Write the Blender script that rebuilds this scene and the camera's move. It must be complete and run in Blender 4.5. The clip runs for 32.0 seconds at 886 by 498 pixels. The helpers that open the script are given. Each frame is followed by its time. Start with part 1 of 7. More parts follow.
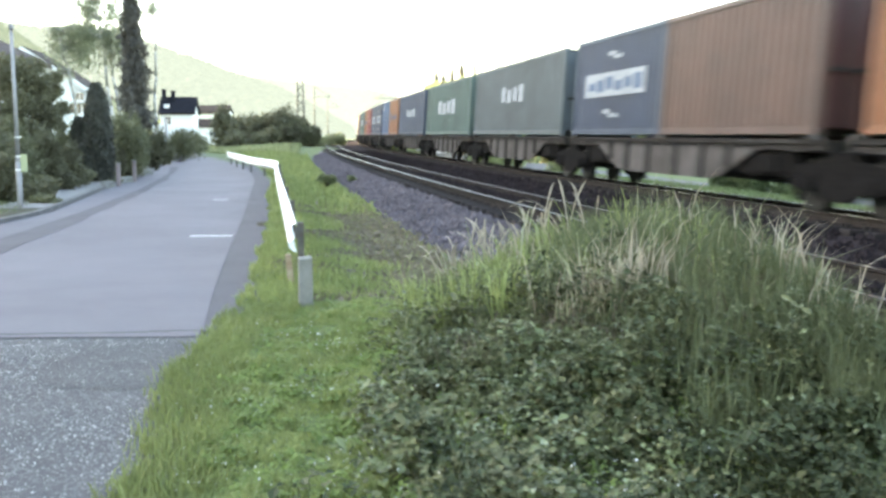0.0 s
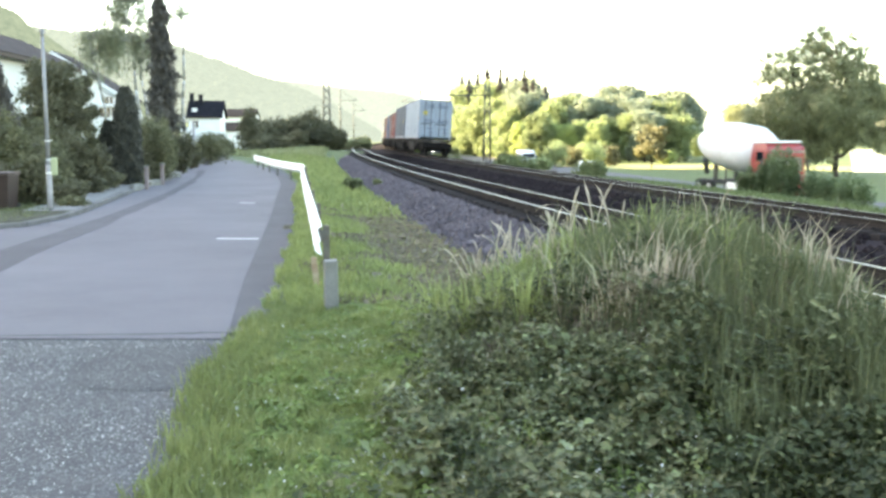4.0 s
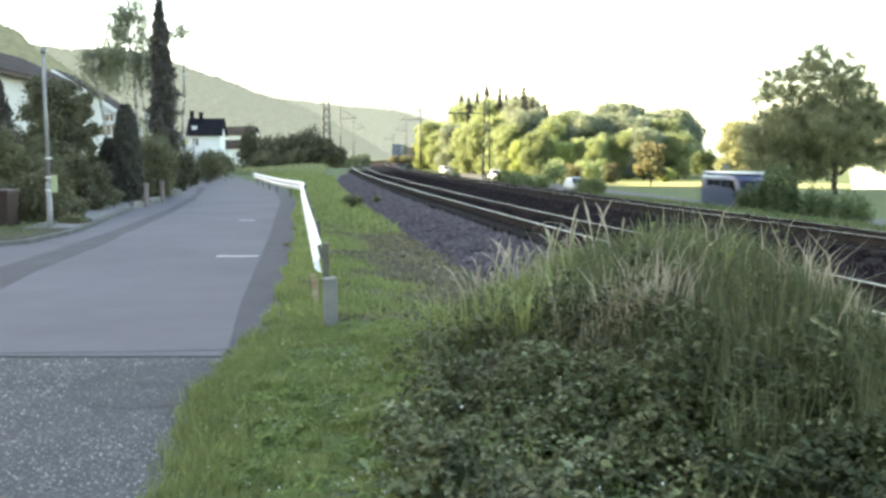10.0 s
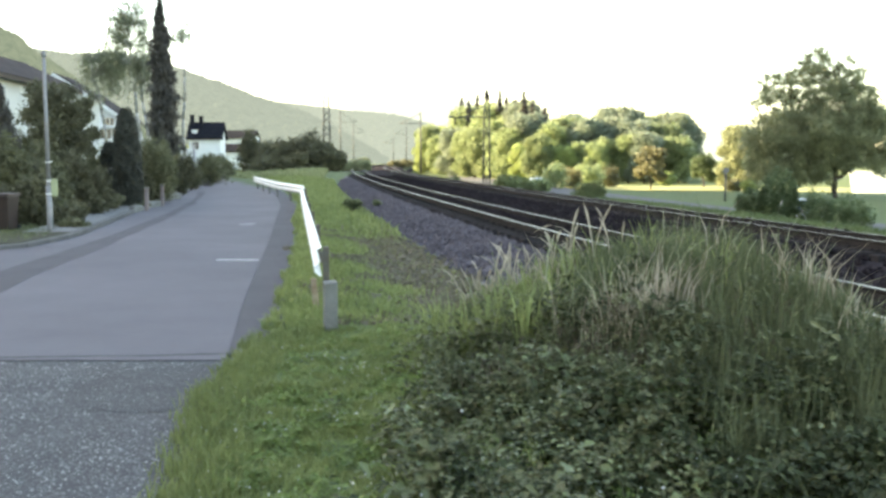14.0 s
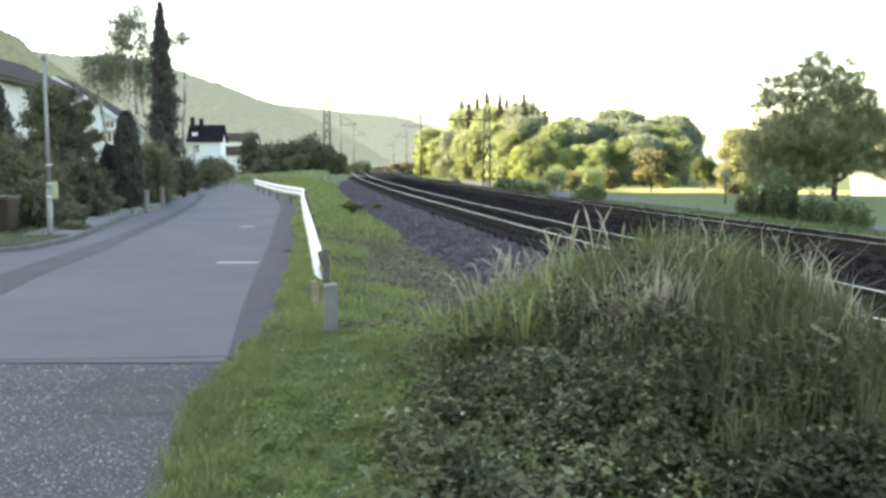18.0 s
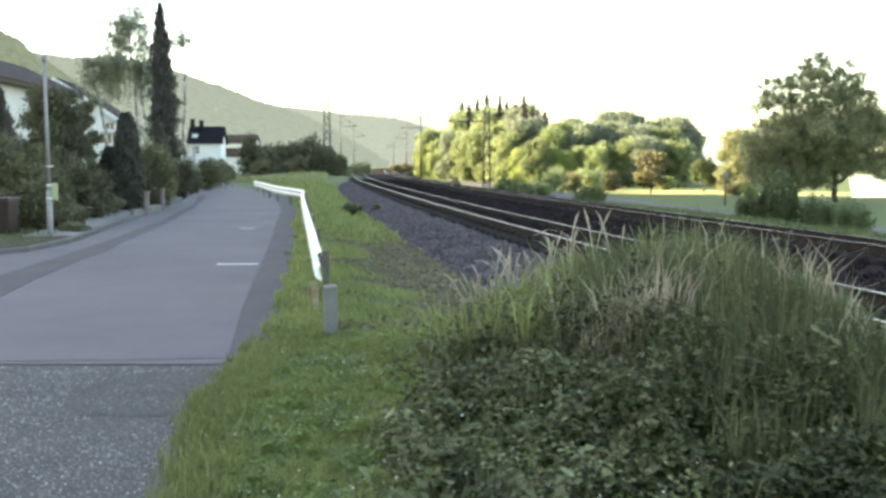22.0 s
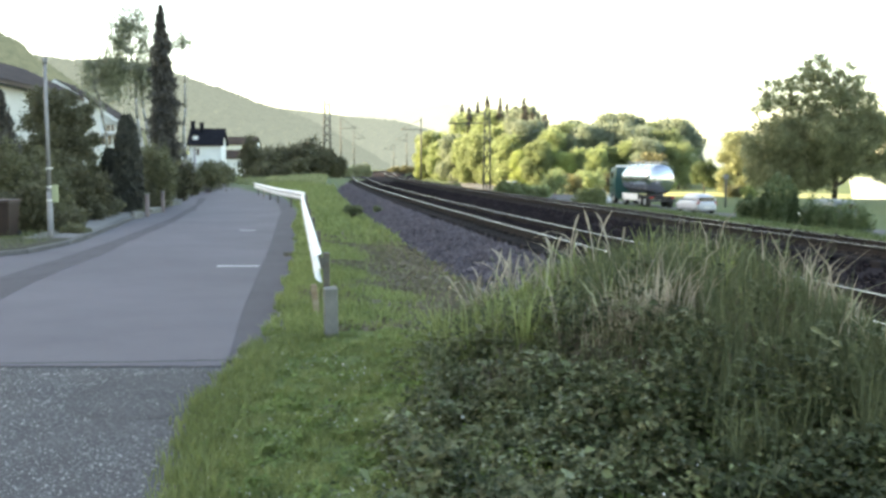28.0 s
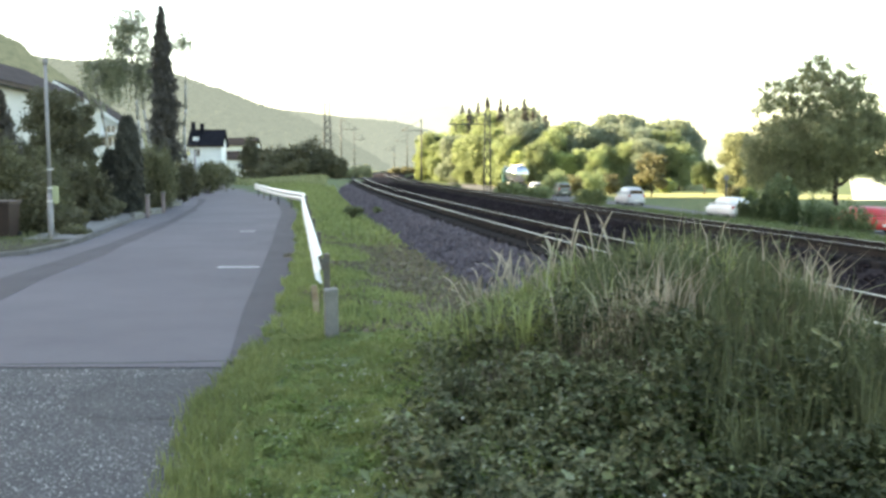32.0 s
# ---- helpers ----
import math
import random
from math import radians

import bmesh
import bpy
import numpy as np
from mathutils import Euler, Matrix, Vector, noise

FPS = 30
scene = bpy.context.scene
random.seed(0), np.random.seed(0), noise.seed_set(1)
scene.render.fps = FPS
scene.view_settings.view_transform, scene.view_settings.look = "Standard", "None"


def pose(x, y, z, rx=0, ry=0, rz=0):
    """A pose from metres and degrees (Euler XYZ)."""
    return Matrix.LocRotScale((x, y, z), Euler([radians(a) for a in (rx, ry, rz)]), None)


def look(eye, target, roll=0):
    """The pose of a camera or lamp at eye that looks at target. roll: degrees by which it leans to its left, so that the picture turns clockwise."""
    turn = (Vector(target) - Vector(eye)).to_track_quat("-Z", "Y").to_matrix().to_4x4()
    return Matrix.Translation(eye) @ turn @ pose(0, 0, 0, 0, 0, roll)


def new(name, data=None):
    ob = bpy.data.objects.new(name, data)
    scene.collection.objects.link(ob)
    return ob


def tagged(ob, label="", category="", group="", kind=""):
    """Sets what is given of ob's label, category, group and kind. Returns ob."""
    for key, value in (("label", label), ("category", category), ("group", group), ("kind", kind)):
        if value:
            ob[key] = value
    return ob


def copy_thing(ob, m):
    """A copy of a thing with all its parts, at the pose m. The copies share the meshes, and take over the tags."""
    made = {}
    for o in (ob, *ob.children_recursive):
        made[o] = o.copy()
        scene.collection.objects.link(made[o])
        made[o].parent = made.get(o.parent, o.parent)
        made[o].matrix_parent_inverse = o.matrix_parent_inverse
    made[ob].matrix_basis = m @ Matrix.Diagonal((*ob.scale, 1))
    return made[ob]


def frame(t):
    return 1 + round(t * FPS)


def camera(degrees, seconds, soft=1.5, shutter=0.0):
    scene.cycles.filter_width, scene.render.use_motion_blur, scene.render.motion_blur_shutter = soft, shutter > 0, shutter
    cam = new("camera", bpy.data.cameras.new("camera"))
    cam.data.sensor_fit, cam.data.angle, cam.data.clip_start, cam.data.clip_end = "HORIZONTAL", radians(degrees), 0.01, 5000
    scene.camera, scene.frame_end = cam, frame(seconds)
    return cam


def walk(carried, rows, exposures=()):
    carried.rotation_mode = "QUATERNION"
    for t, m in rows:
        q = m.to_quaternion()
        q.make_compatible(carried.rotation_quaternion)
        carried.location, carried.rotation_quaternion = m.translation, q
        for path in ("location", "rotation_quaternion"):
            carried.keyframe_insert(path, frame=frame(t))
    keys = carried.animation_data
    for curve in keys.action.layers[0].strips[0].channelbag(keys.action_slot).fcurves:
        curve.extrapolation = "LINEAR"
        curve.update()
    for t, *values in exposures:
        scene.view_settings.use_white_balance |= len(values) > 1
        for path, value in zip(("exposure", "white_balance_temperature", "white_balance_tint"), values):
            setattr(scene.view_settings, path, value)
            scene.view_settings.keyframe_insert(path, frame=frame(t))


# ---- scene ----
SKY, SUNP = 0.15, 5.0
# stops, kelvin and tint of the camera, which settles after the train has gone
EXPOSURE = [(0, 3.35), (2, 3.33), (2.6, 3.38), (3.5, 3.25), (6, 2.78), (9, 2.61), (14, 2.55), (20, 2.46), (32, 2.42)]
# The eye stands 1.7 m over the lane at the origin; y runs along the view, x to the right.
FOCAL, HORIZON = 1664.0, 290.4
EYE = Vector((0.0, 0.0, 1.7))
cam = camera(50.45, 32.0, soft=3.0, shutter=0.5)


def view(dx, dy):
    """The turn of the camera for a drift of the picture from its place of rest."""
    pitch = math.degrees(math.atan((HORIZON + dy - 441.0) / FOCAL))
    yaw = math.degrees(math.atan(dx / FOCAL))
    return pose(EYE.x, EYE.y, EYE.z, 90 + pitch, 0, yaw)


DRIFT = [(0, -44.5, -52), (0.5, -29, -52), (1, -24, -52), (1.5, -16.8, -52.2), (2, -9, -53), (2.5, -5.3, -52.6), (3, -0.5, -51.8),
         (3.5, 0.5, -49.8), (5.5, -0.6, -31), (6, -0.6, -28), (6.5, -0.6, -25.8), (7, -0.6, -23.4), (8, -0.6, -20), (9, -0.5, -17),
         (10, -0.5, -14.8), (11, -0.4, -12.4), (12, -0.4, -10.8), (13, -0.4, -9.2), (14, -0.3, -8), (14.5, -0.3, -7.4),
         (16.5, 0, -4.8), (18, 0, -3.4), (20, 0, -2), (23, 0, 0), (25.5, 0.2, 1.4), (27.5, 0.4, 2.6), (30, 0.7, 3.9), (32, 1, 4.7)]
walk(cam, [(t, view(dx, dy)) for t, dx, dy in DRIFT], exposures=[(t, e, 8200, 8) for t, e in EXPOSURE])

# ---- light ----
SUN_AZ, SUN_EL = radians(-83), radians(20)      # low, over the unseen ridge to the left
world = bpy.data.worlds.new("sky")
scene.world = world
world.use_nodes = True
wt = world.node_tree
sky = wt.nodes.new("ShaderNodeTexSky")
sky.sky_type, sky.sun_disc = "NISHITA", False
sky.sun_elevation, sky.sun_rotation = SUN_EL, SUN_AZ
sky.air_density, sky.dust_density, sky.ozone_density = 1.0, 1.2, 1.0
wt.links.new(sky.outputs[0], wt.nodes["Background"].inputs[0])
wt.nodes["Background"].inputs[1].default_value = SKY
sun_data = bpy.data.lights.new("sun", "SUN")
sun_data.energy, sun_data.angle, sun_data.color = SUNP, radians(0.6), (1.0, 0.9, 0.66)
sun = new("sun", sun_data)
to_sun = Vector((math.sin(SUN_AZ) * math.cos(SUN_EL), math.cos(SUN_AZ) * math.cos(SUN_EL), math.sin(SUN_EL)))
sun.matrix_world = look(to_sun * 900, (0, 0, 0))
# ---- helpers of the scene ----
rng = np.random.default_rng(7)


def part(name, bm, material, parent=None, label=""):
    """Links a bmesh as one mesh object, under a thing or a part."""
    if isinstance(bm, bpy.types.Mesh):
        data = bm
    else:
        data = bpy.data.meshes.new(name)
        bm.to_mesh(data)
        bm.free()
    for m in material if isinstance(material, (list, tuple)) else [material]:
        data.materials.append(m)
    ob = new(name, data)
    if parent:
        ob.parent = parent
    if label:
        ob["label"] = label
    return ob


def raw(name, verts, faces, material, parent=None, label="", smooth=False):
    """The same from arrays, for what has very many pieces."""
    data = bpy.data.meshes.new(name)
    data.from_pydata([tuple(v) for v in verts] if not isinstance(verts, np.ndarray) else verts.tolist(), [],
                     faces.tolist() if isinstance(faces, np.ndarray) else faces)
    if smooth:
        data.shade_smooth()
    return part(name, data, material, parent, label)


def thing(name, m, label, category, group="", kind=""):
    ob = new(name)
    ob.matrix_basis = m
    ob.empty_display_size = 0.2
    return tagged(ob, label, category, group, kind)


def box(bm, lo, hi, bevel=0.0, m=None, mat=0):
    lo, hi = Vector(lo), Vector(hi)
    geo = bmesh.ops.create_cube(bm, size=1.0)
    vs = geo["verts"]
    for v in vs:
        v.co = Vector((lo[i] + (v.co[i] + 0.5) * (hi[i] - lo[i]) for i in range(3)))
    if bevel:
        es = list({e for v in vs for e in v.link_edges})
        vs = list({v for f in bmesh.ops.bevel(bm, geom=es, offset=bevel, segments=2, affect="EDGES", profile=0.6)["faces"] for v in f.verts} | {v for v in vs if v.is_valid})
    if m is not None:
        bmesh.ops.transform(bm, matrix=m, verts=vs)
    if mat:
        for f in {f for v in vs for f in v.link_faces}:
            f.material_index = mat
    return vs


def rod(bm, a, b, r0, r1=None, seg=8, mat=0):
    a, b = Vector(a), Vector(b)
    d = b - a
    geo = bmesh.ops.create_cone(bm, cap_ends=True, segments=seg, radius1=r0, radius2=r0 if r1 is None else r1, depth=d.length)
    m = Matrix.Translation((a + b) / 2) @ d.to_track_quat("Z", "Y").to_matrix().to_4x4()
    bmesh.ops.transform(bm, matrix=m, verts=geo["verts"])
    for f in {f for v in geo["verts"] for f in v.link_faces}:
        f.smooth, f.material_index = len(f.verts) == 4, mat
    return geo["verts"]


def prism(bm, outline, x0, x1, mat=0):
    """A solid whose outline (y, z) runs from x0 to x1."""
    a = [bm.verts.new((x0, y, z)) for y, z in outline]
    b = [bm.verts.new((x1, y, z)) for y, z in outline]
    n = len(outline)
    faces = [bm.faces.new(a), bm.faces.new(b[::-1])]
    faces += [bm.faces.new((a[i], b[i], b[(i + 1) % n], a[(i + 1) % n])) for i in range(n)]
    for f in faces:
        f.material_index = mat
    bmesh.ops.recalc_face_normals(bm, faces=faces)
    return a + b


def sweep(paths, closed=False):
    """A skin over rows of points: verts and quads. closed joins the rows' ends."""
    n, k = len(paths), len(paths[0])
    verts = [tuple(p) for row in paths for p in row]
    faces = [(i * k + j, i * k + (j + 1) % k, (i + 1) * k + (j + 1) % k, (i + 1) * k + j)
             for i in range(n - 1) for j in range(k if closed else k - 1)]
    if closed:
        faces += [tuple(range(k))[::-1], tuple((n - 1) * k + j for j in range(k))]
    return verts, faces


def smoothstep(a, b, x):
    t = np.clip((np.asarray(x, float) - a) / (b - a), 0, 1)
    return t * t * (3 - 2 * t)


def lerp_line(line, v):
    """Linear reading of [(v, w), ...]."""
    return np.interp(v, [p[0] for p in line], [p[1] for p in line])


# ---- materials ----
def mat(name, c1, c2=None, scale=3.0, rough=0.85, metal=0.0, bump=0.0, bump_scale=None, fine=None, fine_scale=60.0, spec=0.3,
        coat=0.0, island=0.0, dirt=None, dirt_scale=0.7, dirt_amount=0.5, trans=0.0):
    """A procedural surface: two colours mottled at one scale, a fine grain, dirt patches, bump, and a spread from piece to piece."""
    m = bpy.data.materials.new(name)
    m.use_nodes = True
    nt = m.node_tree
    b = nt.nodes["Principled BSDF"]
    b.inputs["Roughness"].default_value, b.inputs["Metallic"].default_value = rough, metal
    b.inputs["Specular IOR Level"].default_value = spec
    b.inputs["Coat Weight"].default_value = coat
    co = nt.nodes.new("ShaderNodeTexCoord")

    def noise_at(s, detail=4.0):
        n = nt.nodes.new("ShaderNodeTexNoise")
        n.inputs["Scale"].default_value, n.inputs["Detail"].default_value, n.inputs["Roughness"].default_value = s, detail, 0.6
        nt.links.new(co.outputs["Object"], n.inputs["Vector"])
        return n

    def mix(fac, a, c, lo=0.35, hi=0.65, amount=1.0):
        r = nt.nodes.new("ShaderNodeMapRange")
        r.inputs["From Min"].default_value, r.inputs["From Max"].default_value = lo, hi
        r.inputs["To Max"].default_value = amount
        nt.links.new(fac, r.inputs["Value"])
        x = nt.nodes.new("ShaderNodeMix")
        x.data_type = "RGBA"
        nt.links.new(r.outputs[0], x.inputs["Factor"])
        for src, sock in ((a, x.inputs["A"]), (c, x.inputs["B"])):
            if isinstance(src, (tuple, list)):
                sock.default_value = (*src, 1)
            else:
                nt.links.new(src, sock)
        return x.outputs["Result"]

    col = mix(noise_at(scale).outputs["Fac"], c1, c2 or c1)
    if fine:
        col = mix(noise_at(fine_scale, 2.0).outputs["Fac"], col, fine, 0.5, 0.72)
    if dirt:
        col = mix(noise_at(dirt_scale, 6.0).outputs["Fac"], col, dirt, 0.48, 0.7, dirt_amount)
    if island:
        geo = nt.nodes.new("ShaderNodeNewGeometry")
        obj = nt.nodes.new("ShaderNodeObjectInfo")
        add = nt.nodes.new("ShaderNodeMath")
        add.operation = "ADD"
        nt.links.new(geo.outputs["Random Per Island"], add.inputs[0])
        nt.links.new(obj.outputs["Random"], add.inputs[1])
        r = nt.nodes.new("ShaderNodeMapRange")
        r.inputs["From Max"].default_value = 2.0
        r.inputs["To Min"].default_value, r.inputs["To Max"].default_value = 1 - island, 1 + island
        nt.links.new(add.outputs[0], r.inputs["Value"])
        hsv = nt.nodes.new("ShaderNodeHueSaturation")
        nt.links.new(r.outputs[0], hsv.inputs["Value"])
        nt.links.new(col, hsv.inputs["Color"])
        col = hsv.outputs[0]
    nt.links.new(col, b.inputs["Base Color"])
    if trans:
        b.inputs["Transmission Weight"].default_value = 0.0
        tl = nt.nodes.new("ShaderNodeBsdfTranslucent")
        nt.links.new(col, tl.inputs["Color"])
        ms = nt.nodes.new("ShaderNodeMixShader")
        ms.inputs[0].default_value = trans
        nt.links.new(b.outputs[0], ms.inputs[1])
        nt.links.new(tl.outputs[0], ms.inputs[2])
        nt.links.new(ms.outputs[0], nt.nodes["Material Output"].inputs["Surface"])
    if bump:
        bn = nt.nodes.new("ShaderNodeBump")
        bn.inputs["Strength"].default_value, bn.inputs["Distance"].default_value = min(bump, 1.0), 0.03
        nt.links.new(noise_at(bump_scale or fine_scale, 5.0).outputs["Fac"], bn.inputs["Height"])
        nt.links.new(bn.outputs[0], b.inputs["Normal"])
    return m


def glow(name, colour, strength):
    m = bpy.data.materials.new(name)
    m.use_nodes = True
    b = m.node_tree.nodes["Principled BSDF"]
    b.inputs["Base Color"].default_value = (*colour, 1)
    b.inputs["Emission Color"].default_value = (*colour, 1)
    b.inputs["Emission Strength"].default_value = strength
    return m


def glassy(name, colour, rough=0.05):
    m = mat(name, colour, rough=rough, spec=0.8)
    return m


M_GRASS_SOIL = mat("meadow_soil", (0.094, 0.13, 0.047), (0.07, 0.1, 0.038), 0.6, 0.95, fine=(0.115, 0.15, 0.058), fine_scale=25, bump=0.6, bump_scale=14, dirt=(0.11, 0.10, 0.05), dirt_scale=0.25, dirt_amount=0.35)
M_BLADE = mat("grass_blades", (0.272, 0.308, 0.118), (0.19, 0.225, 0.084), 0.9, 0.6, island=0.4, trans=0.35)
M_BLADE_DARK = mat("weed_blades", (0.152, 0.172, 0.086), (0.104, 0.12, 0.06), 0.9, 0.6, island=0.4, trans=0.25)
M_STRAW = mat("dry_straw", (0.51, 0.435, 0.335), (0.38, 0.32, 0.245), 5, 0.8, island=0.3, trans=0.2)
M_BRAMBLE = mat("bramble_leaves", (0.113, 0.119, 0.056), (0.152, 0.158, 0.074), 1.2, 0.55, spec=0.25, island=0.45, trans=0.15)
M_ASPHALT = mat("smooth_asphalt", (0.132, 0.122, 0.136), (0.109, 0.101, 0.112), 0.4, 0.82, fine=(0.156, 0.145, 0.159), fine_scale=120, bump=0.25, bump_scale=150, dirt=(0.161, 0.149, 0.162), dirt_scale=0.3, dirt_amount=0.7)
M_ASPHALT_OLD = mat("coarse_asphalt", (0.1, 0.097, 0.098), (0.073, 0.071, 0.072), 1.2, 0.88, fine=(0.21, 0.21, 0.215), fine_scale=48, bump=0.7, bump_scale=70, dirt=(0.06, 0.06, 0.064), dirt_scale=0.9, dirt_amount=0.6)
M_ASPHALT_WORN = mat("worn_dark_asphalt", (0.088, 0.086, 0.087), (0.069, 0.067, 0.068), 2.5, 0.9, fine=(0.18, 0.18, 0.185), fine_scale=48, bump=0.7, bump_scale=70)
M_ASPHALT_DARK = mat("patched_asphalt", (0.095, 0.087, 0.096), (0.074, 0.068, 0.075), 0.9, 0.88, fine=(0.12, 0.118, 0.122), fine_scale=110, bump=0.3, bump_scale=130)
M_ROAD = mat("main_road_asphalt", (0.1, 0.1, 0.105), (0.08, 0.08, 0.085), 0.4, 0.85, fine=(0.13, 0.13, 0.13), fine_scale=40, bump=0.2)
M_KERB = mat("kerb_concrete", (0.15, 0.142, 0.138), (0.105, 0.1, 0.098), 3, 0.9, fine=(0.2, 0.19, 0.18), fine_scale=60, bump=0.4, island=0.15)
M_CONCRETE = mat("weathered_concrete", (0.24, 0.235, 0.22), (0.17, 0.165, 0.155), 4, 0.92, fine=(0.29, 0.28, 0.26), fine_scale=90, bump=0.5, dirt=(0.15, 0.16, 0.12), dirt_scale=5)
M_PAVING = mat("pavement", (0.2, 0.195, 0.19), (0.16, 0.155, 0.15), 1.5, 0.92, fine=(0.26, 0.25, 0.24), fine_scale=70, bump=0.3, island=0.1)
M_MARK = mat("road_paint", (0.55, 0.55, 0.54), (0.34, 0.34, 0.34), 12, 0.7, dirt=(0.2, 0.2, 0.2), dirt_scale=9, dirt_amount=0.7)
M_BALLAST = mat("ballast_stone", (0.118, 0.105, 0.117), (0.087, 0.078, 0.088), 2, 1.0, spec=0.08, fine=(0.16, 0.145, 0.162), fine_scale=26, bump=1.0, bump_scale=18, island=0.55)
M_BALLAST_DARK = mat("rusty_track_ballast", (0.026, 0.021, 0.023), (0.017, 0.014, 0.016), 2, 1.0, spec=0.03, fine=(0.04, 0.033, 0.036), fine_scale=26, bump=1.0, bump_scale=18, island=0.5)
M_RAIL_TOP = mat("polished_rail_head", (0.4, 0.38, 0.37), (0.32, 0.3, 0.29), 2, 0.3, metal=1.0)
M_RAIL = mat("rusty_rail", (0.04, 0.034, 0.033), (0.028, 0.024, 0.023), 6, 0.95, spec=0.04, fine=(0.05, 0.042, 0.038), fine_scale=60)
M_SLEEPER = mat("weathered_sleeper", (0.036, 0.031, 0.031), (0.025, 0.022, 0.022), 4, 0.92, fine=(0.05, 0.045, 0.044), fine_scale=50, bump=0.3, island=0.2, spec=0.04)
M_GALV = mat("galvanised_steel", (0.88, 0.87, 0.84), (0.78, 0.77, 0.74), 3, 0.45, metal=0.25, dirt=(0.4, 0.37, 0.33), dirt_scale=4, dirt_amount=0.35)
M_POST = mat("weathered_steel", (0.16, 0.155, 0.145), (0.11, 0.1, 0.09), 5, 0.6, metal=0.5, dirt=(0.2, 0.12, 0.07), dirt_scale=8)
M_BARK = mat("bark", (0.07, 0.055, 0.042), (0.045, 0.036, 0.028), 5, 0.95, fine=(0.1, 0.085, 0.07), fine_scale=30, bump=0.8)
M_BIRCH = mat("birch_bark", (0.5, 0.48, 0.44), (0.3, 0.29, 0.27), 3, 0.8, dirt=(0.05, 0.05, 0.045), dirt_scale=6, dirt_amount=0.8)
# ---- the curve of the railway and of the main road ----
CX, CY, RAD, SPACING = 1292.04, 238.51, 1303.62, 4.544      # centre and radius of the far track; the near one lies outside it
RAILTOP, CANT = 0.353, 0.094


def on_track(s, off=0.0, z=0.0):
    """A pose at s metres along the far track: x ahead (away), y to its left, tilted with the cant."""
    a = s / RAD
    ahead, left = Vector((math.sin(a), math.cos(a), 0)), Vector((-math.cos(a), math.sin(a), 0))
    at = Vector((CX, CY, RAILTOP)) + left * (RAD + off)
    m = Matrix((ahead, left, (0, 0, 1))).transposed().to_4x4()
    return Matrix.Translation(at) @ m @ Matrix.Rotation(CANT / 1.5, 4, "X") @ Matrix.Translation((0, 0, z))


def spline(points, step=1.0):
    """A smooth line through points, resampled at even steps."""
    p = np.array(points, float)
    p = np.vstack([2 * p[0] - p[1], p, 2 * p[-1] - p[-2]])
    out = []
    for i in range(1, len(p) - 2):
        for t in np.linspace(0, 1, 40, endpoint=False):
            a, b, c, d = p[i - 1], p[i], p[i + 1], p[i + 2]
            out.append(0.5 * (2 * b + (c - a) * t + (2 * a - 5 * b + 4 * c - d) * t * t + (3 * b - a - 3 * c + d) * t ** 3))
    out = np.array(out + [p[-2]])
    s = np.concatenate([[0], np.cumsum(np.linalg.norm(np.diff(out, axis=0), axis=1))])
    q = np.arange(0, s[-1], step)
    return np.stack([np.interp(q, s, out[:, k]) for k in range(out.shape[1])], 1)


ROAD_Z = -1.95
MAIN = spline([(160, -120), (95, -60), (56, -20), (38, 10), (28.5, 30), (22.6, 48), (18.6, 69), (16.6, 84), (13.4, 110), (11.6, 127), (9.8, 145), (7.6, 165), (4.0, 187), (-1.5, 212), (-4.5, 240), (-5, 280), (0, 340), (12, 420), (40, 520), (90, 640)])
MAIN_T = np.gradient(MAIN, axis=0)
MAIN_T /= np.linalg.norm(MAIN_T, axis=1)[:, None]


def on_main(s, off=0.0, back=False):
    """A pose on the main road at s metres; off to the right of the way out; back: heading towards the eye."""
    s = min(max(s, 0.0), len(MAIN) - 2.0)
    i, f = int(s), s - int(s)
    p, t = MAIN[i] * (1 - f) + MAIN[i + 1] * f, MAIN_T[i] * (1 - f) + MAIN_T[i + 1] * f
    n = Vector((t[1], -t[0], 0)).normalized()
    ang = math.atan2(t[1], t[0]) + (math.pi if back else 0)
    return Matrix.Translation(Vector((p[0], p[1], ROAD_Z)) + n * off) @ Matrix.Rotation(ang, 4, "Z")


# ---- the lie of the land ----
# unseen left-hand ridge, its heights set to shade the foreground but not the meadow
RIDGE = [(-300, 60), (-100, 108), (62, 122), (115, 117), (128, 111), (139, 106), (146, 88), (162, 80), (192, 60), (242, 45), (450, 36), (900, 24)]
LANE_R = [(-6, -0.2), (0, -0.9), (4.7, -1.45), (6.8, -1.8), (8.2, -1.9), (11, -2.37), (15.3, -3.0), (21, -3.85), (27, -4.8), (34.8, -6.0), (41, -7.2), (47.7, -8.6), (58, -11), (72, -14.4), (90, -20.5), (130, -37)]
LANE_L = [(-6, -9.5), (0, -9.1), (4.7, -8.9), (8, -8.7), (12, -8.5), (17.5, -8.3), (19.3, -8.05), (21, -8.1), (30, -9.8), (38, -11.1), (45, -12.4), (52, -13.9), (62, -16), (72, -18.4), (90, -24.5), (130, -42)]
LANE_C = [(-6, 1.2), (0, 0.2), (4.7, -2.8), (8, -3.9), (11, -4.4), (15.3, -5.2), (21, -5.9), (30, -7.4), (38, -8.9), (48, -11.2), (60, -14.2), (72, -17.2), (90, -23.5), (130, -40)]


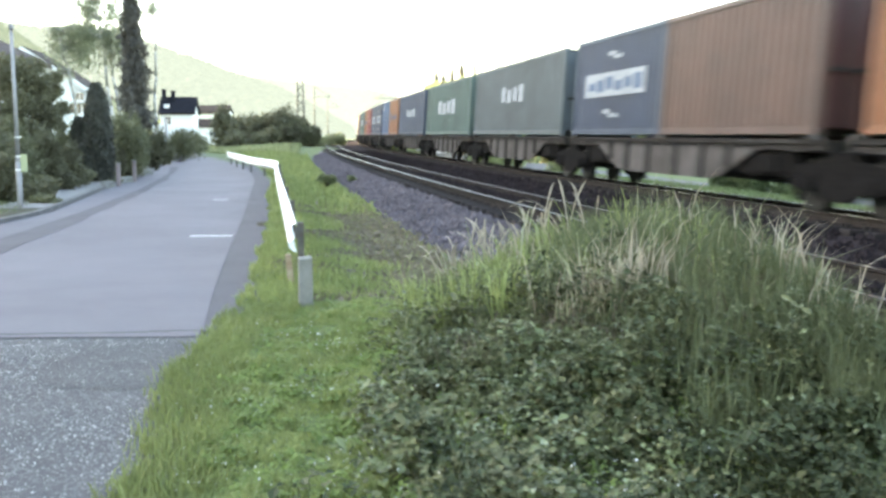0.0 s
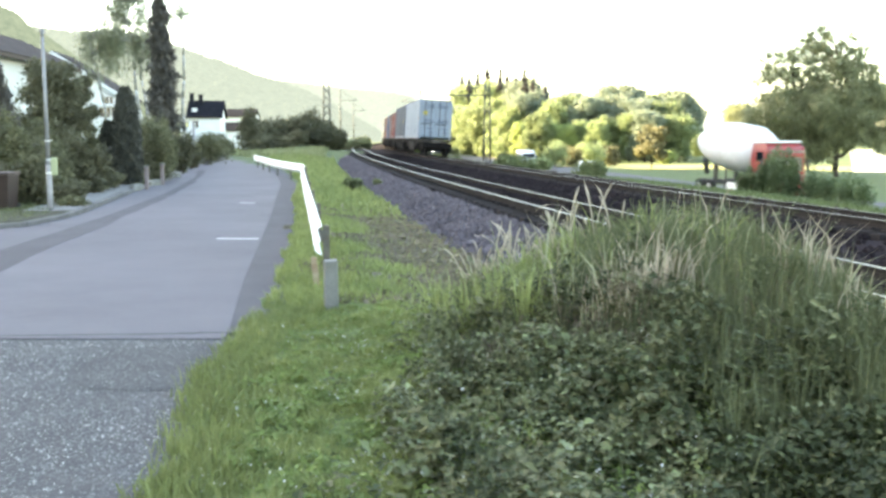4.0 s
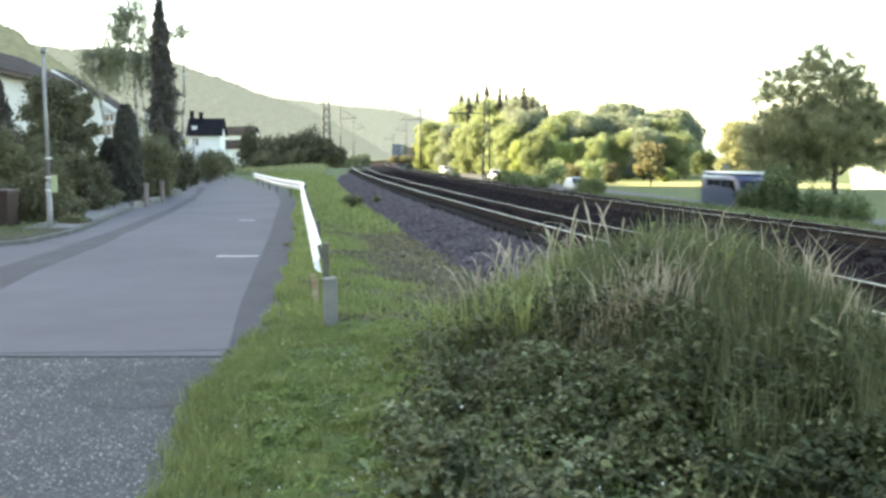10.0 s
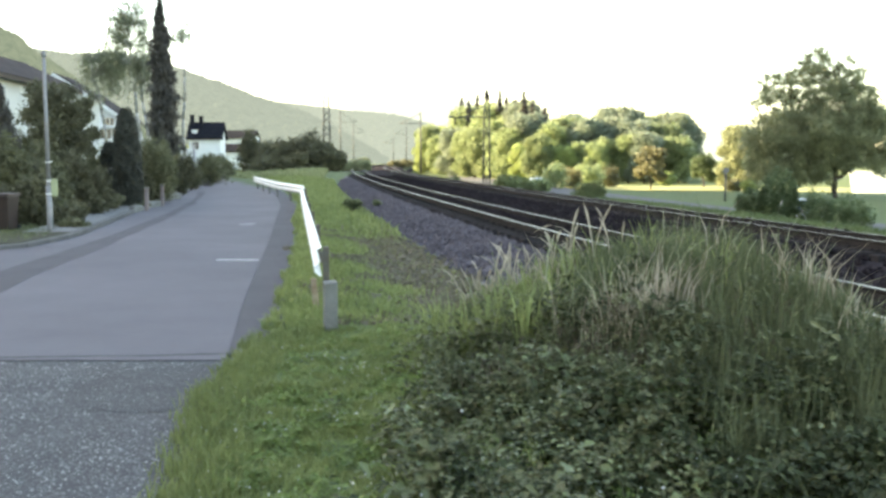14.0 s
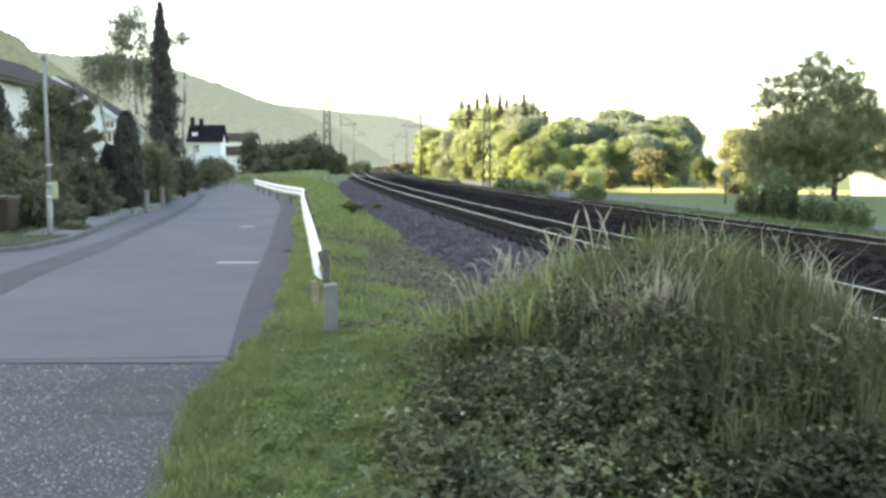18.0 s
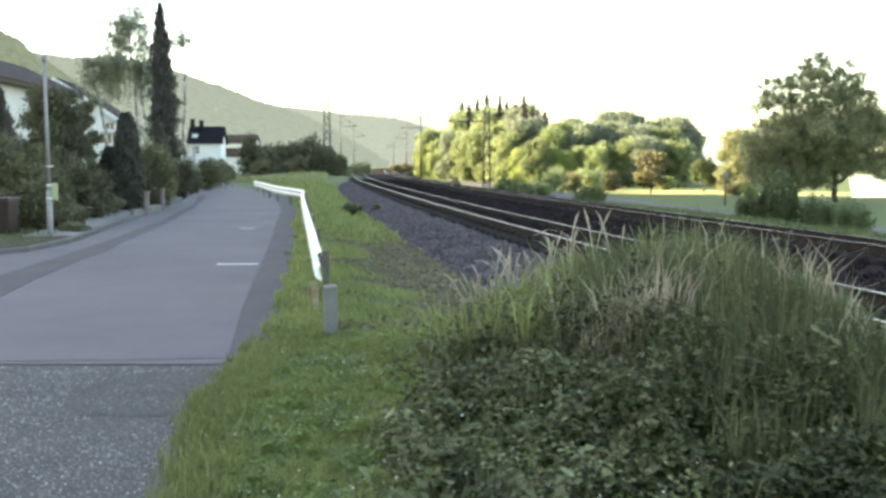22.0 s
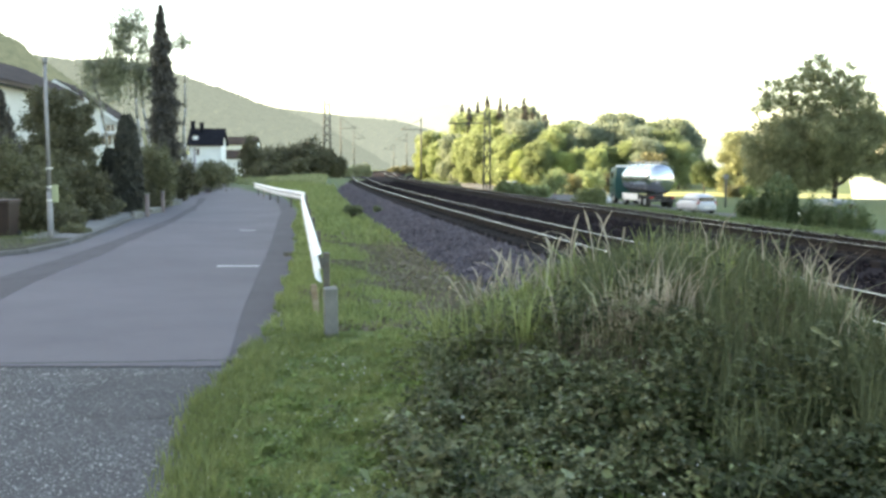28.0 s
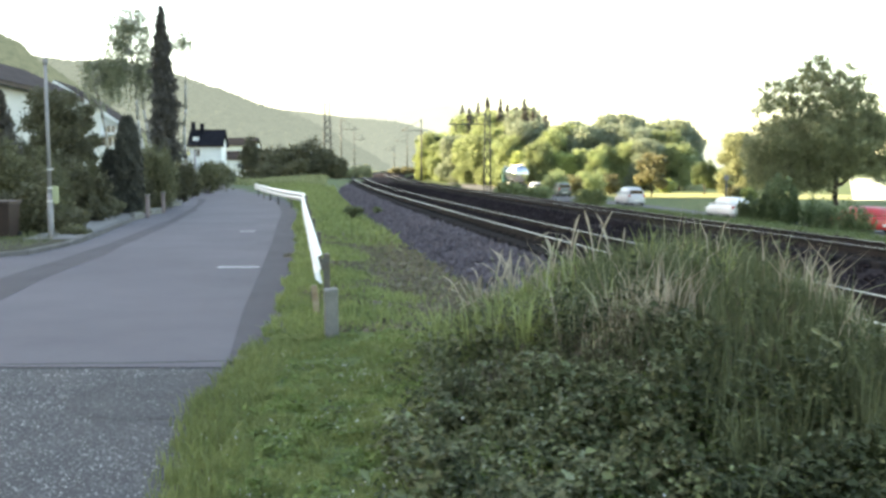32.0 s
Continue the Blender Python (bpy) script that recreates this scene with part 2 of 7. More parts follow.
def mound(x, y):
    """The overgrown heap between the lane and the line."""
    crest = 0.95 * np.exp(-((x - 1.75) / 1.25) ** 2 - ((y - 7.4) / 1.9) ** 2)
    left = 0.2 * np.exp(-((x - 0.55) / 0.6) ** 2 - ((y - 7.0) / 1.6) ** 2)
    side = 0.5 * np.exp(-((x - 3.0) / 1.05) ** 2 - ((y - 6.0) / 1.7) ** 2)
    low = 0.3 * np.exp(-((x - 1.5) / 1.3) ** 2 - ((y - 4.8) / 1.5) ** 2)
    hollow = 0.17 * np.exp(-((x - 0.5) / 0.42) ** 2 - ((y - 6.0) / 0.34) ** 2)
    return crest + left + side + low - hollow


def land(x, y):
    x, y = np.asarray(x, float), np.asarray(y, float)
    o = np.hypot(x - CX, y - CY) - RAD
    z = -0.16 * smoothstep(9.3, 8.0, o)
    bank = -0.74 - 0.95 * smoothstep(50.0, 88.0, y)
    z = z + smoothstep(-2.2, -5.5, o) * (bank + 0.16) + smoothstep(-9.5, -14.2, o) * (ROAD_Z - 0.12 - bank)
    lane = lerp_line(LANE_C, y)
    far_left = lane - 6.5 - x
    z = z + np.where(far_left > 0, 0.11 * np.clip(far_left, 0, 40), 0.0)
    ridge = lerp_line(RIDGE, y)
    z = z + ridge * smoothstep(-70, -250, x) * smoothstep(-400, -150, y)
    z = z + mound(x, y) * smoothstep(5.75, 6.9, o)
    z = z + 0.55 * np.exp(-((x + 12.0) / 5.0) ** 2 - ((y - 95) / 28.0) ** 2)
    return z


def axis(fine_lo, fine_hi, fine, ends, grow=1.18):
    out = list(np.arange(fine_lo, fine_hi + fine / 2, fine))
    d, v = fine, fine_hi
    while v < ends[1]:
        d *= grow
        v += d
        out.append(v)
    d, v = fine, fine_lo
    while v > ends[0]:
        d *= grow
        v -= d
        out.insert(0, v)
    return np.array(out)


gx, gy = axis(-6, 8, 0.16, (-2600, 2600)), axis(2, 24, 0.2, (-1500, 3200), 1.12)
XX, YY = np.meshgrid(gx, gy)
ZZ = land(XX, YY)
near = np.exp(-((XX - 1) / 9) ** 2 - ((YY - 9) / 14) ** 2)
bumps = np.array([noise.noise((x * 0.9, y * 0.9, 0.0)) + 0.5 * noise.noise((x * 2.7, y * 2.7, 3.0)) for x, y in zip(XX.ravel(), YY.ravel())]).reshape(XX.shape)
ZZ = ZZ + 0.05 * bumps * near + np.clip(bumps, -1, 1) * 0.8 * smoothstep(-90, -160, XX)
under = smoothstep(0.55, 0.25, XX - lerp_line(LANE_R, YY)) * smoothstep(-1.5, -0.5, XX - lerp_line(LANE_L, YY)) * (YY < 128)
ZZ = ZZ * (1 - under) - 0.07 * under
nx, ny = len(gx), len(gy)
idx = np.arange(nx * ny).reshape(ny, nx)
quads = np.stack([idx[:-1, :-1], idx[:-1, 1:], idx[1:, 1:], idx[1:, :-1]], -1).reshape(-1, 4)
ground = raw("ground", np.stack([XX, YY, ZZ], -1).reshape(-1, 3), quads, M_GRASS_SOIL, smooth=True)
tagged(ground, "grassy ground of a river valley with a railway bank", "ground", kind="structure")


def land_z(x, y):
    return float(land(x, y))


# ---- the lane ----
SEAM = 7.9


def strip(name, left, right, ys, z, material, label, cat, cols=6, skirt=0.1, wave=0.0):
    rows = []
    for i, y in enumerate(ys):
        a, b = float(lerp_line(left, y)), float(lerp_line(right, y))
        w = wave * noise.noise((i * 0.35, 1.7, 0))
        row = [(a, y, z - skirt)] + [(a + (b + w - a) * k / cols, y, z) for k in range(cols + 1)] + [(b + w, y, z - skirt)]
        rows.append(row)
    v, f = sweep(rows)
    ob = raw(name, v, [q[::-1] for q in f], material)
    return tagged(ob, label, cat, kind="structure")


ys_far = np.concatenate([[SEAM - 0.02], np.arange(SEAM + 0.3, 45, 0.8), np.arange(45, 130, 2.0)])
strip("lane", LANE_L, LANE_R, ys_far, 0.0, M_ASPHALT, "smooth grey asphalt of a narrow village lane", "road")
strip("lane_apron", LANE_L, [(y, x + 0.25) for y, x in LANE_R], np.linspace(-6, SEAM + 0.12, 30), -0.008, M_ASPHALT_OLD, "coarse old asphalt with pale speckled grit", "road", wave=0.25)
bm = bmesh.new()
for i in range(40):
    x0 = -9.0 + i * 0.18
    dy = 0.05 * noise.noise((i * 0.3, 0, 0)) + (x0 + 5.5) * 0.07
    if x0 < -1.9:
        box(bm, (x0, SEAM - 0.05 + dy, -0.03), (x0 + 0.181, SEAM + 0.0 + dy, 0.003))
seam = part("asphalt_seam", bm, mat("seam_tar", (0.06, 0.06, 0.062), (0.1, 0.1, 0.1), 3, 0.8))
tagged(seam, "dark tarred seam between two asphalt surfaces", "seam", kind="structure")
ring = []
for i in range(28):
    a = 2 * math.pi * i / 28
    k = 1 + 0.3 * noise.noise((2 * math.cos(a), 2 * math.sin(a), 3.0)) + 0.12 * noise.noise((6 * math.cos(a), 6 * math.sin(a), 8.0))
    ring.append((-2.15 + 0.62 * k * math.cos(a), 6.95 + 0.72 * k * math.sin(a), -0.0045))
tagged(raw("worn_patch", ring, [tuple(range(28))], M_ASPHALT_WORN), "dark worn patch in coarse old asphalt", "patch", kind="structure")
edge = [(y, x - 0.015) for y, x in LANE_R]
strip("lane_shoulder", edge, [(y, x + lerp_line([(0, 0.3), (8, 0.35), (12, 0.75), (20, 0.75), (40, 0.6), (70, 0.5)], y)) for y, x in LANE_R], np.arange(8.1, 72, 0.8), -0.006, M_ASPHALT_DARK,
      "dark crumbling asphalt shoulder beside the lane", "shoulder", cols=2, wave=0.16)
GUT_R = [(8, -4.9), (11.8, -5.63), (14.9, -6.16), (18.9, -6.66), (25.9, -7.75), (35.7, -9.4), (50, -12.6)]
GUT_L = [(8, -5.9), (14.1, -6.75), (16.9, -7.0), (21, -7.45), (30, -8.75), (41, -10.8), (50, -13.0)]
strip("asphalt_patch", GUT_L, GUT_R, np.arange(8.2, 50, 0.8), 0.005, M_ASPHALT_DARK, "long darker asphalt patch along the lane", "patch", cols=2, skirt=0.004, wave=0.1)
bm = bmesh.new()
for k in range(9):
    x = -3.83 + k * 0.078
    box(bm, (x, 15.75, 0.001), (x + 0.079, 15.93 + 0.02 * (k % 2), 0.006))
tagged(part("road_mark", bm, M_MARK), "short worn white line painted on the lane", "road marking", kind="structure")
bm = bmesh.new()
box(bm, (-5.35, 24.6, 0.001), (-4.95, 24.8, 0.006))
tagged(part("road_mark", bm, M_MARK), "faint worn white dash painted on the lane", "road marking", kind="structure")

# kerb stones and the pavement behind them
KERB = spline([(-12.5, 16.2), (-10.2, 16.9), (-8.3, 17.6), (-8.1, 19.3), (-8.25, 21.0), (-9.95, 30), (-11.25, 38), (-14.05, 52), (-18.6, 72)], 1.0)
kerb = thing("kerb", pose(0, 0, 0), "row of grey concrete kerb stones", "kerb", kind="structure")
bm = bmesh.new()
box(bm, (-0.49, -0.07, -0.2), (0.49, 0.07, 0.09), 0.015)
kerb_stone = bpy.data.meshes.new("kerb_stone")
bm.to_mesh(kerb_stone)
bm.free()
kerb_stone.materials.append(M_KERB)
for i in range(len(KERB) - 1):
    d = KERB[i + 1] - KERB[i]
    st = new("kerb_stone", kerb_stone)
    st.matrix_basis = pose(*((KERB[i] + KERB[i + 1]) / 2), 0, 0, 0, math.degrees(math.atan2(d[1], d[0])))
    st.parent = kerb
rows = []
for i in range(8, len(KERB) - 1):
    d = KERB[i + 1] - KERB[i]
    n = np.array([-d[1], d[0]]) / np.linalg.norm(d)
    w = 1.15
    a, b = KERB[i] + n * 0.07, KERB[i] + n * w
    rows.append([(a[0], a[1], -0.1), (a[0], a[1], 0.085), *[(a[0] + (b[0] - a[0]) * k / 4, a[1] + (b[1] - a[1]) * k / 4, 0.085) for k in range(1, 5)], (b[0], b[1], -0.1)])
v, f = sweep(rows)
tagged(raw("pavement", v, f, M_PAVING), "narrow grey pavement behind the kerb", "pavement", kind="structure")

rows = []
for i in range(0, 9):
    d = KERB[i + 1] - KERB[i]
    n = np.array([-d[1], d[0]]) / np.linalg.norm(d)
    a = KERB[i] + n * 0.07
    b = np.array([a[0] * 0.25 - 10.2 * 0.75, a[1] * 0.25 + 22.4 * 0.75])
    rows.append([(a[0], a[1], -0.1), *[(a[0] + (b[0] - a[0]) * k / 5, a[1] + (b[1] - a[1]) * k / 5, 0.075 + 0.012 * math.sin(i * 2.1 + k * 1.7)) for k in range(6)]])
v, f = sweep(rows)
tagged(raw("garden_soil", v, f, mat("dark_garden_soil", (0.06, 0.056, 0.036), (0.042, 0.04, 0.027), 3, 0.95, fine=(0.08, 0.085, 0.04), fine_scale=30, bump=0.6), smooth=True), "dark grassy soil behind the kerb corner", "soil", kind="structure")

# ---- railway: bed, sleepers, rails ----
S0, S1 = -330, 900
prof = [(7.9, -0.66), (7.4, -0.55), (6.25, -0.205), (5.9, -0.19), (3.2, -0.21), (2.3, -0.26), (1.35, -0.19), (-1.35, -0.19), (-1.75, -0.21), (-3.4, -0.95), (-4.4, -1.5)]
svals = np.concatenate([np.arange(S0, -255, 6.0), np.arange(-255, -170, 0.7), np.arange(-170, 0, 3.0), np.arange(0, S1, 12.0)])
rows = []
for i, s in enumerate(svals):
    row = []
    for j in range(len(prof) - 1):
        (o0, z0), (o1, z1) = prof[j], prof[j + 1]
        n = 6 if j in (1, 9) else 3
        for k in range(n):
            o, z = o0 + (o1 - o0) * k / n, z0 + (z1 - z0) * k / n
            p = on_track(s, o).translation
            wob = noise.noise((s * 0.8, o * 1.7, 0)) * 0.05 + noise.noise((s * 2.2, o * 3.1, 5)) * 0.03
            row.append((p.x, p.y, RAILTOP + z + wob))
    rows.append(row)
v, f = sweep(rows)
bed = raw("ballast_bed", v, [q[::-1] for q in f], [M_BALLAST, M_BALLAST_DARK])
for p in bed.data.polygons:
    p.material_index = 0 if min(i % len(rows[0]) for i in p.vertices) < 11 else 1
tagged(bed, "bed of dark brown ballast stones under two tracks", "ballast", kind="structure")


def rail_profile():
    head = [(-0.036, 0.0), (0.036, 0.0), (0.036, -0.035), (0.012, -0.05), (0.012, -0.135), (0.07, -0.16), (0.07, -0.17), (-0.07, -0.17), (-0.07, -0.16), (-0.012, -0.135), (-0.012, -0.05), (-0.036, -0.035)]
    return head


def track(off, label):
    tr = thing("railway_track", pose(0, 0, 0), label, "track", group="two railway tracks", kind="structure")
    sv = np.concatenate([np.arange(S0, -260, 8.0), np.arange(-260, -150, 2.0), np.arange(-150, S1, 10.0)])
    for side in (0.75, -0.75):
        rows = []
        for s in sv:
            m = on_track(s, off)
            rows.append([m @ Vector((0, side + y, z)) for y, z in rail_profile()])
        v, f = sweep(rows, closed=True)
        ob = raw("rail", v, f, [M_RAIL, M_RAIL_TOP], tr)
        k = len(rows[0])
        for p in ob.data.polygons:
            vs = sorted(i % k for i in p.vertices)
            if set(vs) <= {0, 1}:
                p.material_index = 1
    bm = bmesh.new()
    box(bm, (-0.13, -1.3, -0.33), (0.13, 1.3, -0.172), 0.02)
    for y in (-0.75, 0.75):
        for dx in (-0.08, 0.05):
            box(bm, (dx, y - 0.13, -0.175), (dx + 0.05, y + 0.13, -0.13))
    data = bpy.data.meshes.new("sleeper")
    bm.to_mesh(data)
    bm.free()
    data.materials.append(M_SLEEPER)
    for s in np.arange(-250, -130, 0.62):
        ob = new("sleeper", data)
        ob.matrix_basis = on_track(s, off) @ pose(0, rng.normal(0, 0.01), 0, 0, 0, rng.normal(0, 0.5))
        ob.parent = tr
    return tr


track(SPACING, "nearer railway track with shiny worn rails")
track(0.0, "farther railway track with shiny worn rails")

# loose stones on the nearest shoulder of the bed
def stones(n, s_lo, s_hi, o_lo, o_hi, material):
    V, F = [], []
    base = np.array([(1, 0, 0), (-1, 0, 0), (0, 1, 0), (0, -1, 0), (0, 0, 1), (0, 0, -1)], float)
    fc = [(0, 2, 4), (2, 1, 4), (1, 3, 4), (3, 0, 4), (2, 0, 5), (1, 2, 5), (3, 1, 5), (0, 3, 5)]
    for i in range(n):
        s, o = rng.uniform(s_lo, s_hi), rng.uniform(o_lo, o_hi)
        z = float(np.interp(-o, [-p[0] for p in prof], [p[1] for p in prof])) + RAILTOP
        p = on_track(s, o).translation
        r = rng.uniform(0.03, 0.06) * (1.0 if o > 5.2 else 1.25)
        q = base * rng.uniform(0.6, 1.3, (6, 3)) * r + rng.normal(0, r * 0.25, (6, 3))
        V.append(q + (p.x, p.y, z + r * 0.4))
        F += [tuple(a + 6 * i for a in t) for t in fc]
    ob = raw("loose_ballast", np.concatenate(V), F, material)
    tagged(ob, "loose dark ballast stones on the shoulder", "gravel", kind="stuff")


stones(10000, -236, -200, 5.9, 8.2, M_BALLAST)
stones(12000, -232, -192, -1.6, 5.9, M_BALLAST_DARK)
stones(8000, -200, -160, 5.7, 8.0, M_BALLAST)
stones(8000, -192, -150, -1.6, 5.7, M_BALLAST_DARK)

# ---- main road and its verge ----
rows = []
for i in range(0, len(MAIN), 2):
    t = MAIN_T[i]
    n = np.array([t[1], -t[0]])
    rows.append([(*(MAIN[i] + n * o), ROAD_Z + z) for o, z in ((-3.9, -0.4), (-3.7, 0.0), (-1.8, 0.02), (0, 0.03), (1.8, 0.02), (3.7, 0.0), (3.9, -0.4))])
v, f = sweep(rows)
tagged(raw("main_road", v, [q for q in f], M_ROAD), "grey two-lane main road beyond the railway", "road", kind="structure")
# ---- plants ----
def rand_rot(n):
    q = rng.normal(size=(n, 4))
    q /= np.linalg.norm(q, axis=1)[:, None]
    w, x, y, z = q.T
    return np.stack([np.stack([1 - 2 * (y * y + z * z), 2 * (x * y - z * w), 2 * (x * z + y * w)], -1),
                     np.stack([2 * (x * y + z * w), 1 - 2 * (x * x + z * z), 2 * (y * z - x * w)], -1),
                     np.stack([2 * (x * z - y * w), 2 * (y * z + x * w), 1 - 2 * (x * x + y * y)], -1)], 1)


def leaves(points, size, spread=0.35, droop=0.0, long=1.5):
    """Verts and faces of folded leaf blades at points."""
    n = len(points)
    shape = np.array([(-0.5, 0, 0), (0, -0.42, 0.1), (0.5, 0, 0), (0, 0.42, 0.1)]) * (long, 1, 1)
    r = rand_rot(n)
    if droop:
        r = r * np.array([1, 1, 1 + 2 * droop])[None, :, None]
        r /= np.linalg.norm(r, axis=1)[:, None, :]
    s = size * np.exp(rng.normal(0, spread, n))
    v = np.einsum("nij,kj->nki", r, shape) * s[:, None, None] + points[:, None, :]
    f = np.arange(n * 4).reshape(n, 4)
    return v.reshape(-1, 3), f


def in_lobes(n, lobes, shell=0.55):
    """Points in and near the skin of ellipsoids (x, y, z, rx, ry, rz)."""
    lobes = np.array(lobes, float)
    vol = np.cbrt(np.prod(lobes[:, 3:], 1)) ** 2
    k = rng.choice(len(lobes), n, p=vol / vol.sum())
    d = rng.normal(size=(n, 3))
    d /= np.linalg.norm(d, axis=1)[:, None]
    rad = shell + (1 - shell) * rng.random(n) ** 0.6
    rad *= 1 + 0.16 * rng.normal(size=n)
    return lobes[k, :3] + d * lobes[k, 3:] * rad[:, None]


def limb(bm, a, b, r0, r1, bends=4, wob=0.08, seg=6):
    a, b = Vector(a), Vector(b)
    L = (b - a).length
    pts = [a.lerp(b, i / bends) + Vector(rng.normal(0, wob * L / bends, 3)) * (0 if i in (0, bends) else 1) for i in range(bends + 1)]
    for i in range(bends):
        rod(bm, pts[i], pts[i + 1], r0 + (r1 - r0) * i / bends, r0 + (r1 - r0) * (i + 1) / bends, seg)
    return pts


def leaf_mat(name, a, b, trans=0.35):
    return mat(name, a, b, 0.5, 0.55, spec=0.35, island=0.4, trans=trans)


# wood and willow leaf colours are lifted to carry the distance haze
M_WOOD_A = leaf_mat("wood_leaves", (0.31, 0.365, 0.19), (0.25, 0.3, 0.155), 0.58)
M_WOOD_B = leaf_mat("bright_wood_leaves", (0.4, 0.465, 0.19), (0.33, 0.39, 0.158), 0.58)
M_WOOD_C = leaf_mat("hazy_wood_leaves", (0.29, 0.335, 0.25), (0.24, 0.28, 0.21), 0.52)
M_WILLOW = leaf_mat("willow_leaves", (0.36, 0.372, 0.22), (0.285, 0.297, 0.176), 0.58)
M_HEDGE = leaf_mat("hedge_leaves", (0.135, 0.134, 0.08), (0.1, 0.099, 0.06), 0.3)
M_CONIFER = leaf_mat("conifer_needles", (0.066, 0.069, 0.056), (0.05, 0.053, 0.044), 0.15)
M_SPRUCE = leaf_mat("spruce_needles", (0.1, 0.094, 0.085), (0.078, 0.073, 0.066), 0.2)
M_BIRCHLEAF = leaf_mat("birch_leaves", (0.3, 0.32, 0.22), (0.23, 0.25, 0.17), 0.55)
M_PALE_WILLOW = leaf_mat("pale_willow_leaves", (0.4, 0.425, 0.255), (0.33, 0.35, 0.205), 0.55)
M_RUSTY = leaf_mat("reddish_leaves", (0.2, 0.19, 0.1), (0.15, 0.145, 0.078), 0.4)
M_SHRUB = leaf_mat("shrub_leaves", (0.175, 0.208, 0.098), (0.13, 0.157, 0.072), 0.35)


M_BANK_SHRUB = leaf_mat("bank_shrub_leaves", (0.135, 0.178, 0.088), (0.098, 0.134, 0.064), 0.4)


def tree(name, x, y, base, lobes, n, size, material, label, trunk_r=0.18, limbs=6, bark=None, category="tree", group="", shell=0.45, long=1.5, droop=0.0):
    """A tapered trunk with limbs into the lobes of a crown of separate leaves."""
    t = thing(name, pose(x, y, base), label, category, group)
    bm = bmesh.new()
    lobes = np.array(lobes, float)
    top = lobes[np.argmax(lobes[:, 2])]
    if trunk_r:
        pts = limb(bm, (0, 0, -0.3), (top[0] * 0.6, top[1] * 0.6, top[2]), trunk_r, trunk_r * 0.25, 5, 0.1, 8)
        for i in range(min(limbs, len(lobes))):
            l = lobes[i]
            limb(bm, pts[min(4, 1 + int(3.2 * l[2] / max(top[2], 0.1)))], (l[0], l[1], l[2]), trunk_r * 0.5, trunk_r * 0.12, 4, 0.2, 5)
        part("trunk", bm, bark or M_BARK, t)
    v, f = leaves(in_lobes(n, lobes, shell), size, long=long, droop=droop)
    raw("crown", v, f, material, t)
    return t


def round_lobes(h, r, n, low=0.25, flat=0.8):
    """Lobes of a rounded crown of height h and half width r."""
    out = []
    for i in range(n):
        a, u = i * 2.4 + rng.uniform(-0.4, 0.4), (i + 0.5) / n
        z = h * (low + (0.97 - low) * u)
        w = r * math.sqrt(max(0.08, 1 - ((u - 0.35) / 0.72) ** 2)) * 0.62
        s = r * rng.uniform(0.36, 0.55)
        out.append((w * math.cos(a), w * math.sin(a), min(z, h - s * flat), s, s, s * flat))
    return out


# the wood across the field: a few grown kinds, set out in rows
WOOD_TOP = [(745, 235), (765, 214), (800, 196), (850, 190), (900, 196), (950, 204), (1000, 202), (1050, 212), (1100, 208), (1150, 212), (1190, 214), (1215, 232), (1228, 262)]
kinds = []
for k, (m, lab) in enumerate(((M_WOOD_A, "leafy green tree at the sunlit edge of a wood"), (M_WOOD_B, "yellow-green sunlit tree at the edge of a wood"),
                              (M_WOOD_C, "dull green tree in the hazy part of a wood"), (M_WOOD_A, "leafy green tree at the sunlit edge of a wood"))):
    t = tree("wood_tree", 0, 0, 0, round_lobes(10, 3.3, 13, 0.1, 0.95), 10000, 0.26, m, lab, 0.2, 6, group="trees of the wood")
    kinds.append(t)
used = set()
for row, (back, step) in enumerate(((0, 21), (13, 24), (28, 26))):
    px = 752 + row * 7
    while px < 1222:
        y = back + float(lerp_line([(745, 232), (820, 205), (870, 176), (920, 156), (960, 150), (1220, 150)], px))
        x = (px - 784) / FOCAL * y
        top = float(lerp_line(WOOD_TOP, px))
        h = EYE.z + (HORIZON - top) * y / FOCAL - ROAD_Z
        h *= (0.66, 0.82, 0.97)[row] * rng.uniform(0.92, 1.08)
        # crowns turn duller to the right: light and shade put into leaf colour
        k = int(rng.choice([0, 1, 2, 3], p=[0.3, 0.3, 0.15, 0.25])) if px < 1040 else int(rng.choice([0, 2, 3], p=[0.2, 0.6, 0.2]))
        m = pose(x, y + rng.uniform(-3, 3), ROAD_Z - 0.1, 0, 0, rng.uniform(0, 360)) @ Matrix.Diagonal((h / 10 * rng.uniform(0.85, 1.15), h / 10, h / 10, 1))
        if k in used:
            copy_thing(kinds[k], m)
        else:
            kinds[k].matrix_basis = m
            used.add(k)
        px += step * rng.uniform(0.8, 1.25)
for k, t in enumerate(kinds):
    if k not in used:
        t.matrix_basis = pose(60 + 9 * k, 175, ROAD_Z - 0.1)


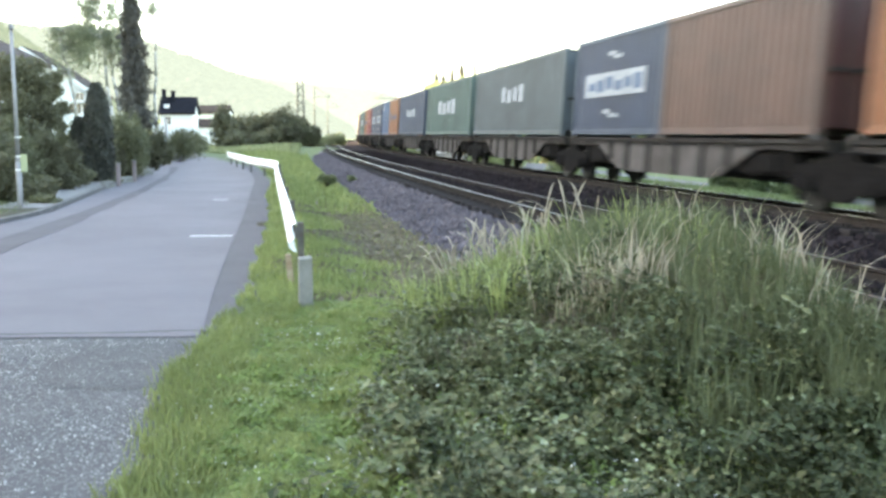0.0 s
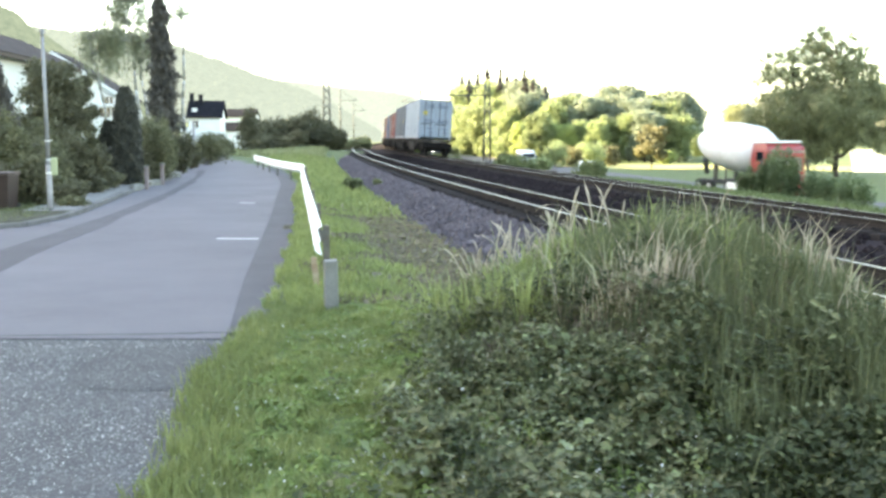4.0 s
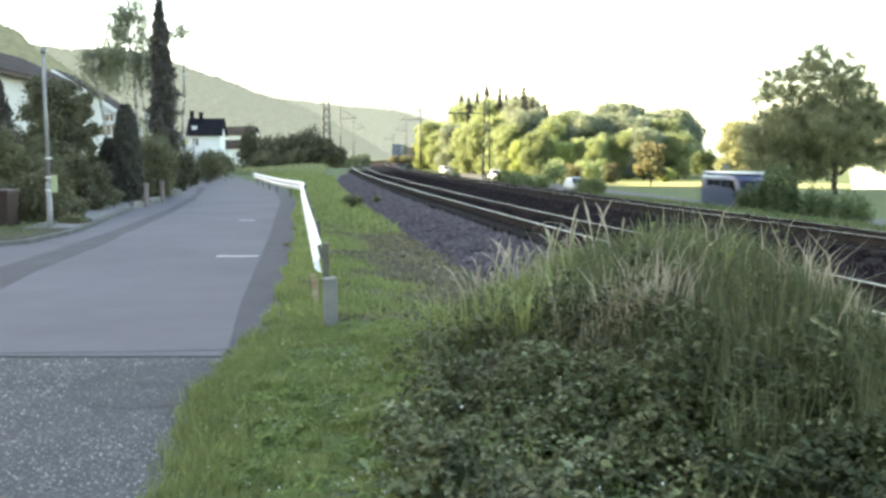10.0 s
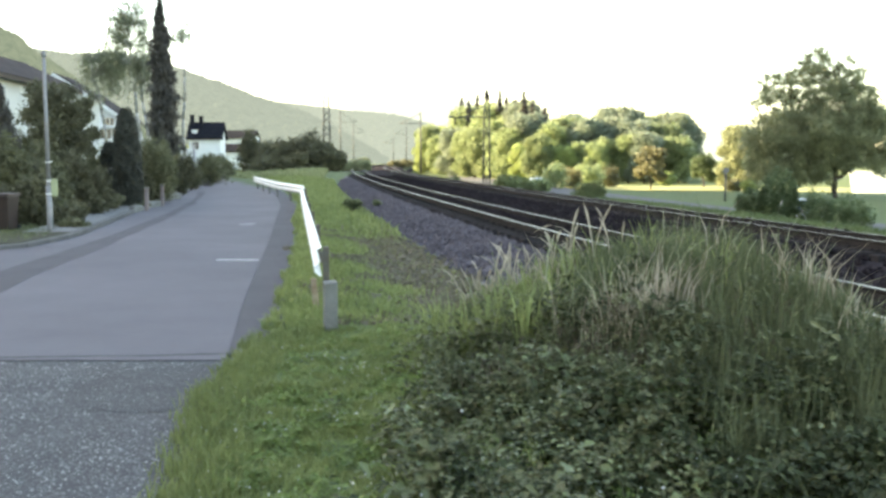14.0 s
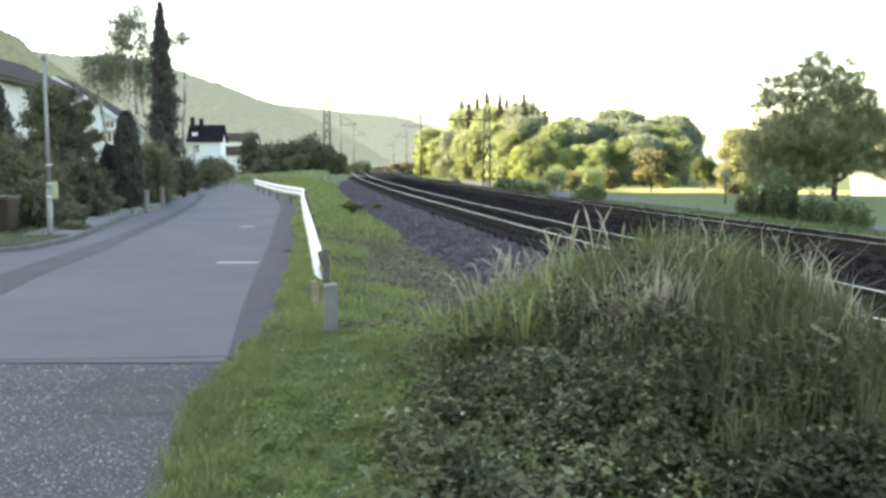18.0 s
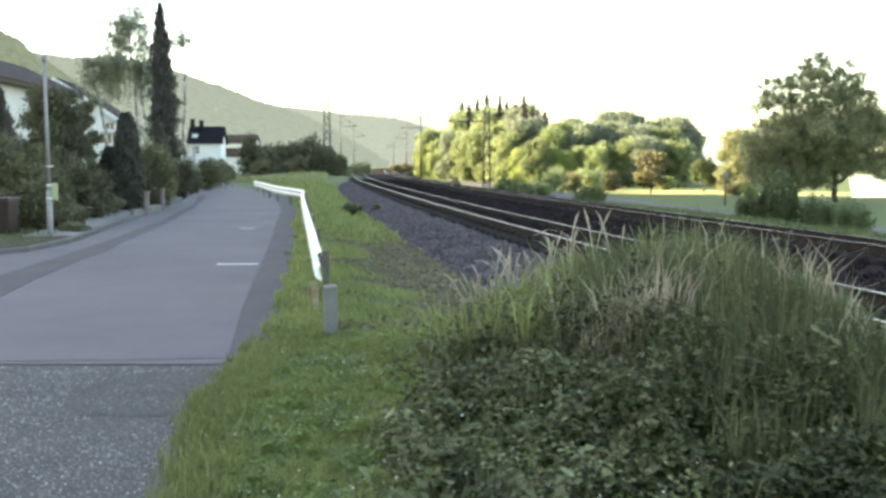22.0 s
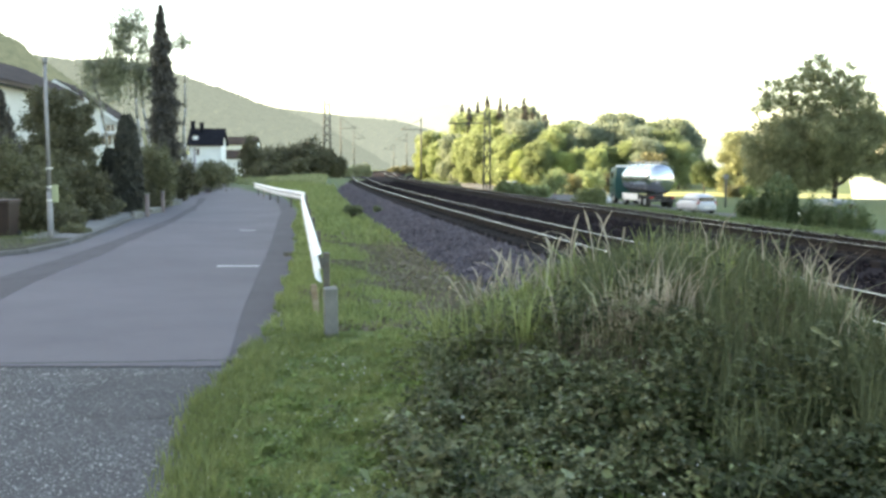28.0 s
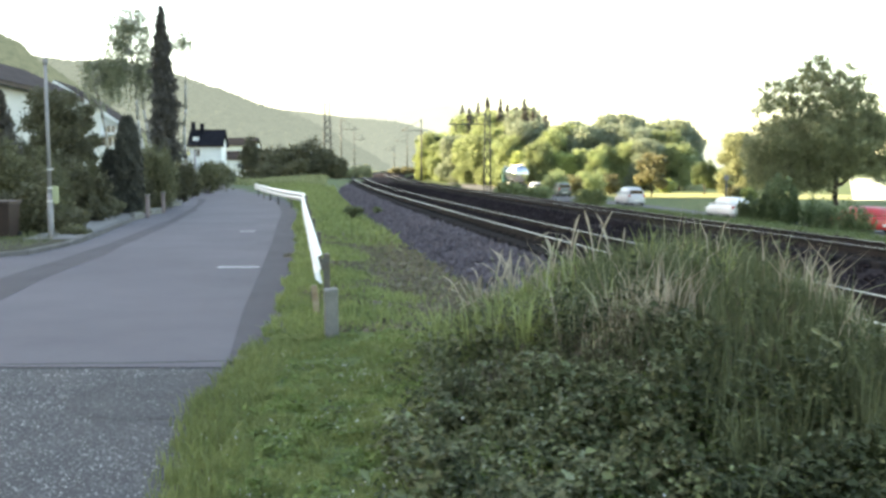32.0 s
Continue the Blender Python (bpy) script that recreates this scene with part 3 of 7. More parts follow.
def conifer(name, x, y, base, h, r, n, size, material, label, group="", droop=0.25, low=0.06):
    t = thing(name, pose(x, y, base), label, "tree", group)
    bm = bmesh.new()
    rod(bm, (0, 0, -0.3), (0, 0, h), r * 0.09 + 0.05, 0.015, 8)
    part("trunk", bm, M_BARK, t)
    tiers = max(10, int(h * 4))
    pts = []
    for i in range(tiers):
        u = min(0.995, low + (1 - low) * (i + rng.uniform(-0.5, 0.5)) / tiers)
        u = max(u, 0.0)
        w = r * (1 - u) ** 0.65 * rng.uniform(0.7, 1.1) + 0.02
        k = max(4, int(7 * (1 - u)) + 3)
        for j in range(k):
            a = rng.uniform(0, 2 * math.pi)
            reach = w * rng.uniform(0.45, 1.3)
            m = max(3, int(n / tiers / k))
            d = rng.random(m) ** 0.7
            p = np.stack([np.cos(a) * reach * d, np.sin(a) * reach * d, np.full(m, u * h) - droop * reach * d * d], 1)
            pts.append(p + rng.normal(0, (0.03 + 0.05 * r) * (1.05 - u), (m, 3)))
    v, f = leaves(np.concatenate(pts), size, long=2.0)
    raw("crown", v, f, material, t)
    return t


for px, top in ((817, 181), (829, 186), (845, 178), (861, 168), (884, 170), (896, 182), (912, 187), (926, 172), (941, 193), (963, 200)):
    y = 24 + float(lerp_line([(745, 232), (820, 205), (870, 176), (920, 156), (960, 150), (1220, 150)], px)) + rng.uniform(-3, 3)
    conifer("spruce", (px - 784) / FOCAL * y, y, ROAD_Z, EYE.z + (HORIZON - top) * y / FOCAL - ROAD_Z, 2.3, 3600, 0.24, M_SPRUCE, "slim dark spruce rising above the wood", "spruces above the wood")

# the big willow in the meadow
WX, WY = 36.9, 92.0


def clustered(n, env, per, r, power=0.45):
    """Leaf points in n small clusters spread through the ellipsoids env (x, y, z, rx, ry, rz); also the clusters' centres."""
    env = np.array(env, float)
    vol = np.prod(env[:, 3:], 1)
    k = rng.choice(len(env), n, p=vol / vol.sum())
    d = rng.normal(size=(n, 3))
    d /= np.linalg.norm(d, axis=1)[:, None]
    c = env[k, :3] + d * env[k, 3:] * (rng.random(n) ** power)[:, None]
    size = rng.uniform(0.6, 1.3, n) * r
    m = (per * rng.uniform(0.5, 1.4, n) * (size / r) ** 2).astype(int)
    pts = np.repeat(c, m, 0) + rng.normal(0, 0.5, (m.sum(), 3)) * np.repeat(size, m)[:, None] * (1, 1, 0.8)
    return pts, c


willow = thing("willow_tree", pose(WX, WY, ROAD_Z - 0.1), "large spreading willow with a dense grey-green crown", "tree")
top_pts, top_c = clustered(560, [(-0.1, 0, 11.2, 3.3, 3.0, 3.2), (-0.6, 0, 12.6, 1.6, 1.6, 1.9), (-4.4, 0, 9.6, 2.6, 2.2, 2.8), (3.4, 0, 10.2, 2.2, 2.0, 2.4), (1.6, 0, 8.8, 4.2, 3.2, 2.8)], 44, 0.42, 0.4)
mid_pts, mid_c = clustered(520, [(-0.9, 0, 6.6, 4.4, 3.6, 2.3), (-4.9, 0, 5.0, 2.7, 2.6, 3.2), (0.6, 0, 5.2, 3.4, 2.8, 2.8), (4.6, 0, 6.0, 2.8, 2.4, 1.8), (4.9, 0, 7.9, 2.4, 2.2, 1.2)], 170, 0.8, 0.46)
low_pts, low_c = clustered(290, [(-5.2, 0, 3.0, 2.3, 2.2, 1.7), (-2.4, 0, 2.7, 2.4, 2.0, 1.5), (-0.2, 0, 2.5, 1.6, 1.6, 1.5), (2.2, -0.6, 3.6, 1.8, 1.5, 1.1), (5.2, 0, 2.9, 1.7, 1.2, 0.7), (5.6, 0.4, 4.2, 1.8, 1.6, 0.9), (6.4, 0, 2.7, 0.8, 0.8, 0.9)], 90, 0.5, 0.45)
bm = bmesh.new()
stem = limb(bm, (1.5, 0, -0.3), (1.3, 0, 3.0), 0.27, 0.24, 3, 0.1, 9)
fork = []
for q in ((-3.4, 0, 6.0), (-0.5, 0.4, 9.0), (1.6, -0.3, 10.8), (4.6, 0, 8.4), (5.4, 0.4, 4.6), (-3.2, 0.2, 9.0)):
    fork.append(limb(bm, stem[-1] if q[2] > 5 else stem[-2], q, 0.22, 0.07, 5, 0.22, 7))
for c in list(top_c[::4]) + list(mid_c[::10]) + list(low_c[::6]):
    c = Vector(c)
    p = min((q for l in fork for q in l), key=lambda q: (q - c).length + 0.5 * max(0, q.z - c.z))
    limb(bm, p, c, 0.055, 0.015, 3, 0.2, 5)
part("trunk", bm, M_BARK, willow)
v, f = leaves(np.concatenate([top_pts, mid_pts, low_pts]), 0.12, long=2.2, droop=0.5)
raw("crown", v, f, M_WILLOW, willow)
tree("willow_tree", 38.0, 122, ROAD_Z - 0.1, round_lobes(8.2, 2.7, 16, 0.04), 18000, 0.17, M_PALE_WILLOW, "pale sunlit willow behind a larger one", 0.2, 6, long=1.9)
tree("apple_tree", 34.4, 124.5, ROAD_Z - 0.1, round_lobes(4.4, 1.9, 9, 0.3), 5000, 0.16, M_BANK_SHRUB, "small round dark fruit tree on the meadow", 0.12, 4)
tree("reddish_tree", 26.0, 118.0, ROAD_Z - 0.1, round_lobes(5.4, 2.1, 7, 0.25), 2300, 0.28, M_RUSTY, "small tree with reddish sunlit leaves", 0.12, 5)


def bush(x, y, base, w, h, n, size, material, label, name="bush", category="bush", group="", depth=None):
    d = depth or w * 0.8
    lobes = [(rng.uniform(-0.32, 0.32) * w, rng.uniform(-0.3, 0.3) * d, h * rng.uniform(0.28, 0.68), w * rng.uniform(0.2, 0.34), d * rng.uniform(0.22, 0.34), h * rng.uniform(0.22, 0.34)) for _ in range(7)]
    lobes += [(0, 0, h * 0.36, w * 0.4, d * 0.4, h * 0.38)]
    t = thing(name, pose(x, y, base), label, category, group)
    bm = bmesh.new()
    for l in lobes[:6]:
        limb(bm, (l[0] * 0.15, l[1] * 0.15, -0.2), l[:3], 0.035, 0.01, 3, 0.15, 5)
    part("stems", bm, M_BARK, t)
    v, f = leaves(in_lobes(n, lobes, 0.5), size)
    raw("foliage", v, f, material, t)
    return t


for px, top, y, w, n in ((1350, 322, 46, 1.0, 3400), (1380, 306, 45, 1.2, 4600), (1402, 314, 45.5, 1.0, 3600), (1318, 346, 47, 1.0, 2000), (1335, 334, 46.5, 0.9, 2000), (1432, 338, 45, 1.3, 2800), (1465, 346, 44, 1.4, 2400), (1498, 352, 43, 1.3, 2000), (1530, 362, 42, 1.2, 1500)):
    x = (px - 784) / FOCAL * y
    b = land_z(x, y) - 0.05
    bush(x, y, b, w, 1.1 * (EYE.z + (HORIZON - top) * y / FOCAL - b), n, 0.07, M_BANK_SHRUB, "leafy dark green bush on the railway bank", group="bushes on the bank")
bush(11.9, 75.0, land_z(11.9, 75.0) - 0.05, 2.5, 2.3, 5200, 0.11, M_SHRUB, "leafy green bush between railway and road")
for px, y, w, h, m in ((895, 100, 3.0, 2.9, M_SHRUB), (925, 104, 3.2, 2.2, M_SHRUB), (955, 108, 2.6, 2.0, M_WOOD_A), (985, 118, 4.0, 3.6, M_WOOD_A), (1010, 122, 3.6, 3.2, M_RUSTY), (1045, 125, 4.6, 3.9, M_WOOD_A),
                       (1080, 128, 3.6, 3.2, M_RUSTY), (770, 120, 3.0, 1.8, M_SHRUB), (800, 118, 2.5, 1.7, M_SHRUB), (1175, 135, 3.0, 2.0, M_WOOD_B), (1300, 112, 2.5, 1.6, M_RUSTY), (1325, 106, 2.0, 1.5, M_WOOD_B)):
    bush((px - 784) / FOCAL * y, y, ROAD_Z - 0.1, w, h, 1500, 0.22, m, "shrub on the far side of the meadow", group="shrubs by the road")

# the dark clump of bushes where the lane bends out of sight
for px, top, y, w in ((452, 244, 106, 3.4), (478, 262, 104, 3.8), (505, 256, 108, 4.2), (533, 254, 106, 4.4), (560, 246, 108, 4.6), (583, 254, 110, 3.6), (596, 272, 109, 2.8), (520, 280, 100, 3.0), (470, 284, 99, 3.2)):
    x = (px - 784) / FOCAL * y
    b = land_z(x, y)
    bush(x, y, b, w, 1.16 * (EYE.z + (HORIZON - top) * y / FOCAL - b), 3600, 0.18, M_HEDGE, "dark dense bush beside the bend of the lane", group="bushes by the bend")
for px, y, h in ((612, 122, 1.6), (628, 128, 2.0), (644, 135, 2.4)):
    bush((px - 784) / FOCAL * y, y, 0, 2.2, h, 1400, 0.16, M_PALE_WILLOW, "yellow sunlit shrub beside the railway", group="shrubs by the railway")
for px, y in ((700, 205), (712, 208), (724, 214)):
    bush((px - 784) / FOCAL * y, y, 0.0, 3.0, 1.8, 700, 0.25, M_RUSTY, "reddish sunlit shrub beside the railway", group="shrubs by the railway")

bush(-3.1, 32.5, 0.0, 0.7, 0.34, 900, 0.06, M_BLADE_DARK, "small dark weed clump at the foot of the ballast", name="weed_clump", category="weed")
bush(-2.4, 34.5, 0.0, 0.4, 0.25, 500, 0.05, M_BLADE_DARK, "small dark weed clump at the foot of the ballast", name="weed_clump", category="weed")

# gardens along the lane
M_HEDGE_PALE = leaf_mat("clipped_hedge_leaves", (0.148, 0.15, 0.083), (0.11, 0.113, 0.063), 0.3)


def column(px, top, y, w, n, label):
    """A dense clipped cypress column."""
    x = (px - 784) / FOCAL * y
    b = max(land_z(x, y), 0.0)
    h = EYE.z + (HORIZON - top) * y / FOCAL - b
    t = thing("cypress", pose(x, y, b), label, "tree")
    bm = bmesh.new()
    rod(bm, (0, 0, -0.3), (0, 0, h * 0.9), 0.07, 0.02, 8)
    part("trunk", bm, M_BARK, t)
    u = rng.random(n) ** 0.9
    a = rng.uniform(0, 2 * math.pi, n)
    r = w / 2 * np.sqrt(np.clip(1 - ((u - 0.3) / 0.72) ** 2, 0.02, 1)) * (0.62 + 0.4 * rng.random(n) ** 0.5) * (1 + 0.08 * np.sin(a * 5 + u * 23))
    v, f = leaves(np.stack([np.cos(a) * r, np.sin(a) * r, u * h], 1), 0.055, long=2.4, droop=0.9)
    raw("crown", v, f, M_CONIFER, t)


column(228, 203, 33, 0.95, 15000, "dark columnar cypress in a front garden")
column(196, 262, 34, 0.75, 7000, "dark columnar cypress in a front garden")


def garden_spruce(px, y, base, h, r, n, size, label):
    """A dense narrow spruce with ragged drooping boughs."""
    t = thing("spruce", pose((px - 784) / FOCAL * y, y, base), label, "tree")
    bm = bmesh.new()
    rod(bm, (0, 0, -0.3), (0, 0, h), r * 0.12, 0.015, 8)
    part("trunk", bm, M_BARK, t)
    u = rng.random(n) ** 1.15
    a = rng.uniform(0, 2 * math.pi, n)
    rag = np.array([noise.noise((math.cos(b) * 1.6, math.sin(b) * 1.6, v * h * 1.7)) + 0.6 * noise.noise((math.cos(b) * 4, math.sin(b) * 4, v * h * 4.0)) for b, v in zip(a, u)])
    d = rng.random(n) ** 0.55
    w = r * (1 - u) ** 0.62 * np.clip(1 + 1.1 * rag, 0.25, 1.9) * d + 0.02
    pts = np.stack([np.cos(a) * w, np.sin(a) * w, u * h - 0.35 * w * d], 1)
    v, f = leaves(pts, size, long=2.4, droop=0.7)
    raw("crown", v, f, M_SPRUCE, t)


garden_spruce(293, 60, 0.6, 11.0, 1.05, 24000, 0.1, "tall dark narrow spruce behind the gardens")
garden_spruce(8, 27, 0.2, 3.6, 0.6, 6000, 0.06, "small dark spruce in a front garden")
for px, top, y, w, n, pale in ((20, 252, 25, 1.25, 9000, 1), (95, 264, 26.5, 1.5, 10000, 1), (55, 285, 25, 1.1, 6000, 0), (135, 290, 28, 1.0, 4500, 0), (70, 325, 23.5, 1.3, 5000, 0), (30, 335, 23.2, 0.9, 3000, 0), (160, 300, 29, 1.2, 4500, 0), (176, 268, 34, 1.1, 5000, 1), (138, 258, 36, 0.8, 4500, 0), (40, 225, 30, 0.7, 3500, 0), (160, 345, 28, 1.0, 2500, 0),
                               (272, 246, 37, 1.5, 11000, 1), (298, 262, 39, 1.15, 7000, 1), (255, 300, 36, 1.0, 4000, 0), (325, 278, 46, 1.2, 5000, 0), (366, 282, 60, 2.4, 5000, 1), (396, 284, 84, 2.6, 4000, 1), (380, 296, 74, 2.4, 3000, 0), (338, 298, 53, 1.4, 3500, 0), (120, 365, 23.3, 0.9, 2500, 0), (130, 392, 22.6, 0.7, 1300, 1), (190, 350, 31, 1.2, 3000, 0), (235, 362, 33, 1.0, 2200, 0), (280, 340, 37, 1.1, 2000, 0)):
    x = (px - 784) / FOCAL * y
    b = max(land_z(x, y), 0.0)
    bush(x, y, b, w, 1.12 * (EYE.z + (HORIZON - top) * y / FOCAL - b), n, 0.05 if y < 40 else 0.075, M_HEDGE_PALE if pale else M_HEDGE, "rounded green garden hedge beside the lane" if pale else "dense dark garden shrub beside the lane", name="shrub", category="shrub", group="garden shrubs")
tree("garden_tree", (150 - 784) / FOCAL * 45, 45, 0.3, round_lobes(4.3, 0.85, 14, 0.05), 16000, 0.07, M_HEDGE, "slim dark leafy garden tree before a house", 0.09, 5, shell=0.2)
tree("garden_tree", (100 - 784) / FOCAL * 31, 31, 0.3, round_lobes(4.0, 1.15, 18, 0.08), 24000, 0.06, M_HEDGE, "dark leafy garden tree before a house", 0.1, 5, shell=0.2)


def birch(px, y, base, top, env, n, label, hang=1.0, per=26):
    """A birch whose crown is loose clusters with hanging strands; env as (px, py, half width, half height)."""
    x0, k = (px - 784) / FOCAL * y, y / FOCAL
    t = thing("birch_tree", pose(x0, y, base), label, "tree")
    shape = [((a - px) * k, 0, EYE.z + (HORIZON - b) * k - base, w, w * 0.8, h) for a, b, w, h in env]
    pts, centres = clustered(n, shape, per, 0.3, 0.55)
    strands = [pts]
    for c in centres:
        for _ in range(4):
            ln = rng.uniform(0.3, 1.7) * hang
            m = int(ln * 12)
            d = rng.random(m)
            w = rng.normal(0, 0.22, 2)
            strands.append(np.stack([c[0] + w[0] + rng.normal(0, 0.05, m), c[1] + w[1] + rng.normal(0, 0.05, m), c[2] - d * ln], 1))
    bm = bmesh.new()
    high = EYE.z + (HORIZON - top) * k - base
    stem = limb(bm, (0.35, 0, -0.3), (shape[0][0], 0, high), 0.17, 0.03, 8, 0.08, 8)
    for c in centres:
        q = min(stem[2:], key=lambda p: (p - Vector(c)).length + 1.5 * max(0, p.z - c[2] + 0.6))
        limb(bm, q, c, 0.05, 0.012, 4, 0.14, 5)
    part("trunk", bm, M_BIRCH, t)
    v, f = leaves(np.concatenate(strands), 0.085, long=1.8, droop=0.7)
    raw("crown", v, f, M_BIRCHLEAF, t)
    return t


rng = np.random.default_rng(41)
birch(250, 66, 0.8, 18, [(228, 52, 1.1, 1.4), (250, 40, 1.0, 1.2), (262, 75, 0.7, 1.5), (212, 82, 0.8, 0.9), (222, 112, 1.2, 0.6)], 95, "tall birch with thin drooping branches and gaps", 1.2, 22)
birch(196, 67, 1.2, 98, [(165, 108, 1.1, 0.35), (195, 106, 1.2, 0.4), (215, 118, 0.9, 0.6)], 62, "drooping birch beside a taller one", 2.0, 9)
birch(262, 64, 0.8, 105, [(252, 118, 0.8, 0.7), (272, 130, 0.5, 0.8)], 30, "birch with two white stems beside the spruce", 1.5, 16)
birch(318, 70, 0.8, 50, [(330, 72, 0.5, 1.2), (345, 62, 0.3, 0.8), (316, 82, 0.4, 0.8)], 22, "thin sparse birch behind the spruce", 0.4, 14)
rng = np.random.default_rng(7)
# ---- the sunlit meadow strip, the water and the far hills ----
def flat_patch(name, pts, z, material, label, cat):
    ob = raw(name, [(x, y, z) for x, y in pts], [tuple(range(len(pts)))], material)
    return tagged(ob, label, cat, kind="structure")


# bright yellow patches: sunlight on the meadow put into the grass colour
M_SUNLIT_GRASS = mat("sunlit_yellow_grass", (0.36, 0.35, 0.15), (0.28, 0.28, 0.11), 0.3, 0.9, fine=(0.42, 0.4, 0.2), fine_scale=6, bump=0.3)
flat_patch("mown_strip", [(18, 117), (36, 112), (52, 106), (66, 112), (50, 128), (18, 136)], ROAD_Z - 0.09, M_SUNLIT_GRASS, "pale yellow sunlit strip across the meadow", "field")
flat_patch("mown_strip", [(8.6, 178), (12.5, 171), (13.5, 196), (7.6, 205)], ROAD_Z - 0.07, M_SUNLIT_GRASS, "pale yellow sunlit verge beside the main road", "field")
M_WATER = mat("river_water", (0.25, 0.28, 0.3), (0.2, 0.23, 0.25), 0.1, 0.12, spec=0.9, bump=0.15, bump_scale=1.5)
flat_patch("water", [(45.2, 104), (80, 100), (190, 300), (129, 300)], ROAD_Z - 0.06, M_WATER, "bright still river water beyond the meadow", "water")


def hill(name, y, skyline, base, material, label, rough=2.0, depth=120):
    """A wooded hill whose crest stands against the sky; skyline as (bearing in focal units, rise in focal units)."""
    rows = []
    us = np.linspace(skyline[0][0], skyline[-1][0], 420)
    tops = np.array([float(lerp_line(skyline, u)) * y for u in us])
    k = np.exp(-np.linspace(-2, 2, 41) ** 2)
    soft = np.convolve(np.pad(tops, 20, mode="edge"), k / k.sum(), mode="valid")
    for j in range(34):
        t = j / 33
        row = []
        for i, u in enumerate(us):
            yy = y - depth * (1 - t)
            top = soft[i] + (tops[i] - soft[i]) * max(0.0, t - 0.8) / 0.2
            z = base + (top - base) * (1 - (1 - t) ** 2.0)
            n = (0.08 + 1.5 * max(0.0, t - 0.9) / 0.1) * noise.noise((u * y / 6, z / 5, 0)) + 0.06 * noise.noise((u * y / 2.8, z / 2.5, 4))
            row.append((u * yy, yy + n * 1.0, z + n * 0.5 * rough * min(1, t * 3)))
        rows.append(row)
    v, f = sweep(rows)
    ob = raw(name, v, f, material, smooth=True)
    return tagged(ob, label, "hill", kind="structure")


def hazy(name, colour, colour2, scale, haze_glow):
    """Far woodland whose bright morning haze is painted as emission over a dark base."""
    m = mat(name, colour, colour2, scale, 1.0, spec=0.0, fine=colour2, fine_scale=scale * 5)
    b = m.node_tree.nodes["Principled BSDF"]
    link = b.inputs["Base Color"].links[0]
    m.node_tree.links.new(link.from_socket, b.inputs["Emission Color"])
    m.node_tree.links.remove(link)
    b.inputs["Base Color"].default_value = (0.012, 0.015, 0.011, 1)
    b.inputs["Emission Strength"].default_value = haze_glow
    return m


def sk(points):
    return [((x - 784) / FOCAL, (HORIZON - y) / FOCAL) for x, y in points]


NEAR_CREST = sk([(-700, -120), (-300, -40), (-60, 40), (0, 58), (35, 68), (70, 102), (100, 118), (160, 160), (240, 215), (300, 265)])
FAR_CREST = sk([(-700, 60), (-200, 80), (60, 96), (140, 106), (200, 104), (300, 122), (345, 138), (400, 156), (440, 172), (480, 186), (530, 200), (580, 224), (630, 252), (690, 285)])
FARTHER_CREST = sk([(380, 190), (480, 187), (540, 193), (620, 203), (700, 210), (760, 226), (830, 255), (900, 285)])
# each farther hill glows paler, for the haze in front of it
hill("wooded_hill", 330, NEAR_CREST, -2, hazy("hazy_near_wood", (0.045, 0.059, 0.05), (0.053, 0.068, 0.057), 0.2, 1.0), "wooded hillside above the houses in morning haze", depth=90)
hill("wooded_hill", 480, FAR_CREST, -2, hazy("hazy_far_wood", (0.071, 0.088, 0.087), (0.077, 0.095, 0.093), 0.12, 1.0), "wooded hillside fading into morning haze")
hill("wooded_hill", 800, FARTHER_CREST, -2, hazy("hazy_farther_wood", (0.088, 0.107, 0.106), (0.095, 0.114, 0.113), 0.1, 1.0), "farther wooded hillside pale with haze")
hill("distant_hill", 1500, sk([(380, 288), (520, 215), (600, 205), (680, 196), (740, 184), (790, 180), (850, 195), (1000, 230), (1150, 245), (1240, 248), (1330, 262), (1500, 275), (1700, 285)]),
     -2, hazy("hazy_distant_wood", (0.2, 0.23, 0.215), (0.21, 0.24, 0.225), 0.03, 1.0), "very distant pale hill in haze", rough=4, depth=300)


# the crowns of the wood on the hillside, their haze painted as glow
def hazy_far_crowns(n, y, depth, span, top_line, base, material):
    bm = bmesh.new()
    bmesh.ops.create_icosphere(bm, subdivisions=2, radius=1.0)
    ball = np.array([v.co[:] for v in bm.verts])
    tri = np.array([[v.index for v in f.verts] for f in bm.faces])
    bm.free()
    u = rng.uniform(*span, n)
    t = rng.random(n) ** 1.3
    t[: n // 4] = rng.uniform(0.9, 1.0, n // 4)
    yy = y - depth * (1 - t)
    top = lerp_line(top_line, u) * y
    z = base + (top - base) * (1 - (1 - t) ** 2.0)
    r = rng.uniform(1.2, 2.6, n)
    c = np.stack([u * yy, yy, z - 0.7 * r], 1)
    v = ball[None] * (r[:, None, None] * rng.uniform(0.8, 1.2, (n, 1, 3))) * (1 + 0.1 * rng.normal(size=(n, len(ball), 1))) + c[:, None, :]
    f = tri[None] + (np.arange(n) * len(ball))[:, None, None]
    ob = raw("hillside_crowns", v.reshape(-1, 3), f.reshape(-1, 3), material, smooth=True)
    return tagged(ob, "hazy tree crowns of a wood on the hillside", "wood", kind="stuff")


hazy_far_crowns(2600, 330, 90, (-0.62, -0.28), NEAR_CREST, -2, hazy("hazy_near_crowns", (0.04, 0.054, 0.046), (0.057, 0.072, 0.06), 0.3, 1.0))
hazy_far_crowns(3500, 800, 120, (-0.24, 0.04), FARTHER_CREST, -2, hazy("hazy_farther_crowns", (0.084, 0.103, 0.102), (0.098, 0.117, 0.116), 0.3, 1.0))
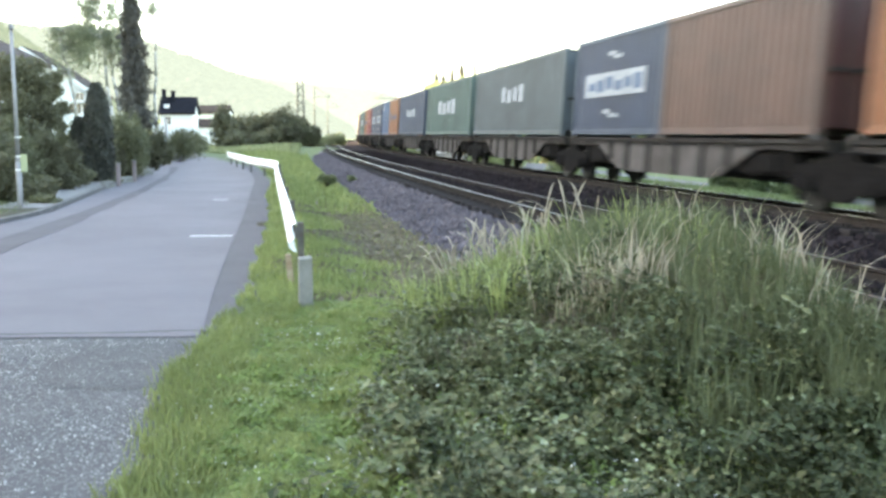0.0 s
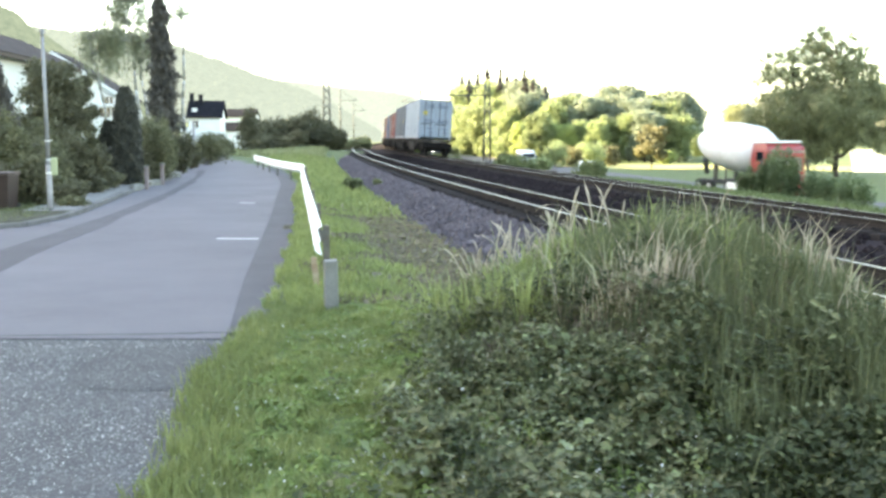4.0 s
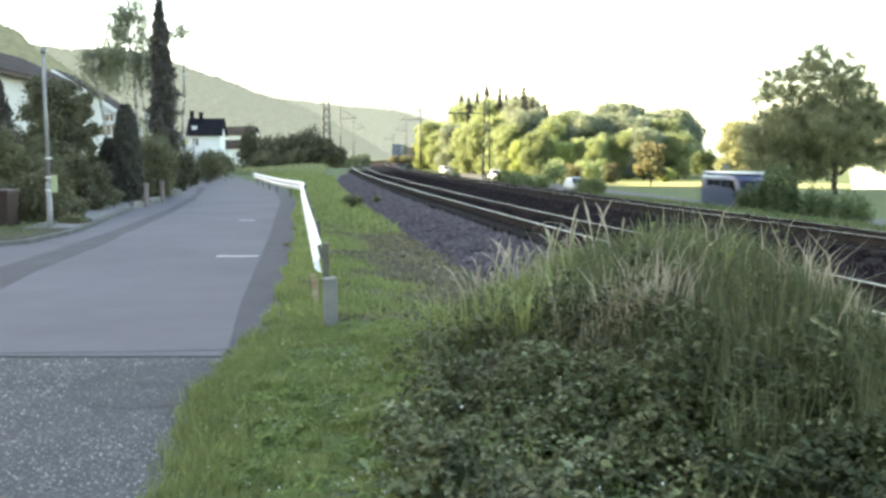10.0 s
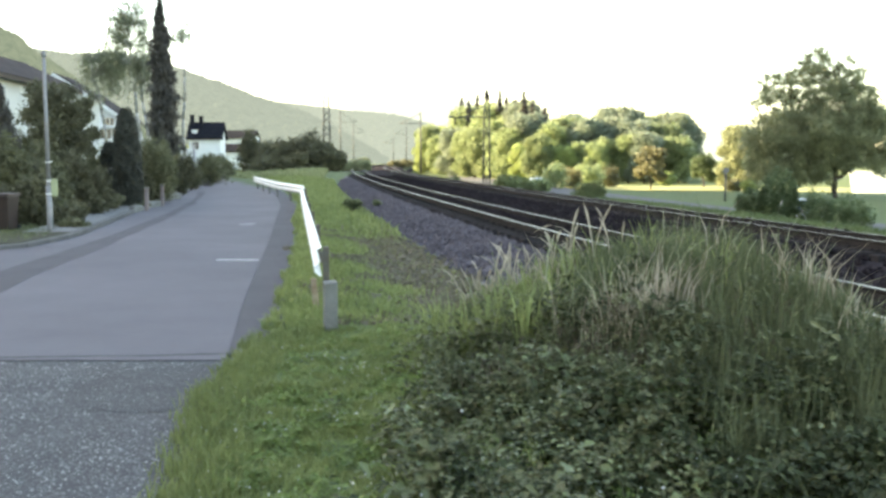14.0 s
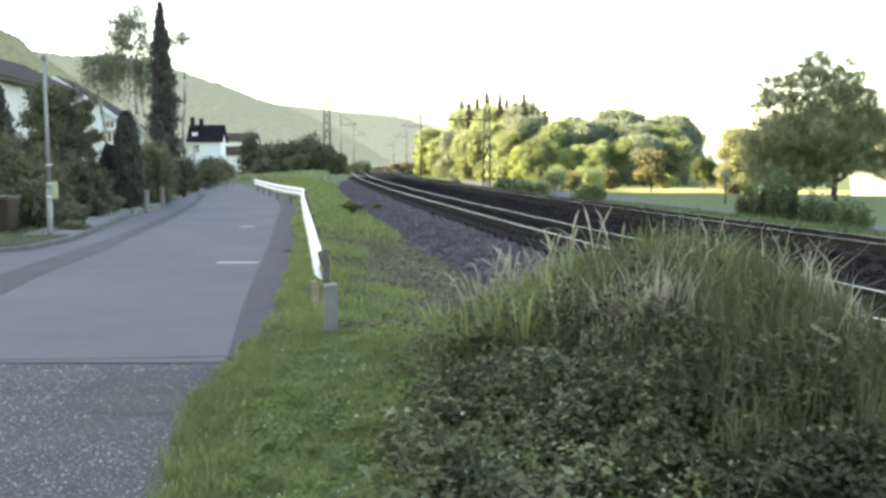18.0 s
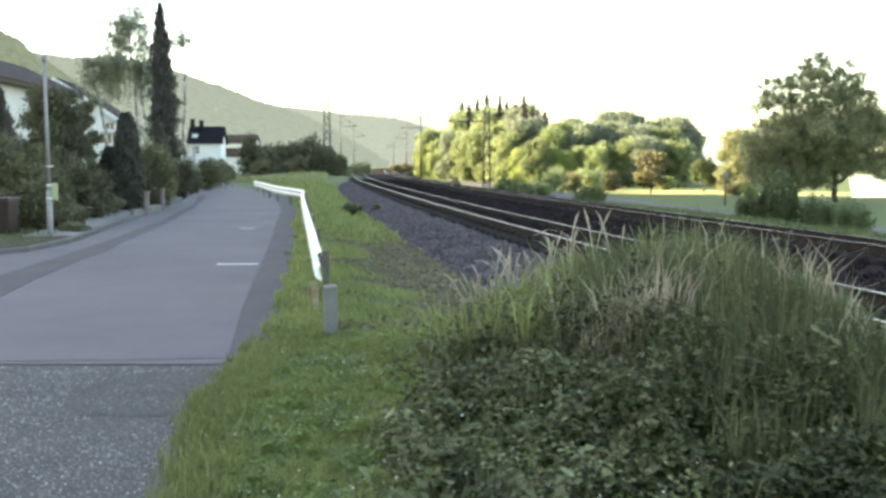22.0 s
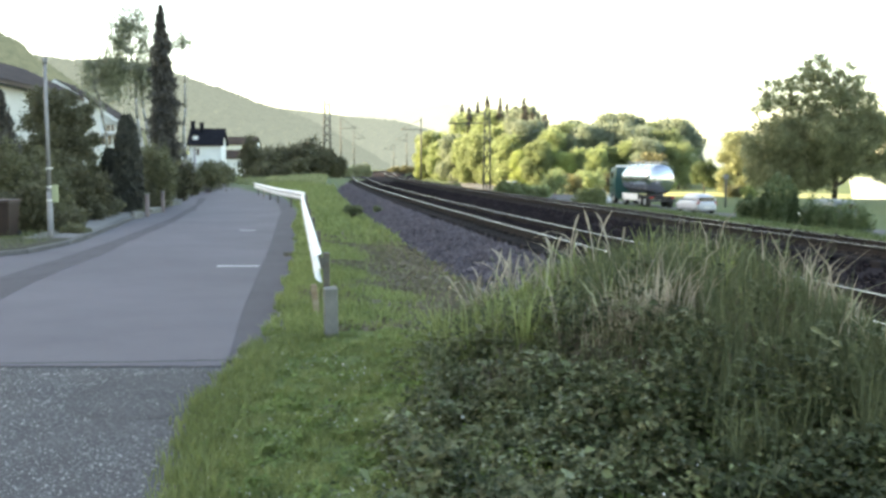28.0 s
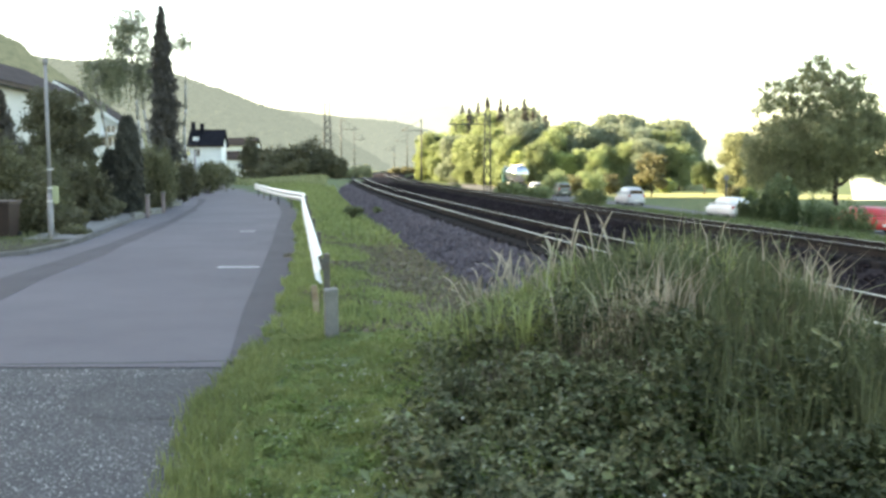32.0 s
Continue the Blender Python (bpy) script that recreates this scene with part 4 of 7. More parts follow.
hazy_far_crowns(5000, 480, 120, (-0.5, -0.07), FAR_CREST, -2, hazy("hazy_far_crowns", (0.067, 0.083, 0.082), (0.08, 0.098, 0.096), 0.3, 1.0))
# ---- guard rail and concrete post ----
GUARD = spline([(-1.39, 10.66), (-2.17, 15.6), (-3.27, 22.5), (-4.53, 30.5), (-5.37, 35.9), (-7.5, 42.5), (-11.2, 56)], 0.5)
guard = thing("guard_rail", pose(0, 0, 0), "bright galvanised steel guard rail on short posts", "guard rail")
wave = [(0.0, 0.31), (0.03, 0.3), (0.075, 0.26), (0.08, 0.215), (0.04, 0.18), (0.015, 0.155), (0.04, 0.13), (0.08, 0.095), (0.075, 0.05), (0.03, 0.01), (0.0, 0.0)]
wave = [(-y, z) for y, z in wave] + [(-y + 0.008, z) for y, z in wave[::-1]]
BEAM_Z = 0.37
for start in range(0, len(GUARD) - 1, 8):
    rows = []
    for i in range(start, min(start + 9, len(GUARD))):
        d = GUARD[min(i + 1, len(GUARD) - 1)] - GUARD[max(i - 1, 0)]
        n = np.array([-d[1], d[0]]) / np.linalg.norm(d)
        lap = 0.006 if i == start and start else 0.0        # each beam laps over the one before
        rows.append([(GUARD[i][0] - n[0] * (y - lap), GUARD[i][1] - n[1] * (y - lap), BEAM_Z + z * 1.06) for y, z in wave])
    if len(rows) > 1:
        v, f = sweep(rows, closed=True)
        raw("beam", v, f, M_GALV, guard)
for i in range(2, len(GUARD) - 1, 8):
    d = GUARD[i + 1] - GUARD[i]
    n = np.array([-d[1], d[0]]) / np.linalg.norm(d)
    bm = bmesh.new()
    box(bm, (-0.05, -0.04, -0.35), (0.05, 0.04, 0.62), 0.008)
    box(bm, (-0.03, 0.04, 0.42), (0.03, 0.075, 0.56))
    ob = part("post", bm, M_POST, guard)
    q = GUARD[i] - n * 0.09
    ob.matrix_basis = pose(q[0], q[1], land_z(q[0], q[1]), 0, 0, math.degrees(math.atan2(d[1], d[0])))
bm = bmesh.new()
box(bm, (-0.035, -0.03, -0.1), (0.035, 0.03, 0.36), 0.01)
ob = part("end_piece", bm, mat("rusty_tan_steel", (0.4, 0.32, 0.23), (0.24, 0.16, 0.1), 9, 0.8), guard, "rusty tan end piece of the rail")
ob.matrix_basis = pose(-1.44, 10.6, land_z(-1.44, 10.6), 4, -5, 10)

bm = bmesh.new()
box(bm, (-0.07, -0.07, -0.4), (0.07, 0.07, 0.5), 0.016)
for v in bm.verts:
    if v.co.z > 0.4:
        v.co.z += 0.025 * noise.noise(v.co * 9)
        v.co.x *= 0.95
cp = part("concrete_post", bm, M_CONCRETE)
cp.matrix_basis = pose(-1.11, 9.2, land_z(-1.11, 9.2), 0, 0, 12)
tagged(cp, "short square weathered concrete post in the grass", "post")

# ---- lamp post with a yellow board, bins and bollards ----
M_POLE = mat("grey_pole_paint", (0.32, 0.31, 0.32), (0.25, 0.25, 0.26), 3, 0.6, metal=0.3, dirt=(0.2, 0.19, 0.18), dirt_scale=4)
M_YELLOW = mat("faded_yellow_board", (0.42, 0.45, 0.27), (0.34, 0.37, 0.23), 3, 0.6)
LP = (-8.95, 21.4)
lamp = thing("street_lamp", pose(*LP, 0), "slim grey steel lamp post on the pavement", "street lamp")
bm = bmesh.new()
rod(bm, (0, 0, -0.2), (0, 0, 1.1), 0.062, 0.062, 12)
rod(bm, (0, 0, 1.1), (0, 0, 1.2), 0.062, 0.045, 12)
rod(bm, (0, 0, 1.2), (0, 0, 4.0), 0.045, 0.036, 12)
part("pole", bm, M_POLE, lamp)
bm = bmesh.new()
rod(bm, (0, 0, 3.98), (0, 0, 4.08), 0.045, 0.06, 12)
rod(bm, (0, 0, 4.08), (0, 0, 4.12), 0.065, 0.03, 12)
part("lamp_head", bm, M_POLE, lamp)
bm = bmesh.new()
box(bm, (0.05, -0.02, 0.86), (0.2, 0.02, 1.26), 0.03)
part("board", bm, M_YELLOW, lamp, "faded yellow oval board")
for z in (0.9, 1.2, 1.62):
    bm = bmesh.new()
    rod(bm, (0, 0, z), (0, 0, z + 0.03), 0.068 if z < 1.1 else 0.052, None, 12)
    box(bm, (0.05, -0.015, z + 0.01), (0.1, 0.015, z + 0.04))
    part("clamp", bm, M_GALV, lamp)
M_BIN = mat("brown_bin_plastic", (0.04, 0.025, 0.022), (0.03, 0.02, 0.018), 4, 0.5)
binn = thing("waste_bin", pose(-10.2, 21.8, 0.02), "brown plastic waste bin on two wheels", "bin")
bm = bmesh.new()
vs = box(bm, (-0.26, -0.3, 0.06), (0.26, 0.3, 0.84), 0.03)
for v in vs:
    if v.is_valid and v.co.z < 0.4:
        v.co.x *= 0.82
        v.co.y *= 0.8
part("body", bm, M_BIN, binn)
bm = bmesh.new()
box(bm, (-0.29, -0.34, 0.84), (0.29, 0.33, 0.9), 0.02)
box(bm, (-0.22, 0.33, 0.8), (0.22, 0.38, 0.86), 0.01)
part("lid", bm, mat("bin_lid", (0.09, 0.06, 0.055), (0.07, 0.05, 0.045), 4, 0.5), binn, "paler brown lid")
for x in (-0.22, 0.22):
    bm = bmesh.new()
    rod(bm, (x - 0.03, 0.28, 0.08), (x + 0.03, 0.28, 0.08), 0.08, None, 12)
    part("wheel", bm, mat("black_rubber", (0.02, 0.02, 0.02), rough=0.8), binn)
M_BOLLARD = mat("pinkish_post_paint", (0.27, 0.215, 0.21), (0.21, 0.165, 0.165), 4, 0.7, dirt=(0.2, 0.17, 0.16), dirt_scale=6)
for x, y in ((-9.85, 31.3), (-10.25, 34.4)):
    b = thing("bollard", pose(x, y, 0.06), "slim pinkish garden gate post beside the lane", "post", "gate posts")
    bm = bmesh.new()
    box(bm, (-0.055, -0.055, -0.2), (0.055, 0.055, 0.68), 0.012)
    part("shaft", bm, M_BOLLARD, b)
    bm = bmesh.new()
    box(bm, (-0.085, -0.085, 0.68), (0.085, 0.085, 0.72), 0.012)
    part("cap", bm, M_CONCRETE, b)
for x, y, w in ((-9.95, 30.5, 0.5), (-10.35, 33.6, 0.8), (-11.6, 40.0, 1.5)):
    bm = bmesh.new()
    box(bm, (-w / 2, -0.09, -0.1), (w / 2, 0.09, 0.16), 0.02)
    ob = part("garden_edging", bm, M_CONCRETE)
    ob.matrix_basis = pose(x, y, 0.06, 0, 0, 75)
    tagged(ob, "pale concrete edging stone of a front garden", "edging")
pole = thing("marker_post", pose((346 - 784) / FOCAL * 55, 55, 0.1), "thin grey marker post by the gardens", "post")
bm = bmesh.new()
rod(bm, (0, 0, -0.3), (0, 0, 2.4), 0.09, 0.08, 10)
part("shaft", bm, M_POLE, pole)
bm = bmesh.new()
rod(bm, (0, 0, 2.4), (0, 0, 2.52), 0.11, 0.05, 10)
part("cap", bm, M_POLE, pole)

# ---- houses ----
M_RENDER = mat("pale_render", (0.62, 0.62, 0.6), (0.54, 0.54, 0.52), 0.8, 0.9, fine=(0.68, 0.68, 0.66), fine_scale=50, bump=0.15, dirt=(0.4, 0.4, 0.36), dirt_scale=0.6, dirt_amount=0.35)
M_WHITE = mat("white_render", (0.8, 0.8, 0.8), (0.74, 0.75, 0.76), 0.8, 0.85, fine=(0.84, 0.84, 0.84), fine_scale=50, dirt=(0.6, 0.6, 0.58), dirt_scale=0.7, dirt_amount=0.3)
M_TILE = mat("grey_brown_roof_tiles", (0.085, 0.078, 0.088), (0.06, 0.056, 0.064), 1.5, 0.75, island=0.25, bump=0.2)
M_TILE_BROWN = mat("brown_roof_tiles", (0.075, 0.06, 0.058), (0.054, 0.044, 0.043), 1.5, 0.9, spec=0.1, island=0.25, bump=0.2)
M_TILE_DARK = mat("dark_slate_roof", (0.018, 0.019, 0.026), (0.013, 0.014, 0.02), 1.5, 0.9, spec=0.1, island=0.25)
M_PANE = glassy("window_glass", (0.05, 0.06, 0.075), 0.06)
M_WHITEWOOD = mat("white_painted_wood", (0.78, 0.78, 0.78), (0.7, 0.7, 0.7), 3, 0.55)
M_DARKWOOD = mat("dark_stained_wood", (0.09, 0.065, 0.05), (0.065, 0.05, 0.04), 3, 0.7)


def window(house, x, y, z, w, h, face, shutter=False):
    """A window on a wall; face is the wall's outward angle in degrees."""
    m = pose(x, y, z, 0, 0, face)
    bm = bmesh.new()
    for lo, hi in (((-w / 2, -0.05, 0), (-w / 2 + 0.07, 0.08, h)), ((w / 2 - 0.07, -0.05, 0), (w / 2, 0.08, h)), ((-w / 2, -0.05, h - 0.07), (w / 2, 0.08, h)), ((-w / 2, -0.05, 0), (w / 2, 0.08, 0.07)), ((-0.03, -0.045, 0), (0.03, 0.07, h))):
        box(bm, lo, hi)
    win = part("window", bm, M_WHITEWOOD, house)
    win.matrix_basis = m
    for sx in (-1, 1):
        bm = bmesh.new()
        box(bm, (min(0, sx * (w / 2 - 0.07)), -0.02, 0.07), (max(0, sx * (w / 2 - 0.07)), 0.02, h - 0.07))
        part("pane", bm, M_PANE, win)
    bm = bmesh.new()
    box(bm, (-w / 2 - 0.08, -0.16, -0.06), (w / 2 + 0.08, 0.06, 0))
    part("sill", bm, M_WHITEWOOD, win)
    return win


def gable_house(name, m, length, width, wall_h, rise, wall_mat, roof_mat, label, windows, over=0.5, courses=16, tiles=26):
    """Ridge along local x; windows as (side, along, z, w, h)."""
    h = thing(name, m, label, "house")
    L, W = length / 2, width / 2
    bm = bmesh.new()
    prism(bm, [(-W, -1.0), (W, -1.0), (W, wall_h), (0, wall_h + rise), (-W, wall_h)], -L, L)
    part("wall", bm, wall_mat, h)
    slope = math.atan2(rise, W)
    run = math.hypot(rise, W) + over
    for sgn in (-1, 1):
        bm = bmesh.new()
        prism(bm, [(sgn * (W + over), wall_h - over * math.tan(slope)), (0, wall_h + rise), (0, wall_h + rise + 0.16), (sgn * (W + over), wall_h - over * math.tan(slope) + 0.16)], -L - over, L + over)
        for c in range(courses):
            t0 = c / courses
            y0, z0 = sgn * (W + over) * (1 - t0), wall_h - over * math.tan(slope) + (rise + over * math.tan(slope)) * t0
            for k in range(tiles):
                x0 = -L - over + (length + 2 * over) * k / tiles
                box(bm, (x0 + 0.01, -0.02, 0), (x0 + (length + 2 * over) / tiles - 0.01, run / courses * 1.12, 0.035), m=Matrix.Translation((0, y0, z0 + 0.17)) @ (Matrix.Rotation(slope, 4, "X") if sgn < 0 else Matrix.Rotation(math.pi, 4, "Z") @ Matrix.Rotation(slope, 4, "X")))
        part("roof", bm, roof_mat, h)
    for sgn in (-1, 1):
        bm = bmesh.new()
        box(bm, (-L - over, sgn * (W + over) - 0.06, wall_h - over * math.tan(slope) - 0.02), (L + over, sgn * (W + over) + 0.06, wall_h - over * math.tan(slope) + 0.1))
        part("gutter", bm, M_DARKWOOD, h)
    for side, along, z, w, hh in windows:
        if side == "front":
            window(h, along, -W, z, w, hh, 0)
        elif side == "end":
            window(h, L, along, z, w, hh, 90)
        elif side == "start":
            window(h, -L, along, z, w, hh, -90)
    return h


def chimney(house, x, y, z0, z1, s=0.5):
    bm = bmesh.new()
    box(bm, (x - s / 2, y - s / 2, z0), (x + s / 2, y + s / 2, z1), 0.02)
    box(bm, (x - s / 2 - 0.06, y - s / 2 - 0.06, z1), (x + s / 2 + 0.06, y + s / 2 + 0.06, z1 + 0.1))
    part("chimney", bm, M_TILE_DARK, house)


# long house with a deep roof, seen along its eaves
gable_house("house", pose(-21.0, 39.0, 1.0, 0, 0, 93.5), 20.0, 4.8, 4.3, 1.15, M_RENDER, M_TILE_BROWN, "pale rendered house with a long brown tiled roof",
                 [], 0.45, 8, 50)
# gabled house with a white balcony further along
h2 = gable_house("house", pose((140 - 784) / FOCAL * 84, 88, 1.5, 0, 0, 98), 8.0, 6.3, 4.0, 2.2, M_WHITE, M_TILE_BROWN, "white gabled house with a white balcony facing the lane",
                 [("start", -2.35, 3.15, 0.8, 0.75), ("start", -0.9, 3.1, 0.9, 1.0), ("start", -1.9, 1.9, 1.1, 1.0), ("start", -2.75, 2.35, 0.5, 0.6), ("front", 0, 1.3, 1.6, 1.3)], 0.6, 10, 20)
for sgn in (-1, 1):
    bm = bmesh.new()
    low = 4.0 - 0.6 * 2.2 / 3.15
    prism(bm, [(sgn * 3.75, low - 0.16), (0, 6.05), (0, 6.42), (sgn * 3.75, low + 0.2)], -4.7, -4.6)
    part("bargeboard", bm, M_WHITEWOOD, h2, "white board along the gable")
balcony = new("balcony")
balcony.parent = h2
bm = bmesh.new()
box(bm, (-5.0, -3.2, 1.35), (-4.0, -0.5, 1.5))
part("floor_slab", bm, M_WHITE, balcony)
bm = bmesh.new()
for lo, hi in (((-5.05, -3.2, 1.45), (-4.95, -0.5, 2.02)), ((-5.0, -3.25, 1.45), (-4.0, -3.15, 2.02)), ((-5.0, -0.55, 1.45), (-4.0, -0.45, 2.02))):
    box(bm, lo, hi, 0.01)
part("parapet", bm, M_WHITEWOOD, balcony)
for y in (-3.15, -1.4):
    bm = bmesh.new()
    box(bm, (-5.03, y - 0.05, 2.02), (-4.95, y + 0.05, 3.0), 0.01)
    part("post", bm, M_WHITEWOOD, balcony)
bm = bmesh.new()
box(bm, (-5.1, -3.3, 2.95), (-4.0, -0.5, 3.08), 0.02)
part("canopy", bm, M_WHITEWOOD, balcony)
# another gable between them
h6 = gable_house("house", pose((98 - 784) / FOCAL * 66, 68.5, 1.6, 0, 0, 98), 5.0, 3.6, 4.7, 1.15, M_RENDER, M_TILE_BROWN, "pale rendered gabled house with a brown tiled roof",
                 [("start", -1.0, 2.6, 0.9, 1.0)], 0.4, 10, 20)
for sgn in (-1, 1):
    bm = bmesh.new()
    low = 4.7 - 0.4 * 1.15 / 1.8
    prism(bm, [(sgn * 2.2, low - 0.12), (0, 5.72), (0, 6.02), (sgn * 2.2, low + 0.18)], -3.0, -2.9)
    part("bargeboard", bm, M_WHITEWOOD, h6, "white board along the gable")
# the white house at the end of the lane
h3 = gable_house("house", pose((367 - 784) / FOCAL * 130, 131, 0.4, 0, 0, 4), 4.2, 4.2, 4.3, 1.9, M_WHITE, M_TILE_DARK, "white house with a dark slate roof and chimneys",
                 [("front", -1.2, 2.6, 0.9, 1.1)], 0.35, 10, 14)
chimney(h3, -1.9, -0.5, 5, 7.3, 0.5)
chimney(h3, -0.7, -0.5, 5, 7.1, 0.5)
bm = bmesh.new()
box(bm, (-2.5, -2.45, 3.95), (2.5, -2.3, 4.25), 0.02)
part("fascia", bm, M_TILE_DARK, h3, "dark board under the roof edge")
bm = bmesh.new()
box(bm, (-1.75, -1.75, 4.6), (-1.05, -0.4, 5.35))
prism(bm, [(-1.85, 5.35), (-0.3, 5.35), (-0.3, 5.5), (-1.85, 5.42)], -1.85, -0.95, 1)
part("dormer", bm, [M_WHITE, M_TILE_DARK], h3, "small white dormer in the roof")
bm = bmesh.new()
box(bm, (-3.3, -2.0, -0.5), (-2.15, 0.4, 2.6), 0.03)
box(bm, (-3.4, -2.1, 2.6), (-2.15, 0.5, 2.75), 0.02)
part("porch", bm, M_WHITE, h3, "low white side porch")
gable_house("house", pose((424 - 784) / FOCAL * 165, 165, 0.4, 0, 0, 8), 6.0, 5.0, 2.6, 1.2, M_WHITE, M_TILE_DARK, "low white building behind the bend", [("front", 0.5, 0.9, 1.4, 1.0)], 0.3, 6, 8)
gable_house("house", pose((432 - 784) / FOCAL * 205, 205, 2.0, 0, 0, 0), 6.0, 6.0, 4.2, 1.5, M_WHITE, M_TILE_DARK, "small pale house on the slope behind the bend", [("front", 1.0, 2.2, 1.2, 1.2)], 0.3, 6, 8)

# ---- masts of the overhead line ----
def lattice_mast(x, y, base, h, w0, w1, label, arm=0.0, k_r=1.0):
    t = thing("lattice_mast", pose(x, y, base), label, "mast", "masts along the railway")
    for sx in (-1, 1):
        for sy in (-1, 1):
            bm = bmesh.new()
            rod(bm, (sx * w0 / 2, sy * w0 / 2, -0.3), (sx * w1 / 2, sy * w1 / 2, h), 0.09 * k_r, 0.07 * k_r, 5)
            part("leg", bm, M_MAST, t)
    n = int(h / 1.1)
    for k in range(n):
        z0, z1 = h * k / n, h * (k + 1) / n
        a, b = (w0 + (w1 - w0) * k / n) / 2, (w0 + (w1 - w0) * (k + 1) / n) / 2
        for s in (-1, 1):
            e = s if k % 2 else -s
            for p0, p1 in (((-a * e, s * a, z0), (b * e, s * b, z1)), ((s * a, -a * e, z0), (s * b, b * e, z1))):
                bm = bmesh.new()
                rod(bm, p0, p1, 0.055 * k_r, None, 4)
                part("brace", bm, M_MAST, t)
    if arm:
        bm = bmesh.new()
        rod(bm, (0, 0, h * 0.86), (arm, 0, h * 0.86), 0.05, None, 6)
        rod(bm, (0, 0, h * 0.99), (arm, 0, h * 0.86), 0.03, None, 6)
        part("cantilever", bm, M_MAST, t)
        bm = bmesh.new()
        for k in range(4):
            rod(bm, (arm * 0.82, 0, h * 0.86 - 0.1 - k * 0.12), (arm * 0.82, 0, h * 0.86 - 0.18 - k * 0.12), 0.09, 0.05, 8)
        part("insulator", bm, M_TILE, t)
    return t


M_MAST = mat("galvanised_mast", (0.085, 0.09, 0.09), (0.065, 0.07, 0.07), 2, 0.6, metal=0.3)


def mast_at(px, top, y, base, w0, w1, arm, label):
    lattice_mast((px - 784) / FOCAL * y, y, base, EYE.z + (HORIZON - top) * y / FOCAL - base, w0, w1, label, arm, 0.6 if y < 100 else 1.1)


mast_at(580, 176, 150, 0.3, 1.25, 0.8, 0, "grey lattice mast rising behind dark bushes")
mast_at(861, 196, 73, -0.6, 0.55, 0.4, -3.0, "dark lattice mast of the overhead line")
for px, top, y, arm in ((745, 207, 150, -3.2), (604, 205, 172, 3.0), (720, 232, 240, -3.0), (697, 252, 300, -3.0), (627, 228, 250, 3.0)):
    x = (px - 784) / FOCAL * y
    t = thing("overhead_mast", pose(x, y, 0.0), "slim steel mast of the overhead line", "mast", "masts along the railway")
    h = EYE.z + (HORIZON - top) * y / FOCAL
    bm = bmesh.new()
    rod(bm, (0, 0, -0.5), (0, 0, h), 0.17, 0.1, 8)
    part("pole", bm, M_MAST, t)
    bm = bmesh.new()
    rod(bm, (0, 0, h * 0.8), (arm, 0, h * 0.8), 0.06, None, 6)
    rod(bm, (0, 0, h * 0.97), (arm, 0, h * 0.8), 0.04, None, 6)
    part("cantilever", bm, M_MAST, t)

# sign by the main road
sg = thing("road_sign", pose(25.5, 85.0, ROAD_Z - 0.1), "small round white sign on a dark post", "sign")
bm = bmesh.new()
rod(bm, (0, 0, -0.2), (0, 0, 2.45), 0.09, 0.09, 8)
part("post", bm, M_MAST, sg)
bm = bmesh.new()
rod(bm, (0, -0.03, 2.75), (0, 0.03, 2.75), 0.27, None, 20)
part("disc", bm, M_PAVING, sg, "round white disc")
# ---- the container train ----
PITCH, SPEED, S_REF = 13.227, 27.169, -210.961       # slot pitch, speed, and the place of gap 0 half a second in
FLOOR = 1.271


def paint(name, c, k=0.78):
    return mat(name, c, tuple(v * k for v in c), 1.2, 0.5, spec=0.35, dirt=tuple(v * 0.45 + 0.02 for v in c), dirt_scale=1.1, dirt_amount=0.45, fine=tuple(v * 0.85 for v in c), fine_scale=12)


PAINTS = {"brown": paint("container_brown", (0.125, 0.073, 0.06)), "blue": paint("container_blue", (0.05, 0.065, 0.105)), "light_blue": paint("container_light_blue", (0.065, 0.11, 0.2)),
          "grey_blue": paint("container_grey_blue", (0.09, 0.108, 0.12)), "green": paint("container_green", (0.072, 0.115, 0.108)), "orange": paint("container_orange", (0.27, 0.115, 0.06)),
          "red": paint("container_red", (0.21, 0.055, 0.05)), "maroon": paint("container_maroon", (0.16, 0.088, 0.084)), "dark_maroon": paint("container_dark_maroon", (0.07, 0.026, 0.026)), "grey": paint("container_grey", (0.096, 0.114, 0.148)), "white": paint("container_white", (0.24, 0.285, 0.355), 0.94)}
M_MARKING = mat("pale_marking", (0.33, 0.355, 0.39), (0.26, 0.285, 0.32), 3, 0.6)
M_MARK_DARK = mat("dark_marking", (0.05, 0.06, 0.12), rough=0.6)
M_MARK_DULL = mat("faded_pink_marking", (0.3, 0.16, 0.155), (0.22, 0.1, 0.1), 3, 0.7)
M_MARK_TAN = mat("tan_label", (0.36, 0.25, 0.17), (0.28, 0.19, 0.13), 3, 0.7)
M_MARK_Y = mat("yellow_label", (0.4, 0.34, 0.09), rough=0.6)
M_WAGON = mat("dusty_wagon_steel", (0.115, 0.105, 0.102), (0.08, 0.074, 0.072), 1.5, 0.85, spec=0.12, dirt=(0.05, 0.042, 0.038), dirt_scale=1.2, dirt_amount=0.6)
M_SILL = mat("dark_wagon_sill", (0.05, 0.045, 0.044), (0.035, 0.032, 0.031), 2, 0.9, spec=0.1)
M_BOGIE = mat("near_black_bogie", (0.013, 0.012, 0.012), (0.009, 0.008, 0.008), 3, 0.95, spec=0.04, fine=(0.02, 0.018, 0.017), fine_scale=20)
M_WHEEL = mat("wheel_steel", (0.04, 0.037, 0.035), (0.026, 0.024, 0.023), 4, 0.7, metal=0.4)


